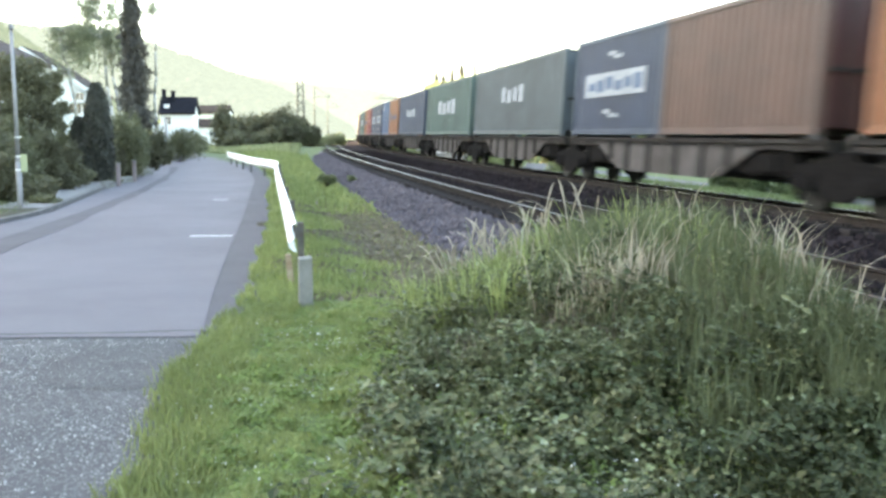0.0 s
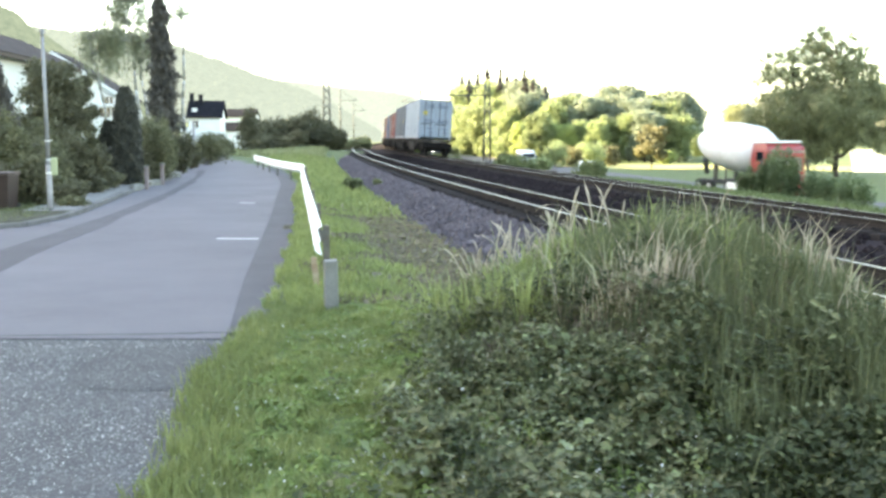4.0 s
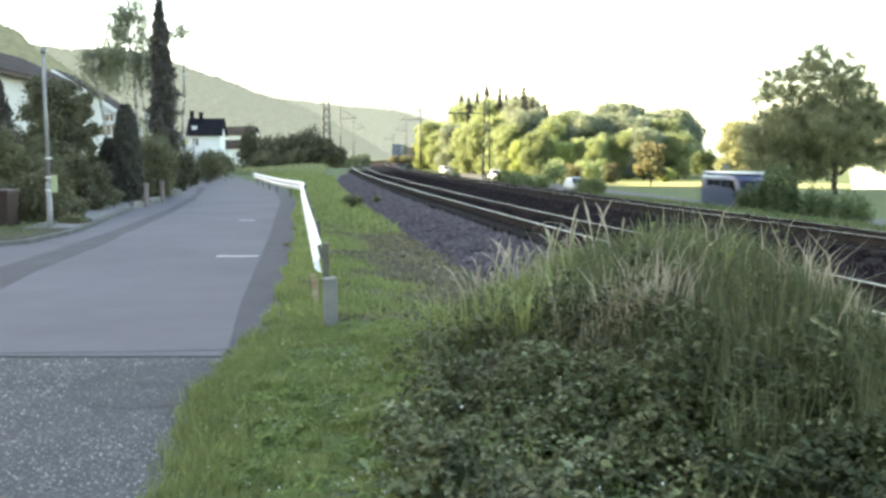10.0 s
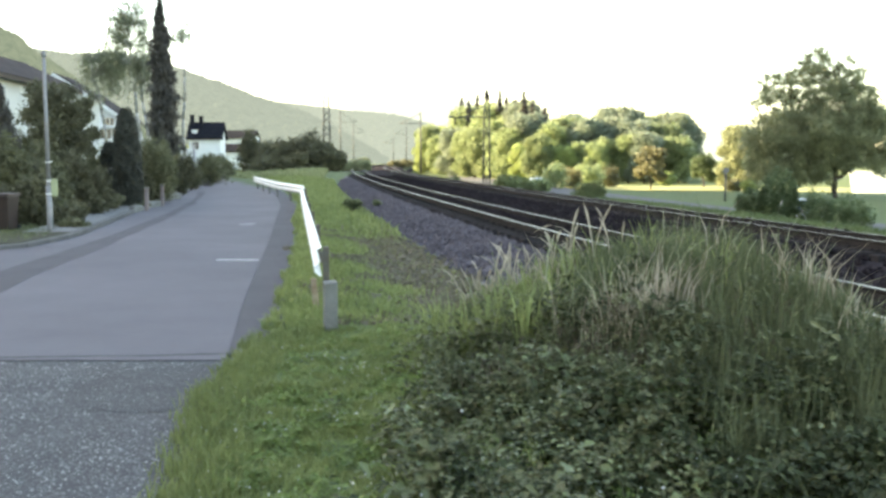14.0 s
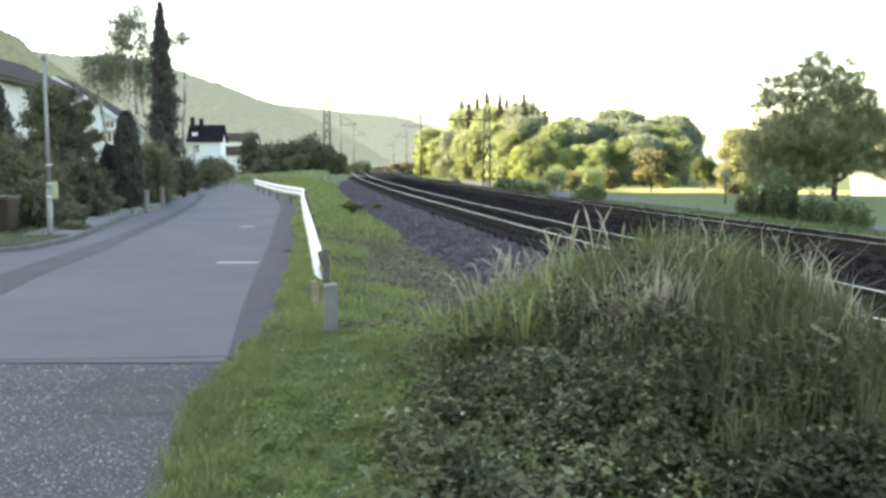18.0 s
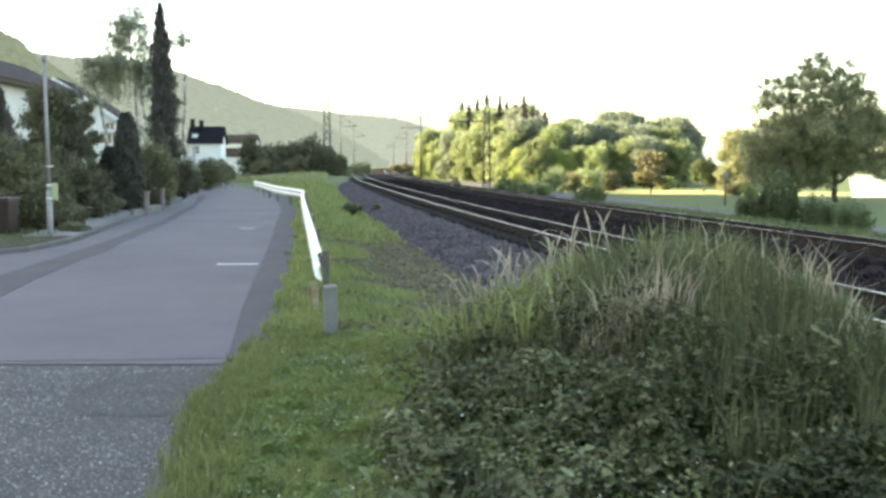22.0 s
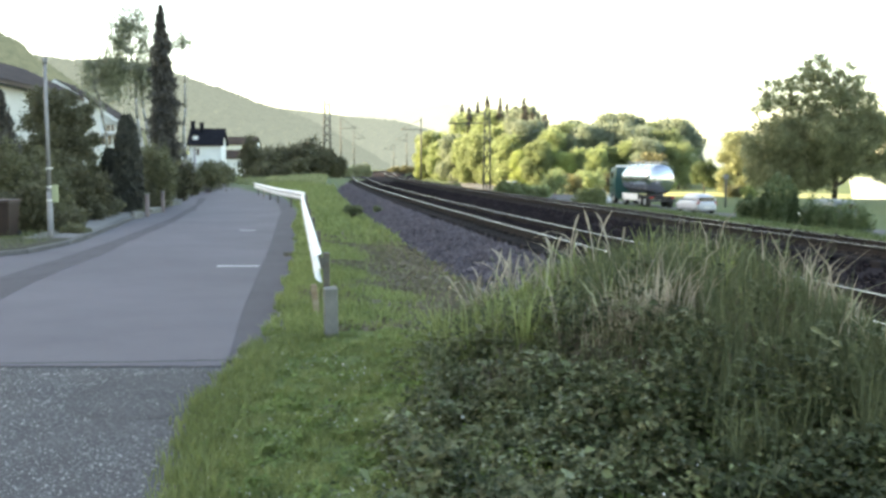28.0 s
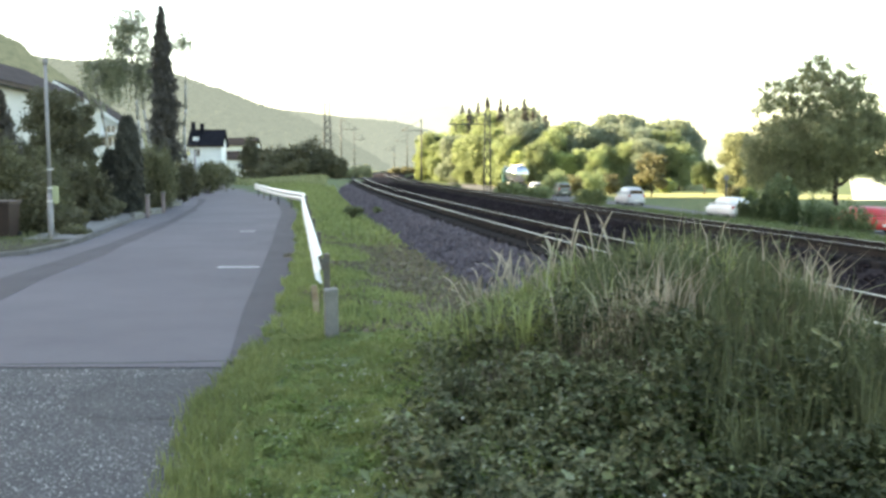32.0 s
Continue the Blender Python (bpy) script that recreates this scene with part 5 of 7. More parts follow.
def corrugated(L, H, W, plain=False):
    """The skin of a container as separate panels (name, bmesh): ribbed sides, roof, floor and front; x is the length."""
    hw, hl = W / 2 - 0.01, L / 2 - 0.1
    prof = []
    n = max(2, int(L / 0.28))
    p = 2 * hl / n
    for i in range(n):
        x = -hl + i * p
        prof += [(x, 0), (x + p * 0.28, 0), (x + p * 0.5, -0.036), (x + p * 0.78, -0.036)]
    prof.append((hl, 0))
    if plain:
        prof = [(-hl, 0), (-hl / 3, 0), (hl / 3, 0), (hl, 0)]
    out = []
    for sgn in (-1, 1):
        bm = bmesh.new()
        a = [bm.verts.new((x, sgn * (hw + d), 0.16)) for x, d in prof]
        b = [bm.verts.new((x, sgn * (hw + d), H - 0.1)) for x, d in prof]
        c = [bm.verts.new((x, sgn * (hw + d - 0.012), 0.16)) for x, d in prof]
        e = [bm.verts.new((x, sgn * (hw + d - 0.012), H - 0.1)) for x, d in prof]
        for i in range(len(prof) - 1):
            bm.faces.new((a[i], a[i + 1], b[i + 1], b[i]))
            bm.faces.new((c[i], e[i], e[i + 1], c[i + 1]))
            bm.faces.new((b[i], b[i + 1], e[i + 1], e[i]))
            bm.faces.new((a[i], c[i], c[i + 1], a[i + 1]))
        bmesh.ops.recalc_face_normals(bm, faces=bm.faces)
        out.append(("side_panel", bm))
    for name, lo, hi in (("roof_panel", (-hl, -hw + 0.05, H - 0.06), (hl, hw - 0.05, H - 0.02)), ("floor_panel", (-hl, -hw + 0.05, 0.12), (hl, hw - 0.05, 0.16)), ("front_panel", (hl - 0.02, -hw + 0.02, 0.17), (hl + 0.03, hw - 0.02, H - 0.1))):
        bm = bmesh.new()
        box(bm, lo, hi)
        out.append((name, bm))
    return out


def bars(ob_parent, spans, side_y, material, name="marking"):
    """Plain bars for lettering on a side, each one a part; spans as (x0, x1, z0, z1)."""
    for x0, x1, z0, z1 in spans:
        bm = bmesh.new()
        box(bm, (x0, side_y - 0.004, z0), (x1, side_y + 0.004, z1))
        part(name, bm, material, ob_parent)


def container(colour, feet, tall, label, marks=(), marks_mat=None, plain=False):
    L, H, W = (12.19 if feet == 40 else 6.06), (2.896 if tall else 2.591), 2.438
    c = thing("shipping_container", pose(0, 0, 0), label, "container", "containers on the train")
    m = PAINTS[colour]
    for name, bm in corrugated(L, H, W, plain):
        part(name, bm, m, c)
    for sx in (-1, 1):
        for sy in (-1, 1):
            bm = bmesh.new()
            x, y = sx * (L / 2 - 0.08), sy * (W / 2 - 0.08)
            box(bm, (x - 0.08, y - 0.08, 0.1), (x + 0.08, y + 0.08, H - 0.1), 0.01)
            for z in (0, H - 0.118):
                box(bm, (x - 0.089, y - 0.081, z), (x + 0.089, y + 0.081, z + 0.118), 0.01)
            part("corner_post", bm, m, c)
    for sy in (-1, 1):
        for z in (0.0, H - 0.12):
            bm = bmesh.new()
            y = sy * (W / 2 - 0.03)
            box(bm, (-L / 2 + 0.16, y - 0.03, z + 0.01), (L / 2 - 0.16, y + 0.03, z + (0.15 if z == 0 else 0.11)))
            part("side_rail", bm, M_MARKING if z == 0 and colour in ("grey", "white") else m, c)
    for sy in (-1, 1):
        bm = bmesh.new()
        y0, y1 = (0.012, W / 2 - 0.16) if sy > 0 else (-W / 2 + 0.16, -0.012)
        box(bm, (-L / 2, y0, 0.14), (-L / 2 + 0.06, y1, H - 0.12), 0.01)
        door = part("door", bm, PAINTS["dark_maroon"] if colour == "brown" else m, c)
        for u in (0.3, 0.72):
            y = y0 + (y1 - y0) * u
            bm = bmesh.new()
            rod(bm, (-L / 2 - 0.04, y, 0.1), (-L / 2 - 0.04, y, H - 0.08), 0.022, None, 6)
            box(bm, (-L / 2 - 0.06, y - 0.05, 1.05), (-L / 2 - 0.02, y + 0.3, 1.12))
            part("locking_bar", bm, M_WHEEL, door)
        if colour == "white":
            for z0, w in ((2.45, 0.8), (2.3, 0.8), (1.35, 0.8), (1.2, 0.75), (0.72, 0.5), (0.45, 0.35)):
                bm = bmesh.new()
                box(bm, (-L / 2 - 0.012, y0 + 0.1, z0), (-L / 2 - 0.004, y0 + 0.1 + w, z0 + 0.05))
                part("hinge_band", bm, M_MARK_DARK, door)
    if colour == "white":
        bm = bmesh.new()
        box(bm, (-L / 2 - 0.02, 0.62, 1.75), (-L / 2 - 0.01, 0.92, 2.05))
        part("label_plate", bm, M_MARK_Y, c)
        for x0, x1, z0, z1, m_k in ((-6.08, -5.75, 1.35, 1.68, M_MARK_TAN), (5.1, 5.25, 2.35, 2.55, M_WHEEL), (2.3, 2.42, 0.75, 0.95, M_WHEEL), (-3.3, -3.2, 0.5, 0.62, M_WHEEL)):
            bars(c, [(x0, x1, z0, z1)], W / 2 + 0.012, m_k, "label_patch")
    if marks:
        bars(c, marks, W / 2 + 0.012, marks_mat or M_MARKING)
    return c


def wagon():
    """One platform of an articulated container wagon; its bogie stands under the rear end."""
    w = thing("container_wagon", pose(0, 0, 0), "grey container wagon with deep belly frames on bogies", "wagon", "wagons of the train")
    half = PITCH / 2
    for sy in (-1, 1):
        bm = bmesh.new()
        box(bm, (-half + 0.25, sy * 1.12 - 0.03, FLOOR - 0.15), (half - 0.25, sy * 1.12 + 0.03, FLOOR - 0.07), 0.008)
        box(bm, (-half + 0.25, sy * 1.08 - 0.02, FLOOR - 0.25), (half - 0.25, sy * 1.08 + 0.02, FLOOR - 0.15))
        part("side_sill", bm, M_SILL, w)
        # belly plate with an arched rise towards each bogie
        bm = bmesh.new()
        out = [(-4.4, -0.02)] + [(-4.4 + 2.2 * k / 8, -0.02 - 0.66 * math.sin(math.pi / 2 * k / 8) ** 1.6) for k in range(1, 9)]
        out += [(-x, z) for x, z in out[::-1]]
        a = [bm.verts.new((x, sy * 1.1, FLOOR - 0.2 + z)) for x, z in out]
        b = [bm.verts.new((x, sy * 1.05, FLOOR - 0.2 + z)) for x, z in out]
        top_a, top_b = [bm.verts.new((x, sy * 1.1, FLOOR - 0.16)) for x, z in out], [bm.verts.new((x, sy * 1.05, FLOOR - 0.16)) for x, z in out]
        for i in range(len(out) - 1):
            for q in ((a[i], a[i + 1], top_a[i + 1], top_a[i]), (b[i + 1], b[i], top_b[i], top_b[i + 1]), (a[i + 1], a[i], b[i], b[i + 1])):
                bm.faces.new(q)
        bmesh.ops.recalc_face_normals(bm, faces=bm.faces)
        belly = part("belly_frame", bm, M_WAGON, w)
        for x in (-3.1, -2.0, -0.75, 0.75, 2.0, 3.1):
            bm = bmesh.new()
            deep = 0.68 if abs(x) < 2.2 else 0.42
            box(bm, (x - 0.07, sy * 1.13 - 0.045, FLOOR - 0.2 - deep), (x + 0.07, sy * 1.13 + 0.045, FLOOR - 0.16), 0.01)
            part("rib", bm, M_SILL, belly)
    bm = bmesh.new()
    for x in (-5.4, -3.2, 0, 3.2, 5.4):
        box(bm, (x - 0.12, -1.1, FLOOR - 0.28), (x + 0.12, 1.1, FLOOR - 0.06))
    box(bm, (-half + 0.1, -0.3, FLOOR - 0.3), (half - 0.1, 0.3, FLOOR - 0.08))
    part("centre_beam", bm, M_WAGON, w)
    for x in (-6.0, -0.15, 0.15, 6.0):
        for sy in (-1, 1):
            bm = bmesh.new()
            box(bm, (x - 0.1, sy * 1.13 - 0.08, FLOOR - 0.08), (x + 0.1, sy * 1.13 + 0.08, FLOOR), 0.01)
            part("container_seat", bm, M_WAGON, w)
    # near-black boxes widened to fill the space between belly and bogie
    for x in (-4.35, 4.1):
        bm = bmesh.new()
        box(bm, (x - 0.95, -1.0, FLOOR - 0.74), (x + 0.95, 1.0, FLOOR - 0.28), 0.05)
        box(bm, (x - 0.4, -1.08, FLOOR - 0.68), (x + 0.2, 1.08, FLOOR - 0.36), 0.04)
        rod(bm, (x + 0.3, -1.02, FLOOR - 0.6), (x + 0.3, 1.02, FLOOR - 0.6), 0.16, None, 12)
        rod(bm, (x - 0.9, -0.7, FLOOR - 0.82), (x + 0.9, -0.7, FLOOR - 0.82), 0.03, None, 6)
        rod(bm, (x - 0.9, 0.7, FLOOR - 0.82), (x + 0.9, 0.7, FLOOR - 0.82), 0.03, None, 6)
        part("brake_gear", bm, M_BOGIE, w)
    bg = new("bogie")
    bg.parent = w
    bg.location = (-half, 0, 0)
    for sy in (-1, 1):
        bm = bmesh.new()
        out = [(-1.38, 0.74), (-1.38, 0.4), (-0.62, 0.34), (-0.34, 0.2), (0.34, 0.2), (0.62, 0.34), (1.38, 0.4), (1.38, 0.74), (0.5, 0.86), (-0.5, 0.86)]
        a = [bm.verts.new((x, sy * 1.02, z)) for x, z in out]
        b = [bm.verts.new((x, sy * 0.9, z)) for x, z in out]
        bm.faces.new(a), bm.faces.new(b[::-1])
        for i in range(len(out)):
            j = (i + 1) % len(out)
            bm.faces.new((a[i], b[i], b[j], a[j]))
        bmesh.ops.recalc_face_normals(bm, faces=bm.faces)
        for x in (-0.9, 0.9):
            box(bm, (x - 0.16, sy * 1.0 - 0.08, 0.34), (x + 0.16, sy * 1.0 + 0.1, 0.6), 0.02)
            for dx in (-0.24, 0.24):
                rod(bm, (x + dx, sy * 1.0, 0.36), (x + dx, sy * 1.0, 0.66), 0.07, None, 8)
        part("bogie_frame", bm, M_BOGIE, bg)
    for x in (-0.9, 0.9):
        bm = bmesh.new()
        for sy in (-1, 1):
            rod(bm, (x, sy * 0.68, 0.46), (x, sy * 0.81, 0.46), 0.46, 0.45, 28)
            rod(bm, (x, sy * 0.665, 0.46), (x, sy * 0.685, 0.46), 0.49, 0.49, 28)
        rod(bm, (x, -0.7, 0.46), (x, 0.7, 0.46), 0.09, None, 10)
        part("wheelset", bm, M_WHEEL, bg)
    bm = bmesh.new()
    box(bm, (-0.42, -0.98, 0.42), (0.42, 0.98, 1.0), 0.05)
    box(bm, (-1.45, -0.62, 0.4), (1.45, 0.62, 0.98), 0.05)
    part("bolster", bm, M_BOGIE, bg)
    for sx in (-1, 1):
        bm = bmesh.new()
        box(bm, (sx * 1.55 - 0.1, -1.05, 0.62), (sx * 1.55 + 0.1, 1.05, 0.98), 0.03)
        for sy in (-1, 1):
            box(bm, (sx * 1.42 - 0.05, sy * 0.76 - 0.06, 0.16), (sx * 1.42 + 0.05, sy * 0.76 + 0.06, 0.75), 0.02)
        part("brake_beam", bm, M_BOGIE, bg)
    return w


def emblem(x0, x1, z0, z1, n):
    w = (x1 - x0) / n
    return [(x0 + i * w + 0.06 * w, x0 + i * w + 0.8 * w, z0 + 0.05 * (i % 2), z1 - 0.06 * (i % 3)) for i in range(n)]


# slots counted from the tail (-4) to far ahead: (x in slot, container)
C = {}
C["white"] = container("white", 40, True, "tall white refrigerated container with barred rear doors", plain=True)
C["grey"] = container("grey", 40, True, "tall plain grey corrugated container", [(-5.1, -4.85, 1.35, 1.65)], M_MARK_Y)
C["red"] = container("red", 20, False, "red corrugated container with a pale star mark", [*emblem(-2.4, 2.2, 1.2, 1.55, 12), (-0.2, 0.2, 0.95, 1.8), (-0.45, 0.45, 1.25, 1.5), (-2.6, -1.6, 2.14, 2.28)], M_MARK_DULL)
C["maroon"] = container("maroon", 20, False, "maroon corrugated container with white square marks", [(-0.3, 0.7, 0.75, 1.3), (-0.2, 0.5, 1.5, 1.7), (-0.6, 0.9, 1.9, 2.05)])
C["light_blue"] = container("light_blue", 20, False, "bright blue corrugated container with a small white plate", [(1.6, 2.3, 1.95, 2.35)])
C["orange"] = container("orange", 20, False, "orange corrugated container with dark lettering bars", [*emblem(-2.3, 1.2, 1.1, 1.45, 7), (1.5, 2.1, 0.95, 1.65)], M_MARK_DARK)
C["brown"] = container("brown", 20, False, "plain brown corrugated container")
C["blue"] = container("blue", 20, False, "dark blue container with broad white lettering bars", [(-2.1, 2.1, 1.0, 1.62), (-0.5, 0.1, 1.95, 2.05), (-0.1, 0.5, 2.05, 2.15), (-0.5, 0.2, 0.45, 0.55), (0.1, 0.6, 0.55, 0.66)])
bars(C["blue"], emblem(-1.9, 1.9, 1.12, 1.5, 6), 2.438 / 2 + 0.02, PAINTS["light_blue"], "lettering")
C["grey_blue"] = container("grey_blue", 40, False, "grey-blue container with small white lettering bars", emblem(-1.6, 1.6, 1.15, 1.75, 4))
C["green"] = container("green", 40, False, "grey-green container with pale lettering bars", emblem(-2.6, 2.4, 1.0, 1.7, 4))
C["blue40"] = container("blue", 40, False, "dark blue long container with white lettering bars", emblem(-2.2, 2.0, 1.1, 1.6, 4))
PAIR = {-4: ("white",), -3: ("grey",), -2: ("red", "maroon"), -1: ("light_blue", "orange"), 0: ("brown", "blue"), 1: ("grey_blue",), 2: ("green",), 3: ("blue40",), 4: ("orange", "light_blue"), 5: ("blue", "blue"),
        6: ("red", "orange"), 7: ("green",), 8: ("brown", "maroon"), 9: ("grey_blue",), 10: ("blue40",), 11: ("orange", "brown"), 12: ("grey",), 13: ("red", "blue"), 14: ("green",), 15: ("brown", "red"), 16: ("blue40",), 17: ("grey_blue",), 18: ("orange", "red"), 19: ("green",)}
TRAIN = []
first_wagon = wagon()
taken = set()
for slot, names in PAIR.items():
    w = first_wagon if slot == -4 else copy_thing(first_wagon, Matrix())
    TRAIN.append((w, (slot + 0.5) * PITCH, 0.0))
    for i, nm in enumerate(names):
        c = C[nm] if nm not in taken else copy_thing(C[nm], Matrix())
        taken.add(nm)
        dx = 0.0 if len(names) == 1 else (-3.06, 3.06)[i] - (0.25 if slot == -1 else 0.0)
        TRAIN.append((c, (slot + 0.5) * PITCH + dx, FLOOR))


def train_motion():
    times = [0, 0.5, 1, 1.5, 2, 2.5, 3, 3.5, 4, 4.5, 5, 5.5, 6, 7, 8, 9, 10, 11, 12, 13, 14, 16, 18, 20, 22, 24]
    for ob, s, z in TRAIN:
        rows = [(t, on_track(S_REF + s + SPEED * (t - 0.5), 0, z)) for t in times]
        rows.append((32, on_track(S_REF + s + SPEED * 31.5, 0, z)))
        walk(ob, rows)
# ---- grass, brambles and dry stalks ----
def blades(pts, height, width, lean=0.35, wind=(0, 0), taper=True):
    """Bent grass blades of two pieces each, as arrays."""
    n = len(pts)
    h = height * np.exp(rng.normal(0, 0.3, n)) if np.isscalar(height) else height * np.exp(rng.normal(0, 0.25, n))
    a = rng.uniform(0, 2 * math.pi, n)
    side = np.stack([np.cos(a), np.sin(a), np.zeros(n)], 1) * (width * rng.uniform(0.6, 1.4, n))[:, None] / 2
    b = rng.uniform(0, 2 * math.pi, n)
    off = np.stack([np.cos(b), np.sin(b), np.zeros(n)], 1) * (h * lean * rng.random(n))[:, None] + np.array([*wind, 0]) * h[:, None]
    up = np.array([0, 0, 1.0])
    mid = pts + off * 0.35 + up * (h * 0.6)[:, None]
    tip = pts + off + up * (h * np.clip(1 - 0.4 * lean * rng.random(n), 0.5, 1))[:, None]
    v = np.stack([pts - side, pts + side, mid + side * 0.7, mid - side * 0.7, tip], 1)
    i = np.arange(n)[:, None] * 5
    quad = i + np.array([0, 1, 2, 3])
    tri = i + np.array([3, 2, 4])
    return v.reshape(-1, 3), [tuple(q) for q in quad.tolist()] + [tuple(q) for q in tri.tolist()]


def ground_z(x, y):
    """Height of the ground's own surface, small bumps included."""
    x, y = np.atleast_1d(np.asarray(x, float)), np.atleast_1d(np.asarray(y, float))
    i, j = np.clip(np.searchsorted(gx, x) - 1, 0, nx - 2), np.clip(np.searchsorted(gy, y) - 1, 0, ny - 2)
    a, b = (x - gx[i]) / (gx[i + 1] - gx[i]), (y - gy[j]) / (gy[j + 1] - gy[j])
    z = (ZZ[j, i] * (1 - a) + ZZ[j, i + 1] * a) * (1 - b) + (ZZ[j + 1, i] * (1 - a) + ZZ[j + 1, i + 1] * a) * b
    return np.where(x - lerp_line(LANE_R, y) < 0.6, land(x, y) - 0.01, z - 0.006)


def scatter(n, xlo, xhi, ylo, yhi, keep):
    x, y = rng.uniform(xlo, xhi, n), rng.uniform(ylo, yhi, n)
    k = keep(x, y) > rng.random(n)
    x, y = x[k], y[k]
    return np.stack([x, y, ground_z(x, y)], 1)


def off_track(x, y):
    return np.hypot(x - CX, y - CY) - RAD


def verge(x, y):
    """Where the lawn grows: right of the lane's ragged edge, left of the ballast."""
    e = lerp_line([(0, -1.0), (4.7, -1.22), (6.5, -1.6), (7.8, -1.5), (9, -1.7), (11, -1.98), (15, -2.45), (21, -3.25), (27, -4.3), (35, -5.3), (48, -7.9), (72, -13.6)], y)
    rag = 0.05 * np.sin(y * 3.1) + 0.04 * np.sin(y * 7.7 + 1)
    return (x > e + rag) & (off_track(x, y) > 7.3)


def patches(x, y, scale, seed):
    """Soft noise between 0 and 1 over the ground."""
    return np.clip(0.5 + 0.9 * np.array([noise.noise((a * scale, b * scale, seed)) for a, b in zip(np.atleast_1d(x), np.atleast_1d(y))]), 0, 1)


def bramble_edge(y):
    return lerp_line([(3.0, -0.1), (4.0, -0.2), (4.6, -0.3), (5.5, -0.3), (6.5, -0.28), (7.5, -0.1), (8.6, 0.3), (9.4, 0.95)], y)


def bramble_zone(x, y):
    """How far the brambles hold the ground, 0 to 1, with a ragged edge."""
    d = x - bramble_edge(y) + 0.7 * (patches(x, y, 1.7, 9.0) - 0.5) + 0.3 * (patches(x, y, 5.0, 4.0) - 0.5)
    return smoothstep(-0.22, 0.45, d) * (y < 9.8)


def bare(x, y):
    """The strip of bare soil at the foot of the ballast."""
    o = off_track(x, y)
    return smoothstep(9.6, 8.4, o + 1.6 * (patches(x, y, 0.8, 21.0) - 0.5)) * smoothstep(6.8, 7.2, o) * (y > 9.5) * smoothstep(26, 20, y)


def grassy(x, y):
    return verge(x, y) * (1 - 0.8 * bramble_zone(x, y))


p = scatter(170000, -2.6, 2.2, 3.4, 9.5, grassy)
patchy = patches(p[:, 0], p[:, 1], 1.6, 2.0) * 0.9 + patches(p[:, 0], p[:, 1], 4.5, 6.0) * 0.9
v, f = blades(p, 0.05 * np.clip(patchy ** 1.7, 0.25, 2.6), 0.008, 1.1)
tagged(raw("lawn_grass", v, f, M_BLADE), "rough green lawn grass on the verge", "grass", kind="stuff")
p = scatter(70000, -1.4, 4.6, -5.0, 3.4, lambda x, y: (x > lerp_line(LANE_R, y) + 0.25) & (off_track(x, y) > 7.2))
v, f = blades(p, 0.07, 0.011, 1.1)
tagged(raw("near_grass", v, f, M_BLADE), "rough green grass of the verge behind the mound", "grass", kind="stuff")
p = scatter(90000, -5.0, 2.0, 9.5, 22, lambda x, y: verge(x, y) * 0.9 * (1 - 0.95 * bare(x, y)))
v, f = blades(p, 0.1, 0.016, 0.9)
tagged(raw("verge_grass", v, f, M_BLADE), "green grass along the verge", "grass", kind="stuff")
p = scatter(70000, -16, -1, 22, 75, lambda x, y: verge(x, y) * 1.0)
v, f = blades(p, 0.15, 0.05, 0.9)
tagged(raw("far_verge_grass", v, f, M_BLADE), "green grass along the far verge", "grass", kind="stuff")
p = scatter(60000, -34, -5, 75, 112, lambda x, y: (x > lerp_line(LANE_R, y) + 0.6) & (off_track(x, y) > 8.0))
v, f = blades(p, 0.3, 0.09, 0.9)
tagged(raw("rough_grass", v, f, mat("rough_pale_blades", (0.3, 0.32, 0.17), (0.22, 0.245, 0.12), 0.3, 0.7, island=0.4, trans=0.35)), "rough pale grass before the bushes at the bend", "grass", kind="stuff")
# taller tufts over the lane's edge
tx, ty = rng.uniform(-2.0, -1.0, 900), rng.uniform(3.8, 9.0, 900)
k = np.abs(tx - lerp_line([(4.7, -1.2), (6.5, -1.6), (7.8, -1.5), (9, -1.6)], ty)) < 0.22
base = np.stack([tx[k], ty[k]], 1)
q = (base[:, None, :] + rng.normal(0, 0.05, (len(base), 22, 2))).reshape(-1, 2)
p = np.column_stack([q, ground_z(q[:, 0], q[:, 1])])
v, f = blades(p, 0.095, 0.009, 0.9)
tagged(raw("edge_tufts", v, f, M_BLADE), "taller tufts of grass over the lane's edge", "grass", kind="stuff")


def rosette(pts, size):
    """Three-leaflet bramble leaves facing up and outwards."""
    n = len(pts)
    out_v, out_f = [], []
    for j, turn in enumerate((0.0, 2.2, -2.2)):
        a = rng.uniform(0, 2 * math.pi, n) + turn
        d = np.stack([np.cos(a), np.sin(a), rng.normal(0.1, 0.35, n)], 1)
        s = np.stack([-np.sin(a), np.cos(a), rng.normal(0, 0.3, n)], 1)
        L = (size * np.exp(rng.normal(0, 0.3, n)))[:, None]
        up = np.array([0, 0, 1.0])
        v = np.stack([pts, pts + d * L * 0.5 + s * L * 0.36 + up * L * 0.1, pts + d * L - up * L * 0.12, pts + d * L * 0.5 - s * L * 0.36 + up * L * 0.1], 1)
        out_v.append(v.reshape(-1, 3))
        out_f.append(np.arange(n * 4).reshape(n, 4) + j * n * 4)
    return np.concatenate(out_v), np.concatenate(out_f)


def crest(x, y):
    return np.exp(-((y - (7.6 - 0.42 * np.clip(x - 1.7, 0, 3))) / 0.9) ** 2) * ((x > -0.1) & (off_track(x, y) > 6.1))


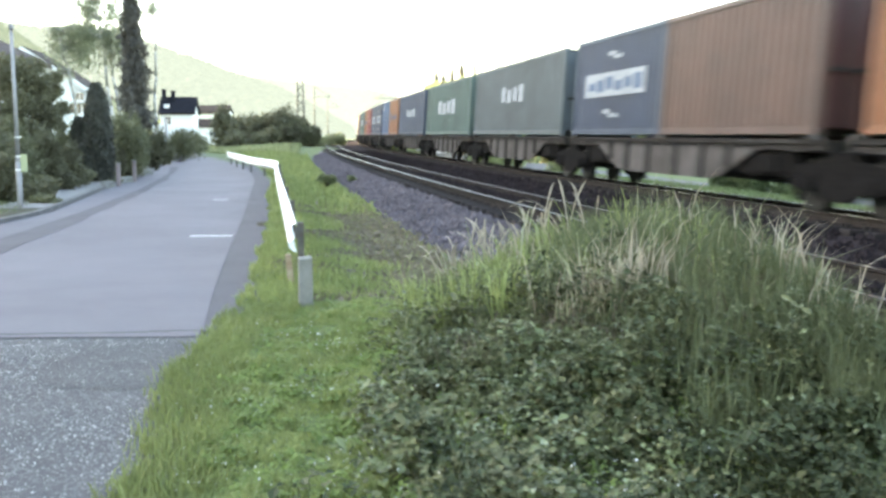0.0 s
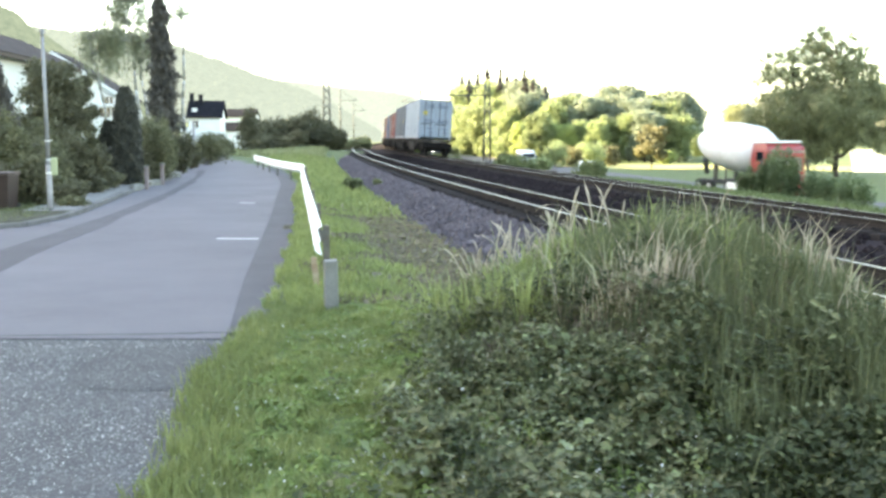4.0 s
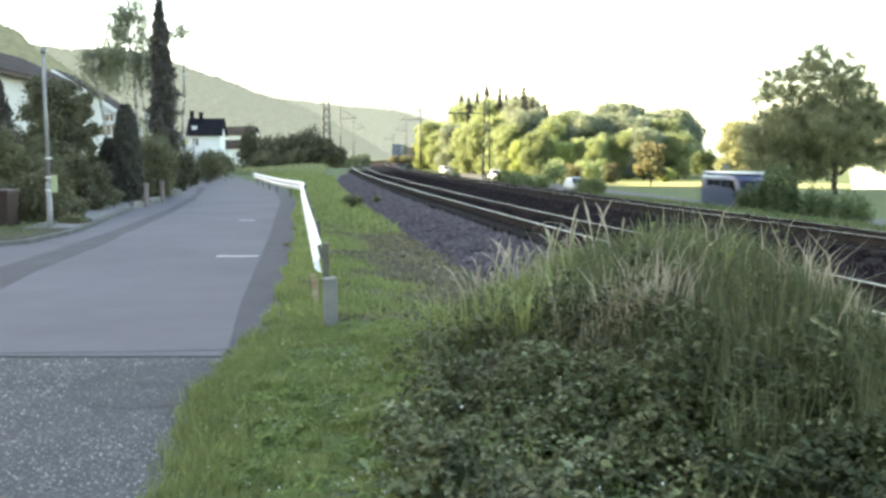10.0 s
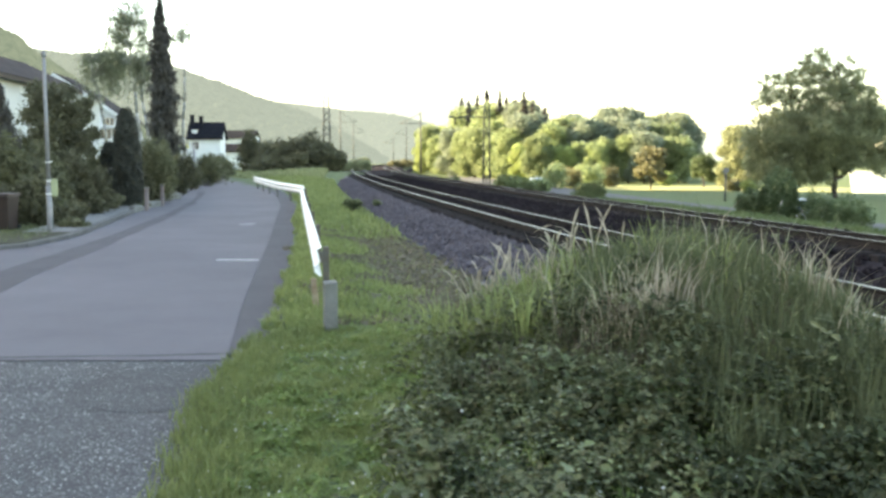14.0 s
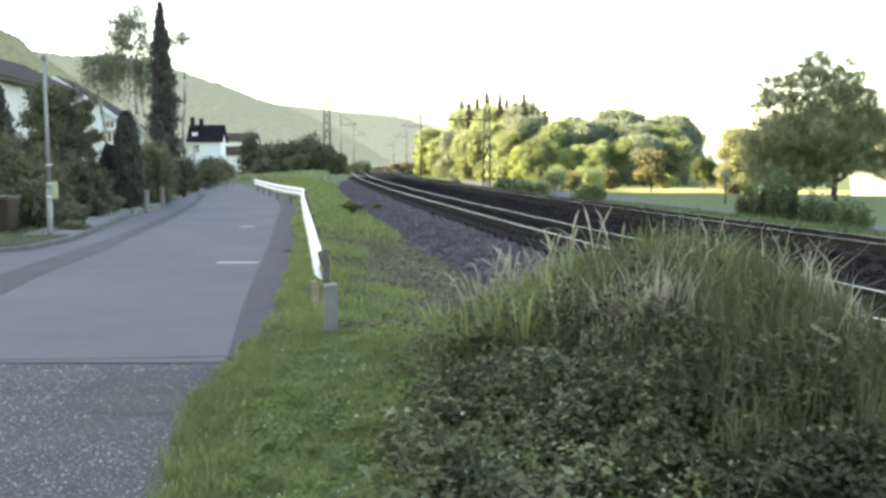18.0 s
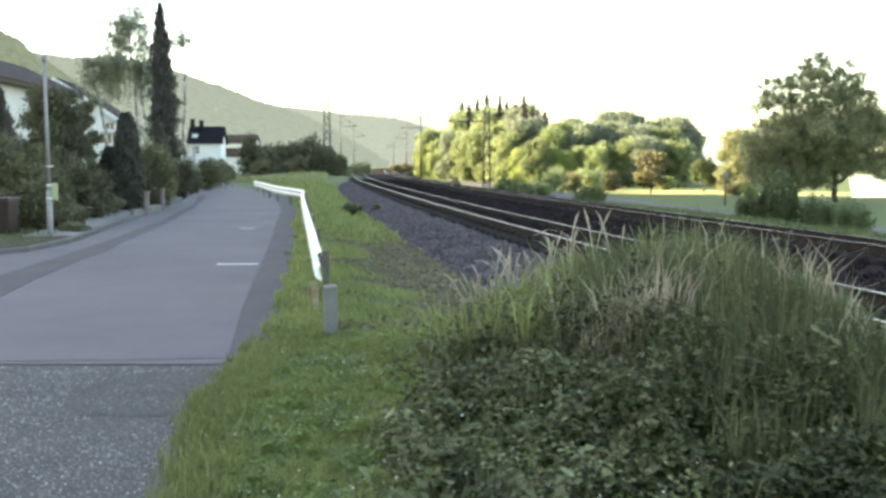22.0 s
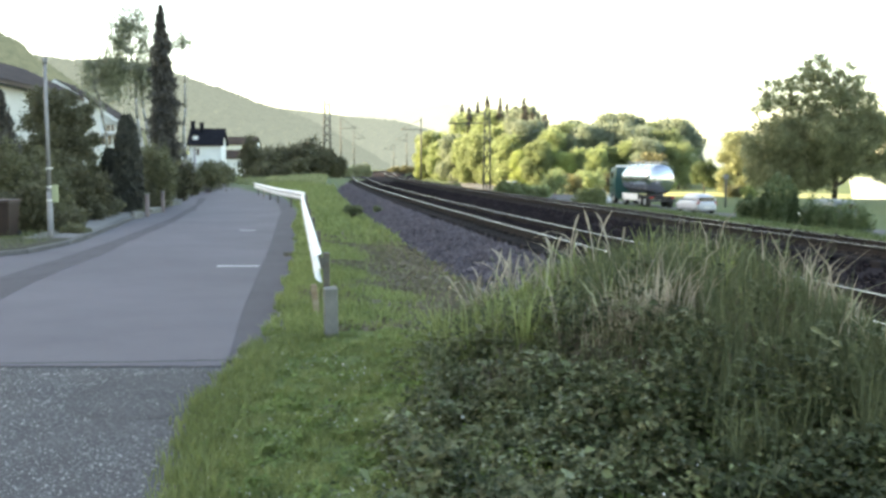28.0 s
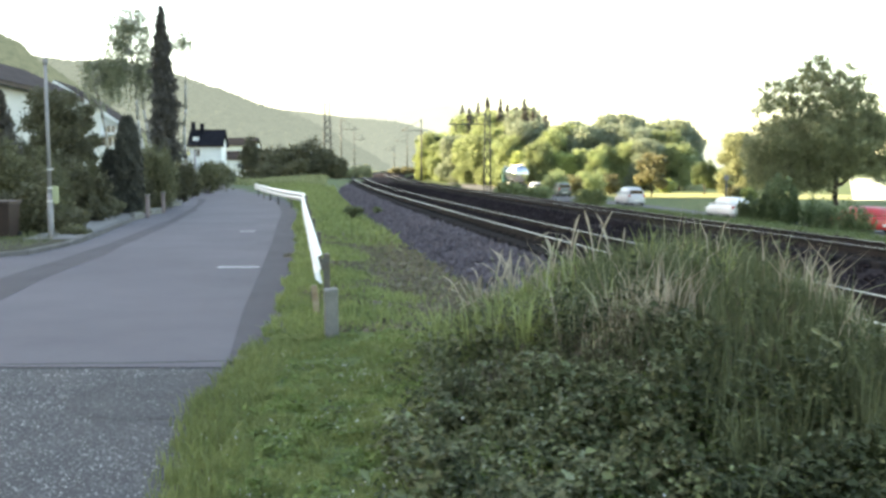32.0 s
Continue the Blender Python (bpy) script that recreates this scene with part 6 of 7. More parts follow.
M_CLOVER = mat("clover_leaves", (0.23, 0.31, 0.085), (0.15, 0.215, 0.06), 2.0, 0.5, island=0.4, trans=0.3)
M_BRAMBLE_DARK = mat("dark_bramble_leaves", (0.07, 0.088, 0.038), (0.05, 0.064, 0.029), 1.3, 0.6, spec=0.2, island=0.45, trans=0.15)
M_BRAMBLE_PALE = mat("pale_bramble_leaves", (0.2, 0.232, 0.096), (0.15, 0.178, 0.074), 1.5, 0.4, spec=0.5, island=0.5, trans=0.2)


def mound_keep(x, y):
    return bramble_zone(x, y) * (off_track(x, y) > 6.15)


p = scatter(125000, -1.2, 4.8, 3.0, 9.6, lambda x, y: mound_keep(x, y) * (1 - 0.85 * np.clip(1.25 * crest(x, y), 0, 1)) * (0.7 + 0.3 * smoothstep(0.25, 0.5, patches(x, y, 2.6, 1.0))) * (1 - 0.82 * smoothstep(0.9, 2.2, x + 0.25 * (y - 5)) * smoothstep(4.4, 5.3, y)))
lump = patches(p[:, 0], p[:, 1], 1.9, 1.0)
shoot = patches(p[:, 0], p[:, 1], 5.5, 27.0)
p[:, 2] += rng.random(len(p)) ** 1.2 * (0.03 + 0.26 * smoothstep(0.3, 0.85, lump) + 0.2 * shoot ** 2)
# dark leaves grow more frequent towards the right of the mound
tone = patches(p[:, 0], p[:, 1], 3.2, 61.0) + rng.normal(0, 0.22, len(p)) - 0.45 * smoothstep(0.7, 1.7, p[:, 0])
kind_of = np.where(tone > 0.82, 1, np.where(tone < 0.38, 2, 0))
v, f = rosette(p, 0.034 * (0.75 + 0.5 * patches(p[:, 0], p[:, 1], 2.4, 71.0)))
brambles = raw("brambles", v, f, [M_BRAMBLE, M_BRAMBLE_PALE, M_BRAMBLE_DARK])
brambles.data.polygons.foreach_set("material_index", np.tile(kind_of.astype(np.int32), 3))
tagged(brambles, "dense dark green brambles with some paler leaves on a mound", "brambles", kind="stuff")
canes = scatter(900, -0.6, 4.2, 3.4, 7.5, lambda x, y: 0.22 * mound_keep(x, y) * smoothstep(0.35, 0.7, patches(x, y, 2.2, 83.0)))
cv, cf = [], []
for c in canes:
    a, L, hgt = rng.uniform(0, 2 * math.pi), rng.uniform(0.3, 0.7), rng.uniform(0.12, 0.3)
    d, s = np.array([math.cos(a), math.sin(a), 0]), np.array([-math.sin(a), math.cos(a), 0])
    for k in range(9):
        u = k / 8
        cx = c + d * L * u + np.array([0, 0, hgt * math.sin(math.pi * (0.15 + 0.75 * u)) + 0.04])
        cx[2] += 0.6 * (land_z(cx[0], cx[1]) - land_z(c[0], c[1]))
        for e in (-1, 1):
            m = 0.038 * rng.uniform(0.7, 1.25)
            tip = cx + (s * e + 0.4 * d) * m + np.array([0, 0, rng.normal(0, 0.25) * m])
            i0 = len(cv)
            cv += [cx, (cx + tip) / 2 + d * m * 0.3 + (0, 0, 0.004), tip, (cx + tip) / 2 - d * m * 0.3 + (0, 0, 0.004)]
            cf.append((i0, i0 + 1, i0 + 2, i0 + 3))
tagged(raw("bramble_shoots", np.array(cv), cf, M_BRAMBLE_PALE), "arching bramble shoots with paired pale leaves", "brambles", kind="stuff")
p = scatter(60000, -1.2, 4.8, 3.0, 9.6, lambda x, y: mound_keep(x, y) * (0.03 + 0.3 * smoothstep(0.62, 0.85, patches(x, y, 3.4, 31.0))))
v, f = blades(p, 0.17 + 0.12 * patches(p[:, 0], p[:, 1], 2.0, 12.0), 0.0075, 0.8)
tagged(raw("mound_grass", v, f, M_BLADE_DARK), "dark rank grass growing through brambles", "grass", kind="stuff")
p = scatter(52000, -2.2, 2.0, 3.4, 9.5, lambda x, y: verge(x, y) * (0.8 - 0.35 * bramble_zone(x, y)) * smoothstep(0.35, 0.6, patches(x, y, 3.4, 7.0)) * (0.35 + 0.65 * smoothstep(8.5, 6.0, y)))
p[:, 2] += rng.uniform(0.01, 0.07, len(p))
v, f = rosette(p, 0.024)
tagged(raw("clover", v, f, M_CLOVER), "low clover leaves growing through the lawn", "clover", kind="stuff")
# white clover and daisies
p = scatter(1900, -1.8, 1.4, 3.6, 8.0, lambda x, y: verge(x, y) * (0.12 + smoothstep(0.45, 0.7, patches(x, y, 1.3, 17.0))))
p[:, 2] += rng.uniform(0.05, 0.14, len(p))
v, f = leaves(p, 0.0105, 0.35, long=1.0)
tagged(raw("small_flowers", v, f, mat("white_petals", (0.7, 0.7, 0.66), (0.6, 0.6, 0.55), 4, 0.7)), "tiny white flowers scattered in the grass", "flowers", kind="stuff")


def tufts(centres, per, spread, length, width, lean):
    """Arching broad blades that spring from shared roots."""
    n = len(centres)
    q = np.repeat(centres, per, 0) + np.column_stack([rng.normal(0, spread, (n * per, 2)), np.zeros(n * per)])
    big = np.repeat(rng.uniform(0.65, 1.3, n), per)
    return blades(q, length * big, width, lean)


def leafy_weeds(centres, height, leaf, every=0.028):
    """Upright weeds: a stem with pairs of pointed leaves, shrinking to the tip."""
    V, F, at = [], [], 0
    for c in centres:
        h = height * rng.uniform(0.55, 1.3)
        lean = rng.normal(0, 0.18, 2) * h
        k = max(4, int(h / every))
        u = (np.arange(k) + rng.uniform(0.2, 0.8, k)) / k
        a = np.arange(k) * 2.4 + rng.uniform(0, 6.3)
        at_stem = np.stack([c[0] + lean[0] * u ** 1.6, c[1] + lean[1] * u ** 1.6, c[2] + h * u], 1)
        L = (leaf * (1.15 - 0.75 * u) * rng.uniform(0.7, 1.3, k))[:, None]
        d = np.stack([np.cos(a), np.sin(a), rng.normal(0.15, 0.3, k)], 1)
        s = np.stack([-np.sin(a), np.cos(a), rng.normal(0, 0.25, k)], 1)
        up = np.array([0, 0, 1.0])
        v = np.stack([at_stem, at_stem + d * L * 0.45 + s * L * 0.26 + up * L * 0.06, at_stem + d * L - up * L * 0.25, at_stem + d * L * 0.45 - s * L * 0.26 + up * L * 0.06], 1)
        V.append(v.reshape(-1, 3))
        F.append(np.arange(k * 4).reshape(k, 4) + at)
        at += k * 4
        tip = np.array([c[0] + lean[0], c[1] + lean[1], c[2] + h])
        w = 0.003
        V.append(np.array([c + (-w, 0, 0), c + (w, 0, 0), tip + (w * 0.5, 0, 0), tip + (-w * 0.5, 0, 0)]))
        F.append(np.arange(4)[None] + at)
        at += 4
    return np.concatenate(V), np.concatenate(F)


M_FRESH = mat("fresh_blades", (0.36, 0.41, 0.16), (0.27, 0.315, 0.12), 0.9, 0.6, island=0.4, trans=0.35)
M_WEED_LEAF = mat("weed_leaves", (0.172, 0.188, 0.088), (0.124, 0.138, 0.064), 1.4, 0.55, island=0.5, trans=0.3)
M_WEED_PALE = mat("pale_weed_leaves", (0.32, 0.375, 0.13), (0.24, 0.29, 0.1), 1.4, 0.55, island=0.45, trans=0.35)


def low_right(x):
    return 1 - 0.45 * smoothstep(1.5, 2.3, x)


p = scatter(5200, -0.2, 4.4, 4.6, 9.6, lambda x, y: 0.1 * crest(x, y) + 0.05 * mound_keep(x, y) * smoothstep(5.0, 6.2, y))
v, f = tufts(p, 26, 0.028, 0.25 * np.repeat(low_right(p[:, 0]), 26), 0.009, 0.9)
q = scatter(3800, 0.8, 4.3, 4.3, 8.0, lambda x, y: mound_keep(x, y) * smoothstep(0.9, 2.2, x + 0.25 * (y - 5)) * (0.2 + 0.5 * patches(x, y, 3.0, 91.0)))
v2, f2 = tufts(q, 18, 0.035, np.full(len(q) * 18, 0.25), 0.008, 0.55)
f = f + [tuple(a + len(v) for a in t) for t in f2]
tagged(raw("weeds", np.concatenate([v, v2]), f, M_BLADE_DARK), "tufts of dark rank grass over the mound", "weeds", kind="stuff")
p = scatter(1500, -0.1, 4.2, 5.4, 9.6, lambda x, y: crest(x, y - 0.25) * (0.1 + 0.5 * smoothstep(0.4, 0.65, patches(x, y, 2.2, 15.0))) * (0.45 + 0.55 * smoothstep(1.5, 0.5, x)))
v, f = tufts(p, 30, 0.03, 0.33 * np.repeat(low_right(p[:, 0]), 30), 0.013, 1.2)
tagged(raw("crest_grass", v, f, M_FRESH), "fresh light green grass arching on the crest", "grass", kind="stuff")
p = scatter(7000, -0.4, 4.3, 4.0, 9.4, lambda x, y: ((0.16 + 0.2 * smoothstep(1.0, 2.0, x)) * mound_keep(x, y) * smoothstep(4.2, 5.6, y) + 0.3 * crest(x, y)) * (0.25 + 0.75 * smoothstep(0.4, 0.6, patches(x, y, 2.8, 51.0))))
v, f = leafy_weeds(p, 0.3, 0.062)
tagged(raw("leafy_weeds", v, f, M_WEED_LEAF), "dark upright leafy weeds growing through the mound", "weeds", kind="stuff")
p = scatter(3800, -0.4, 3.9, 6.2, 9.4, lambda x, y: crest(x, y) * (0.14 + 0.6 * smoothstep(1.1, 0.2, x)) * smoothstep(0.45, 0.6, patches(x, y, 3.1, 57.0)) + 0.03 * mound_keep(x, y))
v, f = leafy_weeds(p, 0.28, 0.06)
tagged(raw("pale_weeds", v, f, M_WEED_PALE), "fresh yellow-green leafy weeds on the mound", "weeds", kind="stuff")
def clump(n, x, y, sx, sy):
    px, py = rng.normal(x, sx, n), rng.normal(y, sy, n)
    return np.stack([px, py, ground_z(px, py)], 1)


p = np.concatenate([clump(150, 1.16, 6.05, 0.16, 0.13), clump(60, 1.42, 6.05, 0.1, 0.14), clump(70, 2.48, 6.0, 0.13, 0.2), clump(16, 0.85, 7.6, 0.16, 0.2), clump(30, 1.9, 6.7, 0.4, 0.4), clump(24, 2.7, 5.8, 0.1, 0.2)])
v, f = blades(p, 0.42, 0.012, 0.7, wind=(0.1, 0))
tagged(raw("dry_grass", v, f, M_STRAW), "pale dry grass stalks standing on the mound", "dry grass", kind="stuff")
p = np.concatenate([clump(100, 1.2, 6.25, 0.22, 0.2), clump(50, 2.5, 6.1, 0.16, 0.25), clump(40, 1.8, 6.7, 0.4, 0.4), clump(40, 0.8, 6.7, 0.2, 0.2)])
v, f = blades(p, 0.36, 0.011, 0.8, wind=(0.16, 0))
tagged(raw("fading_grass", v, f, mat("fading_blades", (0.36, 0.37, 0.24), (0.27, 0.29, 0.17), 3, 0.7, island=0.35, trans=0.25)), "half-dry pale green grass on the mound", "grass", kind="stuff")
p = np.concatenate([clump(500, 1.0, 5.9, 0.25, 0.18), clump(300, 0.6, 6.0, 0.25, 0.18), clump(260, 1.7, 5.7, 0.35, 0.22)])
v, f = blades(p, 0.19, 0.011, 1.3)
tagged(raw("dead_stems", v, f, mat("dead_brown_stems", (0.13, 0.1, 0.075), (0.09, 0.07, 0.055), 3, 0.85, island=0.4)), "dead brown stems low on the mound", "dead grass", kind="stuff")
# arching pale stalks that hang over the ballast, and tall ears on the crest
def arches(centres, n, length, material, name, label, rise=0.35):
    bm_v, bm_f = [], []
    for cx, cy in centres:
        for _ in range(n):
            a = rng.uniform(0, 2 * math.pi)
            L = length * rng.uniform(0.6, 1.25)
            x, y = cx + rng.normal(0, 0.07), cy + rng.normal(0, 0.07)
            z = float(land(x, y))
            d = np.array([math.cos(a), math.sin(a) * 0.6, 0])
            bend = rng.uniform(0.25, 1.0)
            pts = []
            for k in range(7):
                u = k / 6
                pts.append(np.array([x, y, z]) + d * L * 0.55 * bend * u ** 1.6 + np.array([0, 0, L * (u - 0.55 * bend * u ** 3)]))
            w = 0.0068
            i0 = len(bm_v)
            for k, p in enumerate(pts):
                ww = w * (1.7 if k in (5,) else 1.0) * (0.3 if k == 6 else 1)
                bm_v += [p + (ww, 0, 0), p + (-ww * 0.5, ww, 0), p + (-ww * 0.5, -ww, 0)]
            for k in range(6):
                for j in range(3):
                    bm_f.append((i0 + 3 * k + j, i0 + 3 * k + (j + 1) % 3, i0 + 3 * k + 3 + (j + 1) % 3, i0 + 3 * k + 3 + j))
    ob = raw(name, np.array(bm_v), bm_f, material)
    return tagged(ob, label, "dry grass", kind="stuff")


arches([(0.45, 8.7), (0.6, 8.9), (0.4, 9.0), (0.7, 8.6), (0.3, 9.1)], 11, 0.85, M_STRAW, "arching_stalks", "pale arching dry stalks over the ballast edge")
arches([(0.72 + 0.09 * i, 7.9 + 0.25 * math.sin(i * 1.7)) for i in range(8)], 3, 0.8, M_STRAW, "leaning_stalks", "tall thin pale stalks leaning over the mound")
arches([(0.8 + 0.13 * i, 8.1 - 0.42 * max(0, 0.13 * i - 0.9) + 0.2 * math.sin(i * 2.1)) for i in range(25)], 1, 0.55, M_STRAW, "tall_dry_stalks", "tall pale dry stalks on the crest of the mound")
p = scatter(40000, -4.5, 2.0, 11.0, 30, lambda x, y: verge(x, y) * smoothstep(9.6, 7.4, off_track(x, y)) * 0.22)
v, f = blades(p, 0.09, 0.014, 1.0)
tagged(raw("parched_grass", v, f, mat("parched_blades", (0.26, 0.23, 0.12), (0.19, 0.18, 0.085), 1.0, 0.8, island=0.3, trans=0.2)), "parched brownish grass beside the ballast", "grass", kind="stuff")

p = scatter(240000, -3.5, 1.5, 9.5, 26, lambda x, y: bare(x, y))
p[:, 2] += 0.02
v, f = leaves(p, 0.045, 0.4, long=1.2)
tagged(raw("bare_litter", v, f, mat("dry_litter", (0.225, 0.195, 0.145), (0.165, 0.142, 0.105), 2, 0.9, island=0.4)), "brown dry litter and bare soil beside the ballast", "litter", kind="stuff")

# long grass on the bank beyond the railway
p = scatter(150000, 4, 40, 22, 75, lambda x, y: smoothstep(-2.4, -3.2, off_track(x, y)) * smoothstep(-14.6, -13.4, off_track(x, y)) * (x < y * 0.55))
v, f = blades(p, 0.2, 0.03, 0.8)
tagged(raw("bank_grass", v, f, mat("bank_blades", (0.125, 0.16, 0.07), (0.085, 0.11, 0.048), 0.5, 0.7, island=0.4, trans=0.3)), "long green grass on the bank beyond the railway", "grass", kind="stuff")

# pale grit in the coarse asphalt
n = 26000
x, y = rng.uniform(-8.6, -0.6, n), rng.uniform(2.6, SEAM - 0.1, n)
k = (x < lerp_line(LANE_R, y) + 0.12) & (patches(x, y, 0.9, 33.0) > 0.45 * rng.random(n))
x, y = x[k], y[k]
chip = np.array([(1, 0, 0), (0, 1, 0), (-1, 0, 0), (0, -1, 0), (0, 0, 1.1)], float)
r = (0.003 + 0.0075 * rng.random(len(x)) ** 2.2)[:, None, None]
v = chip[None] * rng.uniform(0.6, 1.4, (len(x), 5, 3)) * r + np.stack([x, y, np.full(len(x), -0.008)], 1)[:, None, :]
i = np.arange(len(x))[:, None, None] * 5
f = (i + np.array([(0, 1, 4), (1, 2, 4), (2, 3, 4), (3, 0, 4)])).reshape(-1, 3)
tagged(raw("asphalt_grit", v.reshape(-1, 3), f, mat("pale_grit", (0.4, 0.4, 0.39), (0.22, 0.22, 0.22), 4, 0.8, island=0.5)), "pale grit stones set in coarse old asphalt", "grit", kind="stuff")

# rough dark grass at the corner of the gardens
p = scatter(30000, -13.5, -8.2, 17.4, 24.0, lambda x, y: (x < lerp_line([(17.4, -9.2), (18.5, -8.5), (20, -8.5), (21, -8.75), (23, -9.3), (24, -9.6)], y)) * (0.4 + 0.6 * patches(x, y, 1.5, 40.0)))
v, f = blades(p, 0.11, 0.016, 0.9)
tagged(raw("corner_grass", v, f, M_BLADE_DARK), "rough dark grass under the garden shrubs", "grass", kind="stuff")
# ---- vehicles on the main road ----
M_TYRE = mat("tyre_rubber", (0.02, 0.02, 0.02), (0.028, 0.027, 0.026), 4, 0.85)
M_RIM = mat("alloy_rim", (0.5, 0.5, 0.52), (0.4, 0.4, 0.42), 4, 0.35, metal=0.8)
M_GLASS = mat("car_glass", (0.016, 0.02, 0.028), rough=0.06, spec=0.75)
M_LIGHT = glow("headlamp", (1.0, 0.95, 0.85), 7.0)
M_LENS = mat("headlamp_off", (0.6, 0.62, 0.65), rough=0.2, spec=0.7)
M_RED = mat("tail_lamp", (0.35, 0.02, 0.02), rough=0.25, spec=0.6)
M_TRIM = mat("black_trim", (0.03, 0.03, 0.032), (0.045, 0.045, 0.045), 3, 0.6)
M_PLATE = mat("number_plate_blank", (0.7, 0.7, 0.68), rough=0.5)


def car_paint(name, c):
    return mat(name, c, tuple(v * 0.93 for v in c), 1.5, 0.32, spec=0.5, coat=0.5)


def loft(sections, mat_i=0):
    """A body through cross-sections (x, half width, z low, z high, inset at the top)."""
    rows = []
    for x, w, z0, z1, ins in sections:
        h = z1 - z0
        half = [(w * 0.9, z0), (w, z0 + h * 0.18), (w, z0 + h * 0.55), (w - ins * 0.45, z0 + h * 0.86), (w - ins, z1)]
        rows.append([(x, y, z) for y, z in half] + [(x, 0, z1 + 0.012 * w)] + [(x, -y, z) for y, z in half[::-1]])
    return sweep(rows, closed=True)


def wheel(parent, x, y, r, width):
    """A tyre and its rim; y is the outer face's side."""
    bm = bmesh.new()
    s = 1 if y > 0 else -1
    rod(bm, (x, y - s * width, r), (x, y, r), r, None, 20)
    w = part("wheel", bm, M_TYRE, parent)
    bm = bmesh.new()
    rod(bm, (x, y - s * 0.02, r), (x, y + s * 0.012, r), r * 0.64, r * 0.5, 16)
    part("rim", bm, M_RIM, w)
    return w


def lamp_pair(parent, x, ys, z, w, h, material, name, d=0.03):
    for y in ys:
        bm = bmesh.new()
        box(bm, (x - d, y - w / 2, z - h / 2), (x + d, y + w / 2, z + h / 2), min(0.03, h * 0.3))
        part(name, bm, material, parent)


def panes(parent, quads):
    for q in quads:
        bm = bmesh.new()
        vs = [bm.verts.new(c) for c in q]
        f = bm.faces.new(vs)
        n = (vs[1].co - vs[0].co).cross(vs[2].co - vs[0].co).normalized() * 0.012
        bmesh.ops.solidify(bm, geom=[f], thickness=0.02)
        bmesh.ops.translate(bm, verts=bm.verts, vec=n)
        part("window", bm, M_GLASS, parent)


def small_car(name, paint_mat, label, style="hatch", lit=False, group=""):
    """Nose along +x."""
    t = thing(name, pose(0, 0, 0), label, "car", group)
    L, W = (2.15, 0.87)
    tall = {"hatch": 1.46, "estate": 1.48, "suv": 1.7}[style]
    belt = tall * 0.62
    v, f = loft([(L, W * 0.72, 0.3, 0.55, 0.1), (L - 0.08, W * 0.88, 0.24, 0.68, 0.08), (L - 0.5, W, 0.2, 0.8, 0.1), (0.95, W, 0.2, belt, 0.08), (-0.9, W, 0.2, belt + 0.04, 0.06), (-L + 0.35, W * 0.97, 0.22, belt + 0.03, 0.08), (-L + 0.06, W * 0.88, 0.26, belt, 0.1), (-L, W * 0.75, 0.34, belt - 0.15, 0.1)])
    body = raw("body", v, f, paint_mat, t, smooth=True)
    rear = {"hatch": -1.75, "estate": -2.0, "suv": -1.95}[style]
    v, f = loft([(1.15, W * 0.86, belt - 0.08, belt - 0.02, 0.1), (0.45, W * 0.9, belt - 0.05, tall - 0.06, 0.2), (-0.2, W * 0.92, belt - 0.05, tall, 0.22), (-1.2, W * 0.9, belt - 0.05, tall - 0.04, 0.22), (rear, W * 0.86, belt - 0.05, belt + 0.22 if style == "hatch" else tall - 0.22, 0.16)])
    raw("cabin", v, f, paint_mat, body, smooth=True)
    g = belt + 0.03
    for s in (-1, 1):
        y0, y1 = s * W * 0.925, s * (W * 0.92 - 0.15)
        q = [(0.85, y0, g), (0.38, y1, tall - 0.13), (-0.38, y1, tall - 0.1), (-0.38, y0, g)]
        q2 = [(-0.46, y0, g), (-0.46, y1, tall - 0.1), (-1.15, y1, tall - 0.14), (rear + 0.25, y0, g)]
        panes(body, [q if s > 0 else q[::-1], q2 if s > 0 else q2[::-1]])
    fw = [(1.16, -0.62, belt - 0.0), (1.16, 0.62, belt - 0.0), (0.5, 0.52, tall - 0.1), (0.5, -0.52, tall - 0.1)]
    rw = [(rear - 0.02, 0.6, belt + 0.06), (rear - 0.02, -0.6, belt + 0.06), (rear + 0.45, -0.5, tall - 0.1), (rear + 0.45, 0.5, tall - 0.1)]
    if style != "hatch":
        rw = [(rear - 0.015, 0.66, belt + 0.06), (rear - 0.015, -0.66, belt + 0.06), (rear - 0.005, -0.58, tall - 0.26), (rear - 0.005, 0.58, tall - 0.26)]
    panes(body, [fw, rw])
    lamp_pair(t, L - 0.12, (-0.62, 0.62), 0.62, 0.34, 0.16, M_LIGHT if lit else M_LENS, "headlight", 0.06)
    lamp_pair(t, -L + 0.08, (-0.66, 0.66), belt - 0.12, 0.22, 0.22, M_RED, "tail_light", 0.06)
    bm = bmesh.new()
    box(bm, (L - 0.06, -0.4, 0.34), (L + 0.01, 0.4, 0.5), 0.02)
    part("grille", bm, M_TRIM, t)
    for x in (L + 0.012, -L - 0.012):
        bm = bmesh.new()
        box(bm, (x - 0.008, -0.26, 0.42), (x + 0.008, 0.26, 0.53))
        part("number_plate", bm, M_PLATE, t)
    for x in (1.32, -1.28):
        for y in (-0.84, 0.84):
            wheel(t, x, y, 0.31, 0.2)
    for s in (-1, 1):
        bm = bmesh.new()
        box(bm, (0.68, s * 0.95 - 0.09, belt), (0.82, s * 0.95 + 0.09, belt + 0.13), 0.03)
        part("mirror", bm, paint_mat, t)
    return t


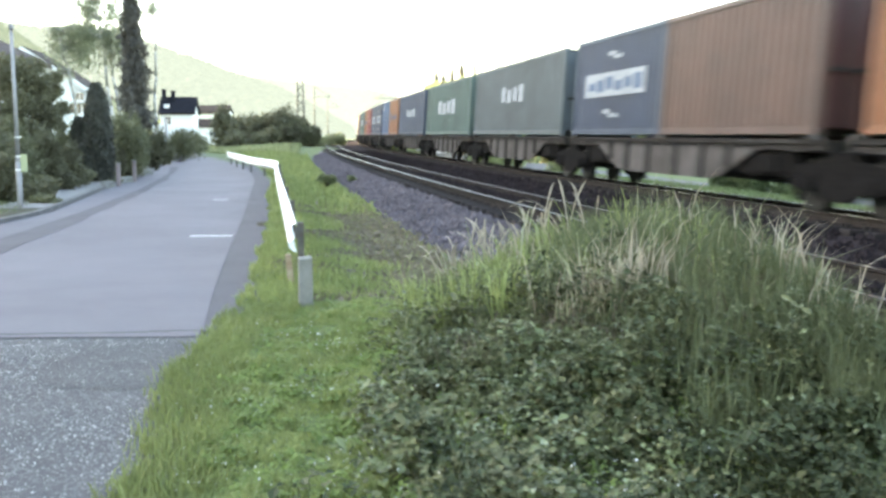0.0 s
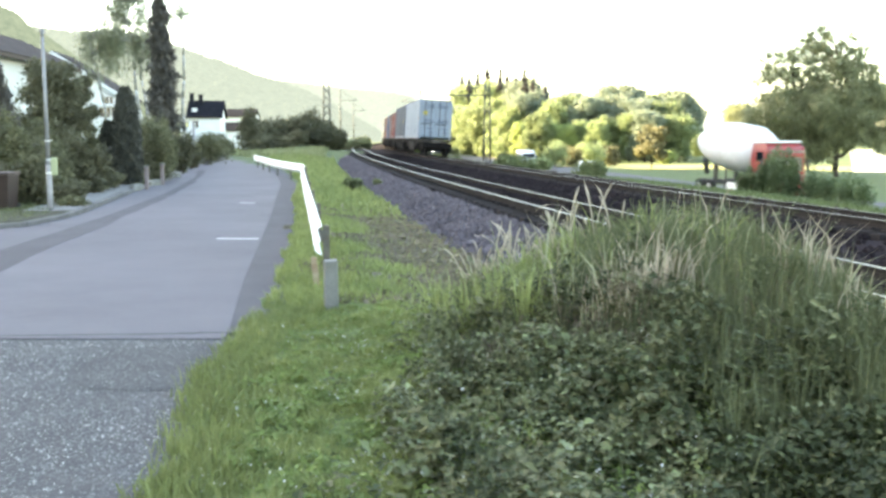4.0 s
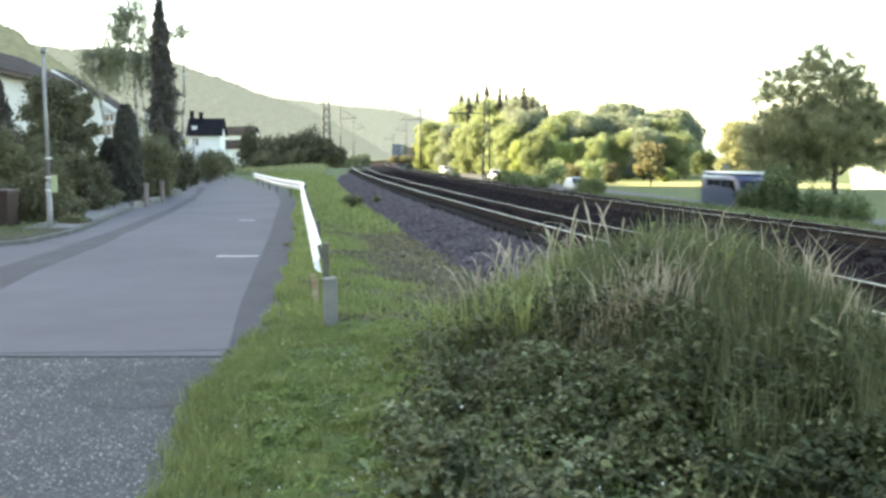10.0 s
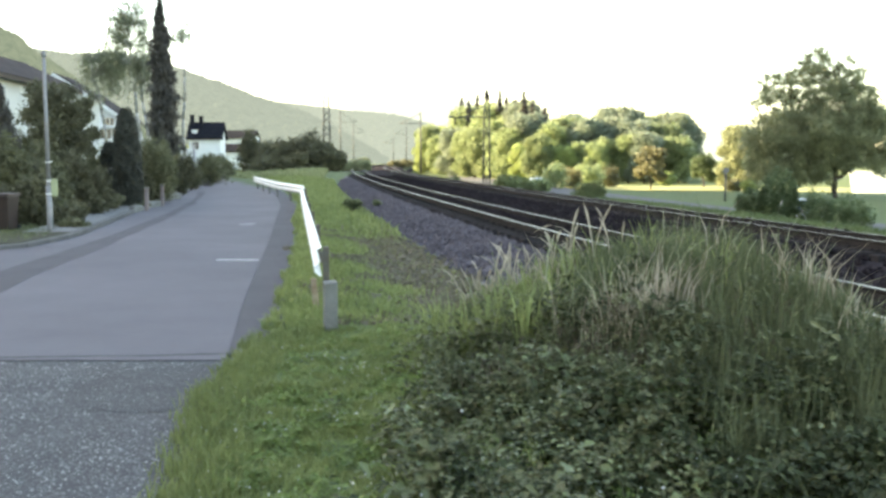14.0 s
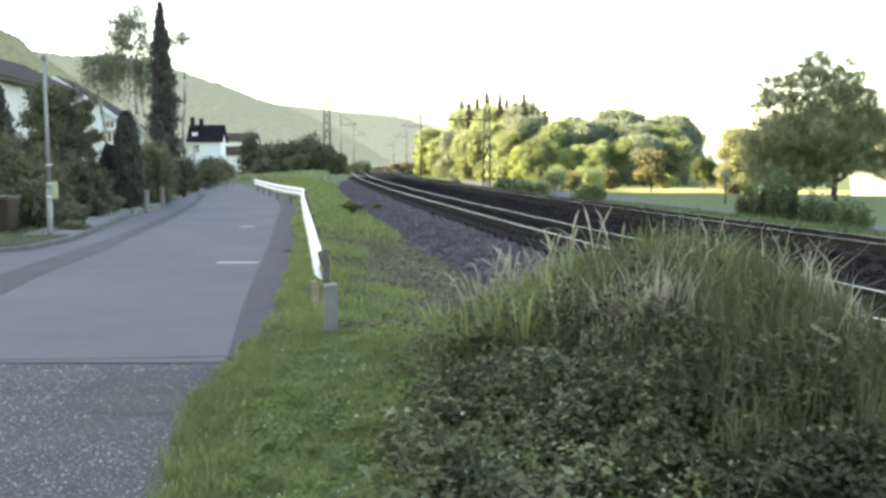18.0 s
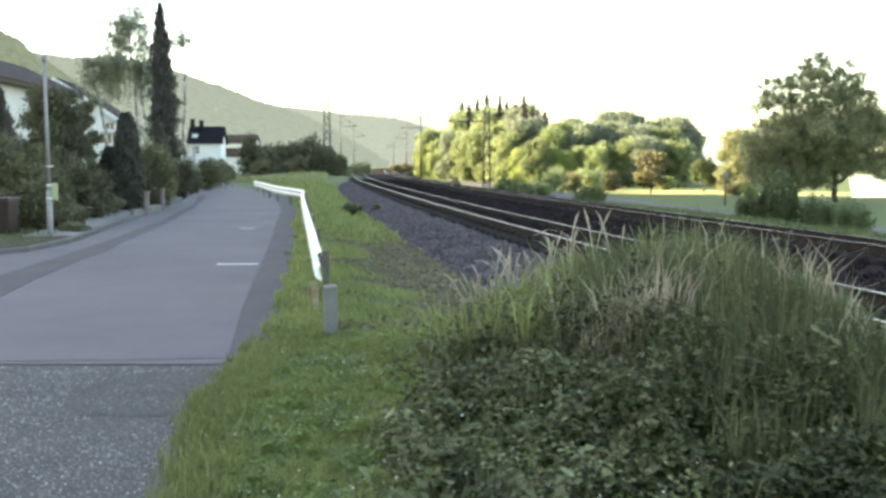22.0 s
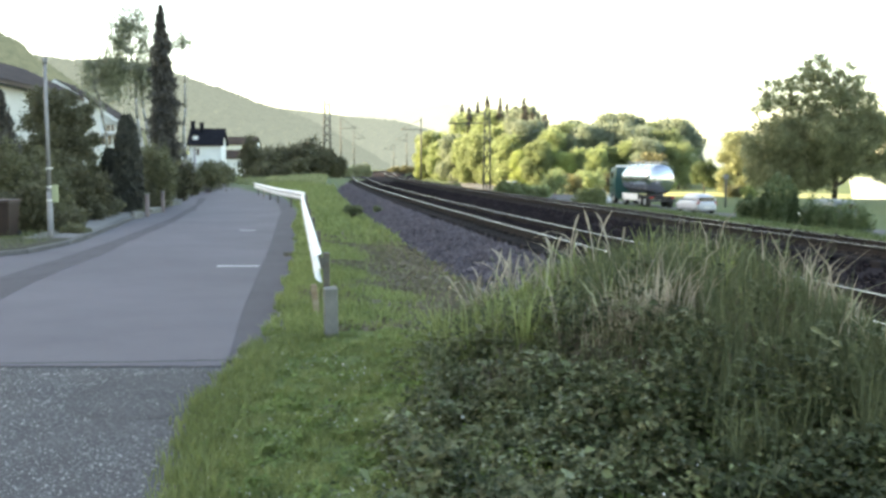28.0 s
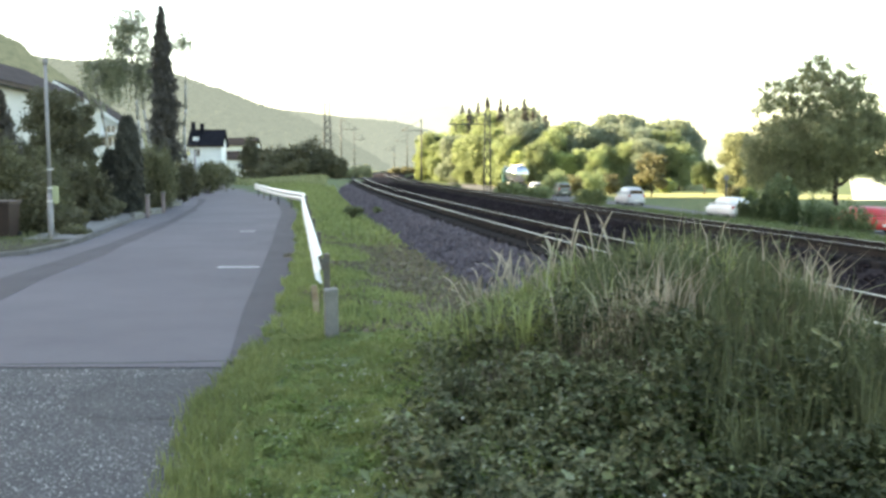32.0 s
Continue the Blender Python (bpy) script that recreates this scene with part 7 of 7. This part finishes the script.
def big_van(name, paint_mat, label, L=2.5, W=0.96, tall=2.1, lit=False, stripe=None, category="van"):
    t = thing(name, pose(0, 0, 0), label, category)
    belt = 1.18
    v, f = loft([(L, W * 0.8, 0.34, 0.7, 0.1), (L - 0.1, W * 0.93, 0.28, 0.95, 0.1), (L - 0.55, W, 0.25, belt, 0.08), (L - 1.1, W, 0.25, tall * 0.86, 0.16), (L - 1.55, W, 0.25, tall - 0.03, 0.14), (0, W, 0.25, tall, 0.12), (-L + 0.25, W, 0.25, tall - 0.02, 0.12), (-L, W * 0.95, 0.28, tall - 0.1, 0.14)])
    body = raw("body", v, f, paint_mat, t, smooth=True)
    for s in (-1, 1):
        y0, y1 = s * (W + 0.012), s * (W - 0.02)
        q = [(L - 0.75, y0, belt), (L - 1.3, y1, tall * 0.84), (L - 2.0, y1, tall * 0.84), (L - 2.0, y0, belt)]
        qs = [q]
        if stripe:
            for k in range(3):
                x1 = L - 2.1 - k * 0.95
                qs.append([(x1, y0, belt), (x1, y1, tall * 0.84), (x1 - 0.85, y1, tall * 0.84), (x1 - 0.85, y0, belt)])
        panes(body, [a if s > 0 else a[::-1] for a in qs])
    panes(body, [[(L - 0.52, -W * 0.84, belt + 0.02), (L - 0.52, W * 0.84, belt + 0.02), (L - 1.08, W * 0.76, tall * 0.84), (L - 1.08, -W * 0.76, tall * 0.84)]])
    if stripe:
        bm = bmesh.new()
        box(bm, (-L + 0.2, -W + 0.08, tall - 0.03), (L - 1.4, W - 0.08, tall + 0.1), 0.04)
        part("roof", bm, stripe, t, "pale roof")
    lamp_pair(t, L - 0.13, (-W * 0.72, W * 0.72), 0.8, 0.3, 0.26, M_LIGHT if lit else M_LENS, "headlight", 0.09)
    lamp_pair(t, -L, (-W * 0.86, W * 0.86), 1.05, 0.14, 0.4, M_RED, "tail_light")
    bm = bmesh.new()
    box(bm, (L - 0.1, -W * 0.75, 0.32), (L + 0.03, W * 0.75, 0.52), 0.04)
    part("bumper", bm, M_TRIM, t)
    for x in (L - 0.95, -L + 0.95):
        for y in (-W + 0.01, W - 0.01):
            wheel(t, x, y + (0.02 if y > 0 else -0.02), 0.34, 0.22)
    for s in (-1, 1):
        bm = bmesh.new()
        box(bm, (L - 0.95, s * (W + 0.12) - 0.1, belt), (L - 0.82, s * (W + 0.12) + 0.1, belt + 0.24), 0.03)
        part("mirror", bm, M_TRIM, t)
    return t


def truck_cab(t, paint_mat, x0, tall, spoiler=None, lit=False):
    """A flat-fronted cab whose face stands at x0."""
    W = 1.22
    v, f = loft([(x0, W * 0.95, 0.5, tall - 0.6, 0.06), (x0 - 0.08, W, 0.45, tall - 0.25, 0.1), (x0 - 0.45, W, 0.45, tall, 0.12), (x0 - 1.75, W, 0.5, tall, 0.12), (x0 - 1.85, W * 0.98, 0.55, tall - 0.08, 0.12)])
    cab = raw("cab", v, f, paint_mat, t, smooth=False)
    panes(cab, [[(x0 + 0.03, -1.05, 1.75), (x0 + 0.03, 1.05, 1.75), (x0 - 0.03, 1.0, tall - 0.42), (x0 - 0.03, -1.0, tall - 0.42)]])
    for s in (-1, 1):
        q = [(x0 - 0.35, s * 1.235, 1.7), (x0 - 0.45, s * 1.2, tall - 0.5), (x0 - 1.2, s * 1.2, tall - 0.5), (x0 - 1.2, s * 1.235, 1.7)]
        panes(cab, [q if s > 0 else q[::-1]])
        bm = bmesh.new()
        box(bm, (x0 - 0.2, s * 1.45 - 0.1, 1.7), (x0 - 0.08, s * 1.45 + 0.1, 2.4), 0.03)
        part("mirror", bm, M_TRIM, cab)
    bm = bmesh.new()
    box(bm, (x0 - 0.05, -1.0, 1.0), (x0 + 0.03, 1.0, 1.6), 0.02)
    for k in range(4):
        box(bm, (x0 + 0.03, -0.95, 1.04 + k * 0.14), (x0 + 0.05, 0.95, 1.12 + k * 0.14))
    part("grille", bm, M_TRIM, cab)
    bm = bmesh.new()
    box(bm, (x0 + 0.02, -0.8, 1.5), (x0 + 0.06, 0.8, 1.66), 0.015)
    part("badge_strip", bm, M_WHITEWOOD, cab, "pale strip under the windscreen")
    for s in (-1, 1):
        bm = bmesh.new()
        for k in range(3):
            box(bm, (x0 - 1.35, s * 1.24 - 0.03, 0.5 + 0.34 * k), (x0 - 0.75, s * 1.24 + 0.03, 0.58 + 0.34 * k), 0.01)
        part("step", bm, M_TRIM, cab)
    bm = bmesh.new()
    for s in (-1, 1):
        rod(bm, (x0 + 0.045, s * 0.1, 1.76), (x0 + 0.03, s * 0.75, 1.84), 0.012, None, 5)
    part("wiper", bm, M_TRIM, cab)
    bm = bmesh.new()
    box(bm, (x0 - 0.15, -1.22, 0.38), (x0 + 0.08, 1.22, 0.85), 0.05)
    part("bumper", bm, paint_mat, cab)
    lamp_pair(cab, x0 + 0.07, (-0.95, 0.95), 0.64, 0.4, 0.2, M_LIGHT if lit else M_LENS, "headlight")
    if spoiler:
        bm = bmesh.new()
        box(bm, (x0 - 1.6, -1.1, tall), (x0 - 0.3, 1.1, tall + 0.14), 0.05)
        part("roof_board", bm, spoiler, cab)
    return cab


def chassis(t, x0, x1, axles):
    bm = bmesh.new()
    for s in (-1, 1):
        box(bm, (x1, s * 0.42 - 0.06, 0.72), (x0, s * 0.42 + 0.06, 0.98))
    for x in np.linspace(x1 + 0.2, x0 - 0.2, 6):
        box(bm, (x - 0.05, -0.42, 0.75), (x + 0.05, 0.42, 0.95))
    part("chassis", bm, M_TRIM, t)
    for x in axles:
        for y in (-1.2, 1.2):
            wheel(t, x, y, 0.5, 0.32)


def mixer_truck():
    red, white = car_paint("cab_red", (0.3, 0.025, 0.022)), mat("drum_white", (0.72, 0.73, 0.76), (0.62, 0.63, 0.66), 1, 0.5, dirt=(0.45, 0.44, 0.42), dirt_scale=1.5)
    t = thing("concrete_mixer_truck", pose(0, 0, 0), "red concrete mixer truck with a white drum", "truck")
    truck_cab(t, red, 4.2, 3.35, M_WHITEWOOD)
    chassis(t, 3.6, -5.6, (3.0, 1.4, -2.9, -4.3))
    prof = [(2.0, 0.6), (1.7, 1.1), (0.8, 1.42), (-1.4, 1.5), (-3.2, 1.4), (-4.6, 1.1), (-5.6, 0.75), (-5.7, 0.5)]
    rows = []
    for x, r in prof:
        rows.append([(x, r * math.cos(a), 2.75 + (0.5 - x * 0.14) * 0.5 + r * math.sin(a)) for a in np.linspace(0, 2 * math.pi, 24, endpoint=False)])
    v, f = sweep(rows, closed=True)
    drum = raw("drum", v, f, white, t, "white steel drum", smooth=True)
    bm = bmesh.new()
    for k in range(5):
        box(bm, (-1.6 + k * 0.42, 1.44, 2.85), (-1.32 + k * 0.42, 1.46, 3.1))
    part("marking", bm, M_MARK_DARK, drum)
    bm = bmesh.new()
    for s in (-1, 1):
        box(bm, (1.7, s * 0.7 - 0.08, 0.95), (2.0, s * 0.7 + 0.08, 2.3))
        box(bm, (-3.1, s * 0.7 - 0.08, 0.95), (-2.8, s * 0.7 + 0.08, 2.0))
    part("drum_stand", bm, M_TRIM, t)
    bm = bmesh.new()
    prism(bm, [(-0.5, 3.3), (0.5, 3.3), (0.25, 2.4), (-0.25, 2.4)], -5.2, -4.5)
    bmesh.ops.translate(bm, verts=bm.verts, vec=(-0.9, 0, 0.3))
    part("hopper", bm, M_WHITEWOOD, t)
    bm = bmesh.new()
    limb(bm, (-5.9, 0, 2.3), (-6.2, 0.3, 1.3), 0.2, 0.16, 2, 0.0, 8)
    part("chute", bm, M_TRIM, t)
    for s in (-1, 1):
        bm = bmesh.new()
        box(bm, (-0.4, s * 1.2 - 0.02, 0.5), (0.9, s * 1.2 + 0.02, 0.95), 0.01)
        part("side_guard", bm, M_WHITEWOOD, t)
    return t


def tanker_truck():
    green = car_paint("cab_dark_green", (0.02, 0.075, 0.07))
    steel = mat("polished_tank_steel", (0.56, 0.59, 0.64), (0.46, 0.49, 0.54), 1.0, 0.2, metal=1.0)
    t = thing("tanker_truck", pose(0, 0, 0), "dark green tanker truck with a polished steel tank", "truck")
    truck_cab(t, green, 6.3, 3.5, None)
    bm = bmesh.new()
    a = prism(bm, [(-1.1, 3.2), (1.1, 3.2), (1.1, 3.7), (-1.1, 3.7)], 4.6, 5.6)
    for v in bm.verts:
        if v.co.x > 5 and v.co.z > 3.5:
            v.co.z -= 0.35
    part("wind_deflector", bm, M_WHITEWOOD, t, "white wind deflector")
    chassis(t, 5.6, -4.9, (5.0, 1.6, -2.6, -3.9))
    xs = np.linspace(2.6, -4.7, 30)
    rows = []
    for i, x in enumerate(xs):
        e = 1.0
        if i == 0 or i == len(xs) - 1:
            e = 0.82
        rib = 0.025 if i % 4 == 2 else 0.0
        rows.append([(x, (1.27 * e + rib) * math.cos(a), 2.45 + (1.3 * e + rib) * math.sin(a)) for a in np.linspace(0, 2 * math.pi, 28, endpoint=False)])
    v, f = sweep(rows, closed=True)
    tank = raw("tank", v, f, steel, t, "polished ribbed steel tank", smooth=True)
    for x in (1.5, -1.0, -3.4):
        bm = bmesh.new()
        rod(bm, (x, 0, 3.7), (x, 0, 3.84), 0.28, None, 14)
        part("hatch", bm, M_GALV, tank)
    bm = bmesh.new()
    for s in (-1, 1):
        rod(bm, (2.4, s * 0.55, 3.95), (-4.5, s * 0.55, 3.95), 0.03, None, 6)
        for x in (2.3, 0, -2.2, -4.4):
            rod(bm, (x, s * 0.55, 3.55), (x, s * 0.55, 3.95), 0.025, None, 6)
    part("walkway_rail", bm, M_GALV, t)
    for s in (-1, 1):
        bm = bmesh.new()
        box(bm, (-1.9, s * 1.18 - 0.03, 0.55), (2.3, s * 1.18 + 0.03, 1.15), 0.02)
        part("side_skirt", bm, M_WHITEWOOD, t)
    lamp_pair(t, -4.95, (-0.95, 0.95), 0.9, 0.35, 0.16, M_RED, "tail_light")
    bm = bmesh.new()
    box(bm, (-5.0, -1.2, 0.55), (-4.85, 1.2, 0.72), 0.02)
    part("rear_bumper", bm, M_TRIM, t)
    return t


WHITE_P, SILVER_P = car_paint("white_car_paint", (0.75, 0.76, 0.78)), car_paint("silver_car_paint", (0.46, 0.48, 0.52))
GREY_P, RED_P, BLUE_P = car_paint("grey_green_car_paint", (0.12, 0.14, 0.125)), car_paint("red_car_paint", (0.45, 0.025, 0.025)), car_paint("slate_blue_paint", (0.04, 0.055, 0.115))
GROUP = "cars on the main road"
# thing, time and place along the road at that time, speed, lane (towards the eye keeps nearer)
TRAFFIC = [
    (mixer_truck(), 3.0, 251.0, -20.2, True), (small_car("car", WHITE_P, "white hatchback driving on the main road", "hatch", group=GROUP), 3.5, 274.5, -21.4, True),
    (big_van("delivery_van", WHITE_P, "white delivery van driving on the main road"), 5.5, 266.0, -18.2, True),
    (big_van("minibus", BLUE_P, "slate blue minibus with a pale roof and lit headlamps", 2.9, 1.13, 2.55, True, WHITE_P, "minibus"), 8.5, 269.0, -24.6, True),
    (small_car("car", SILVER_P, "silver hatchback driving on the main road", "hatch", group=GROUP), 9.9, 270.5, -22.7, True),
    (small_car("car", WHITE_P, "white estate car driving on the main road", "estate", group=GROUP), 11.9, 274.5, -23.3, True),
    (small_car("car", WHITE_P, "white small car driving on the main road", "hatch", group=GROUP), 14.3, 280.0, -20.7, True),
    (tanker_truck(), 25.5, 219.6, 15.6, False),
    (small_car("car", SILVER_P, "silver estate car driving on the main road", "estate", group=GROUP), 27.5, 238.8, 14.8, False),
    (small_car("car", WHITE_P, "white hatchback driving on the main road", "hatch", group=GROUP), 27.6, 273.7, -31.5, True),
    (small_car("car", GREY_P, "grey-green off-road car with dark windows on the main road", "suv", group=GROUP), 27.7, 223.6, 15.3, False),
    (small_car("car", WHITE_P, "white estate car driving on the main road", "estate", group=GROUP), 29.0, 273.7, -30.5, True),
    (small_car("car", SILVER_P, "silver off-road car driving on the main road", "suv", group=GROUP), 29.6, 224.1, 16.0, False),
    (small_car("car", WHITE_P, "white hatchback driving on the main road", "hatch", group=GROUP), 31.0, 224.1, 16.5, False),
    (small_car("car", RED_P, "bright red hatchback driving on the main road", "hatch", group=GROUP), 31.9, 223.3, 15.5, False)]


def traffic_motion():
    last = len(MAIN) - 3.0
    for k, (ob, t0, s0, v, near) in enumerate(TRAFFIC):
        rows, lane = [], (-1.8 if near else 1.8)
        lo, hi = 4.0 + 9.0 * (k % 8), last - 9.0 * (k % 8)
        for t in np.arange(0, 32.01, 0.5):
            s = min(max(s0 + v * (t - t0), lo), hi)
            rows.append((float(t), on_main(s, lane, near)))
        walk(ob, rows)


def motions():
    train_motion()
    traffic_motion()


motions()
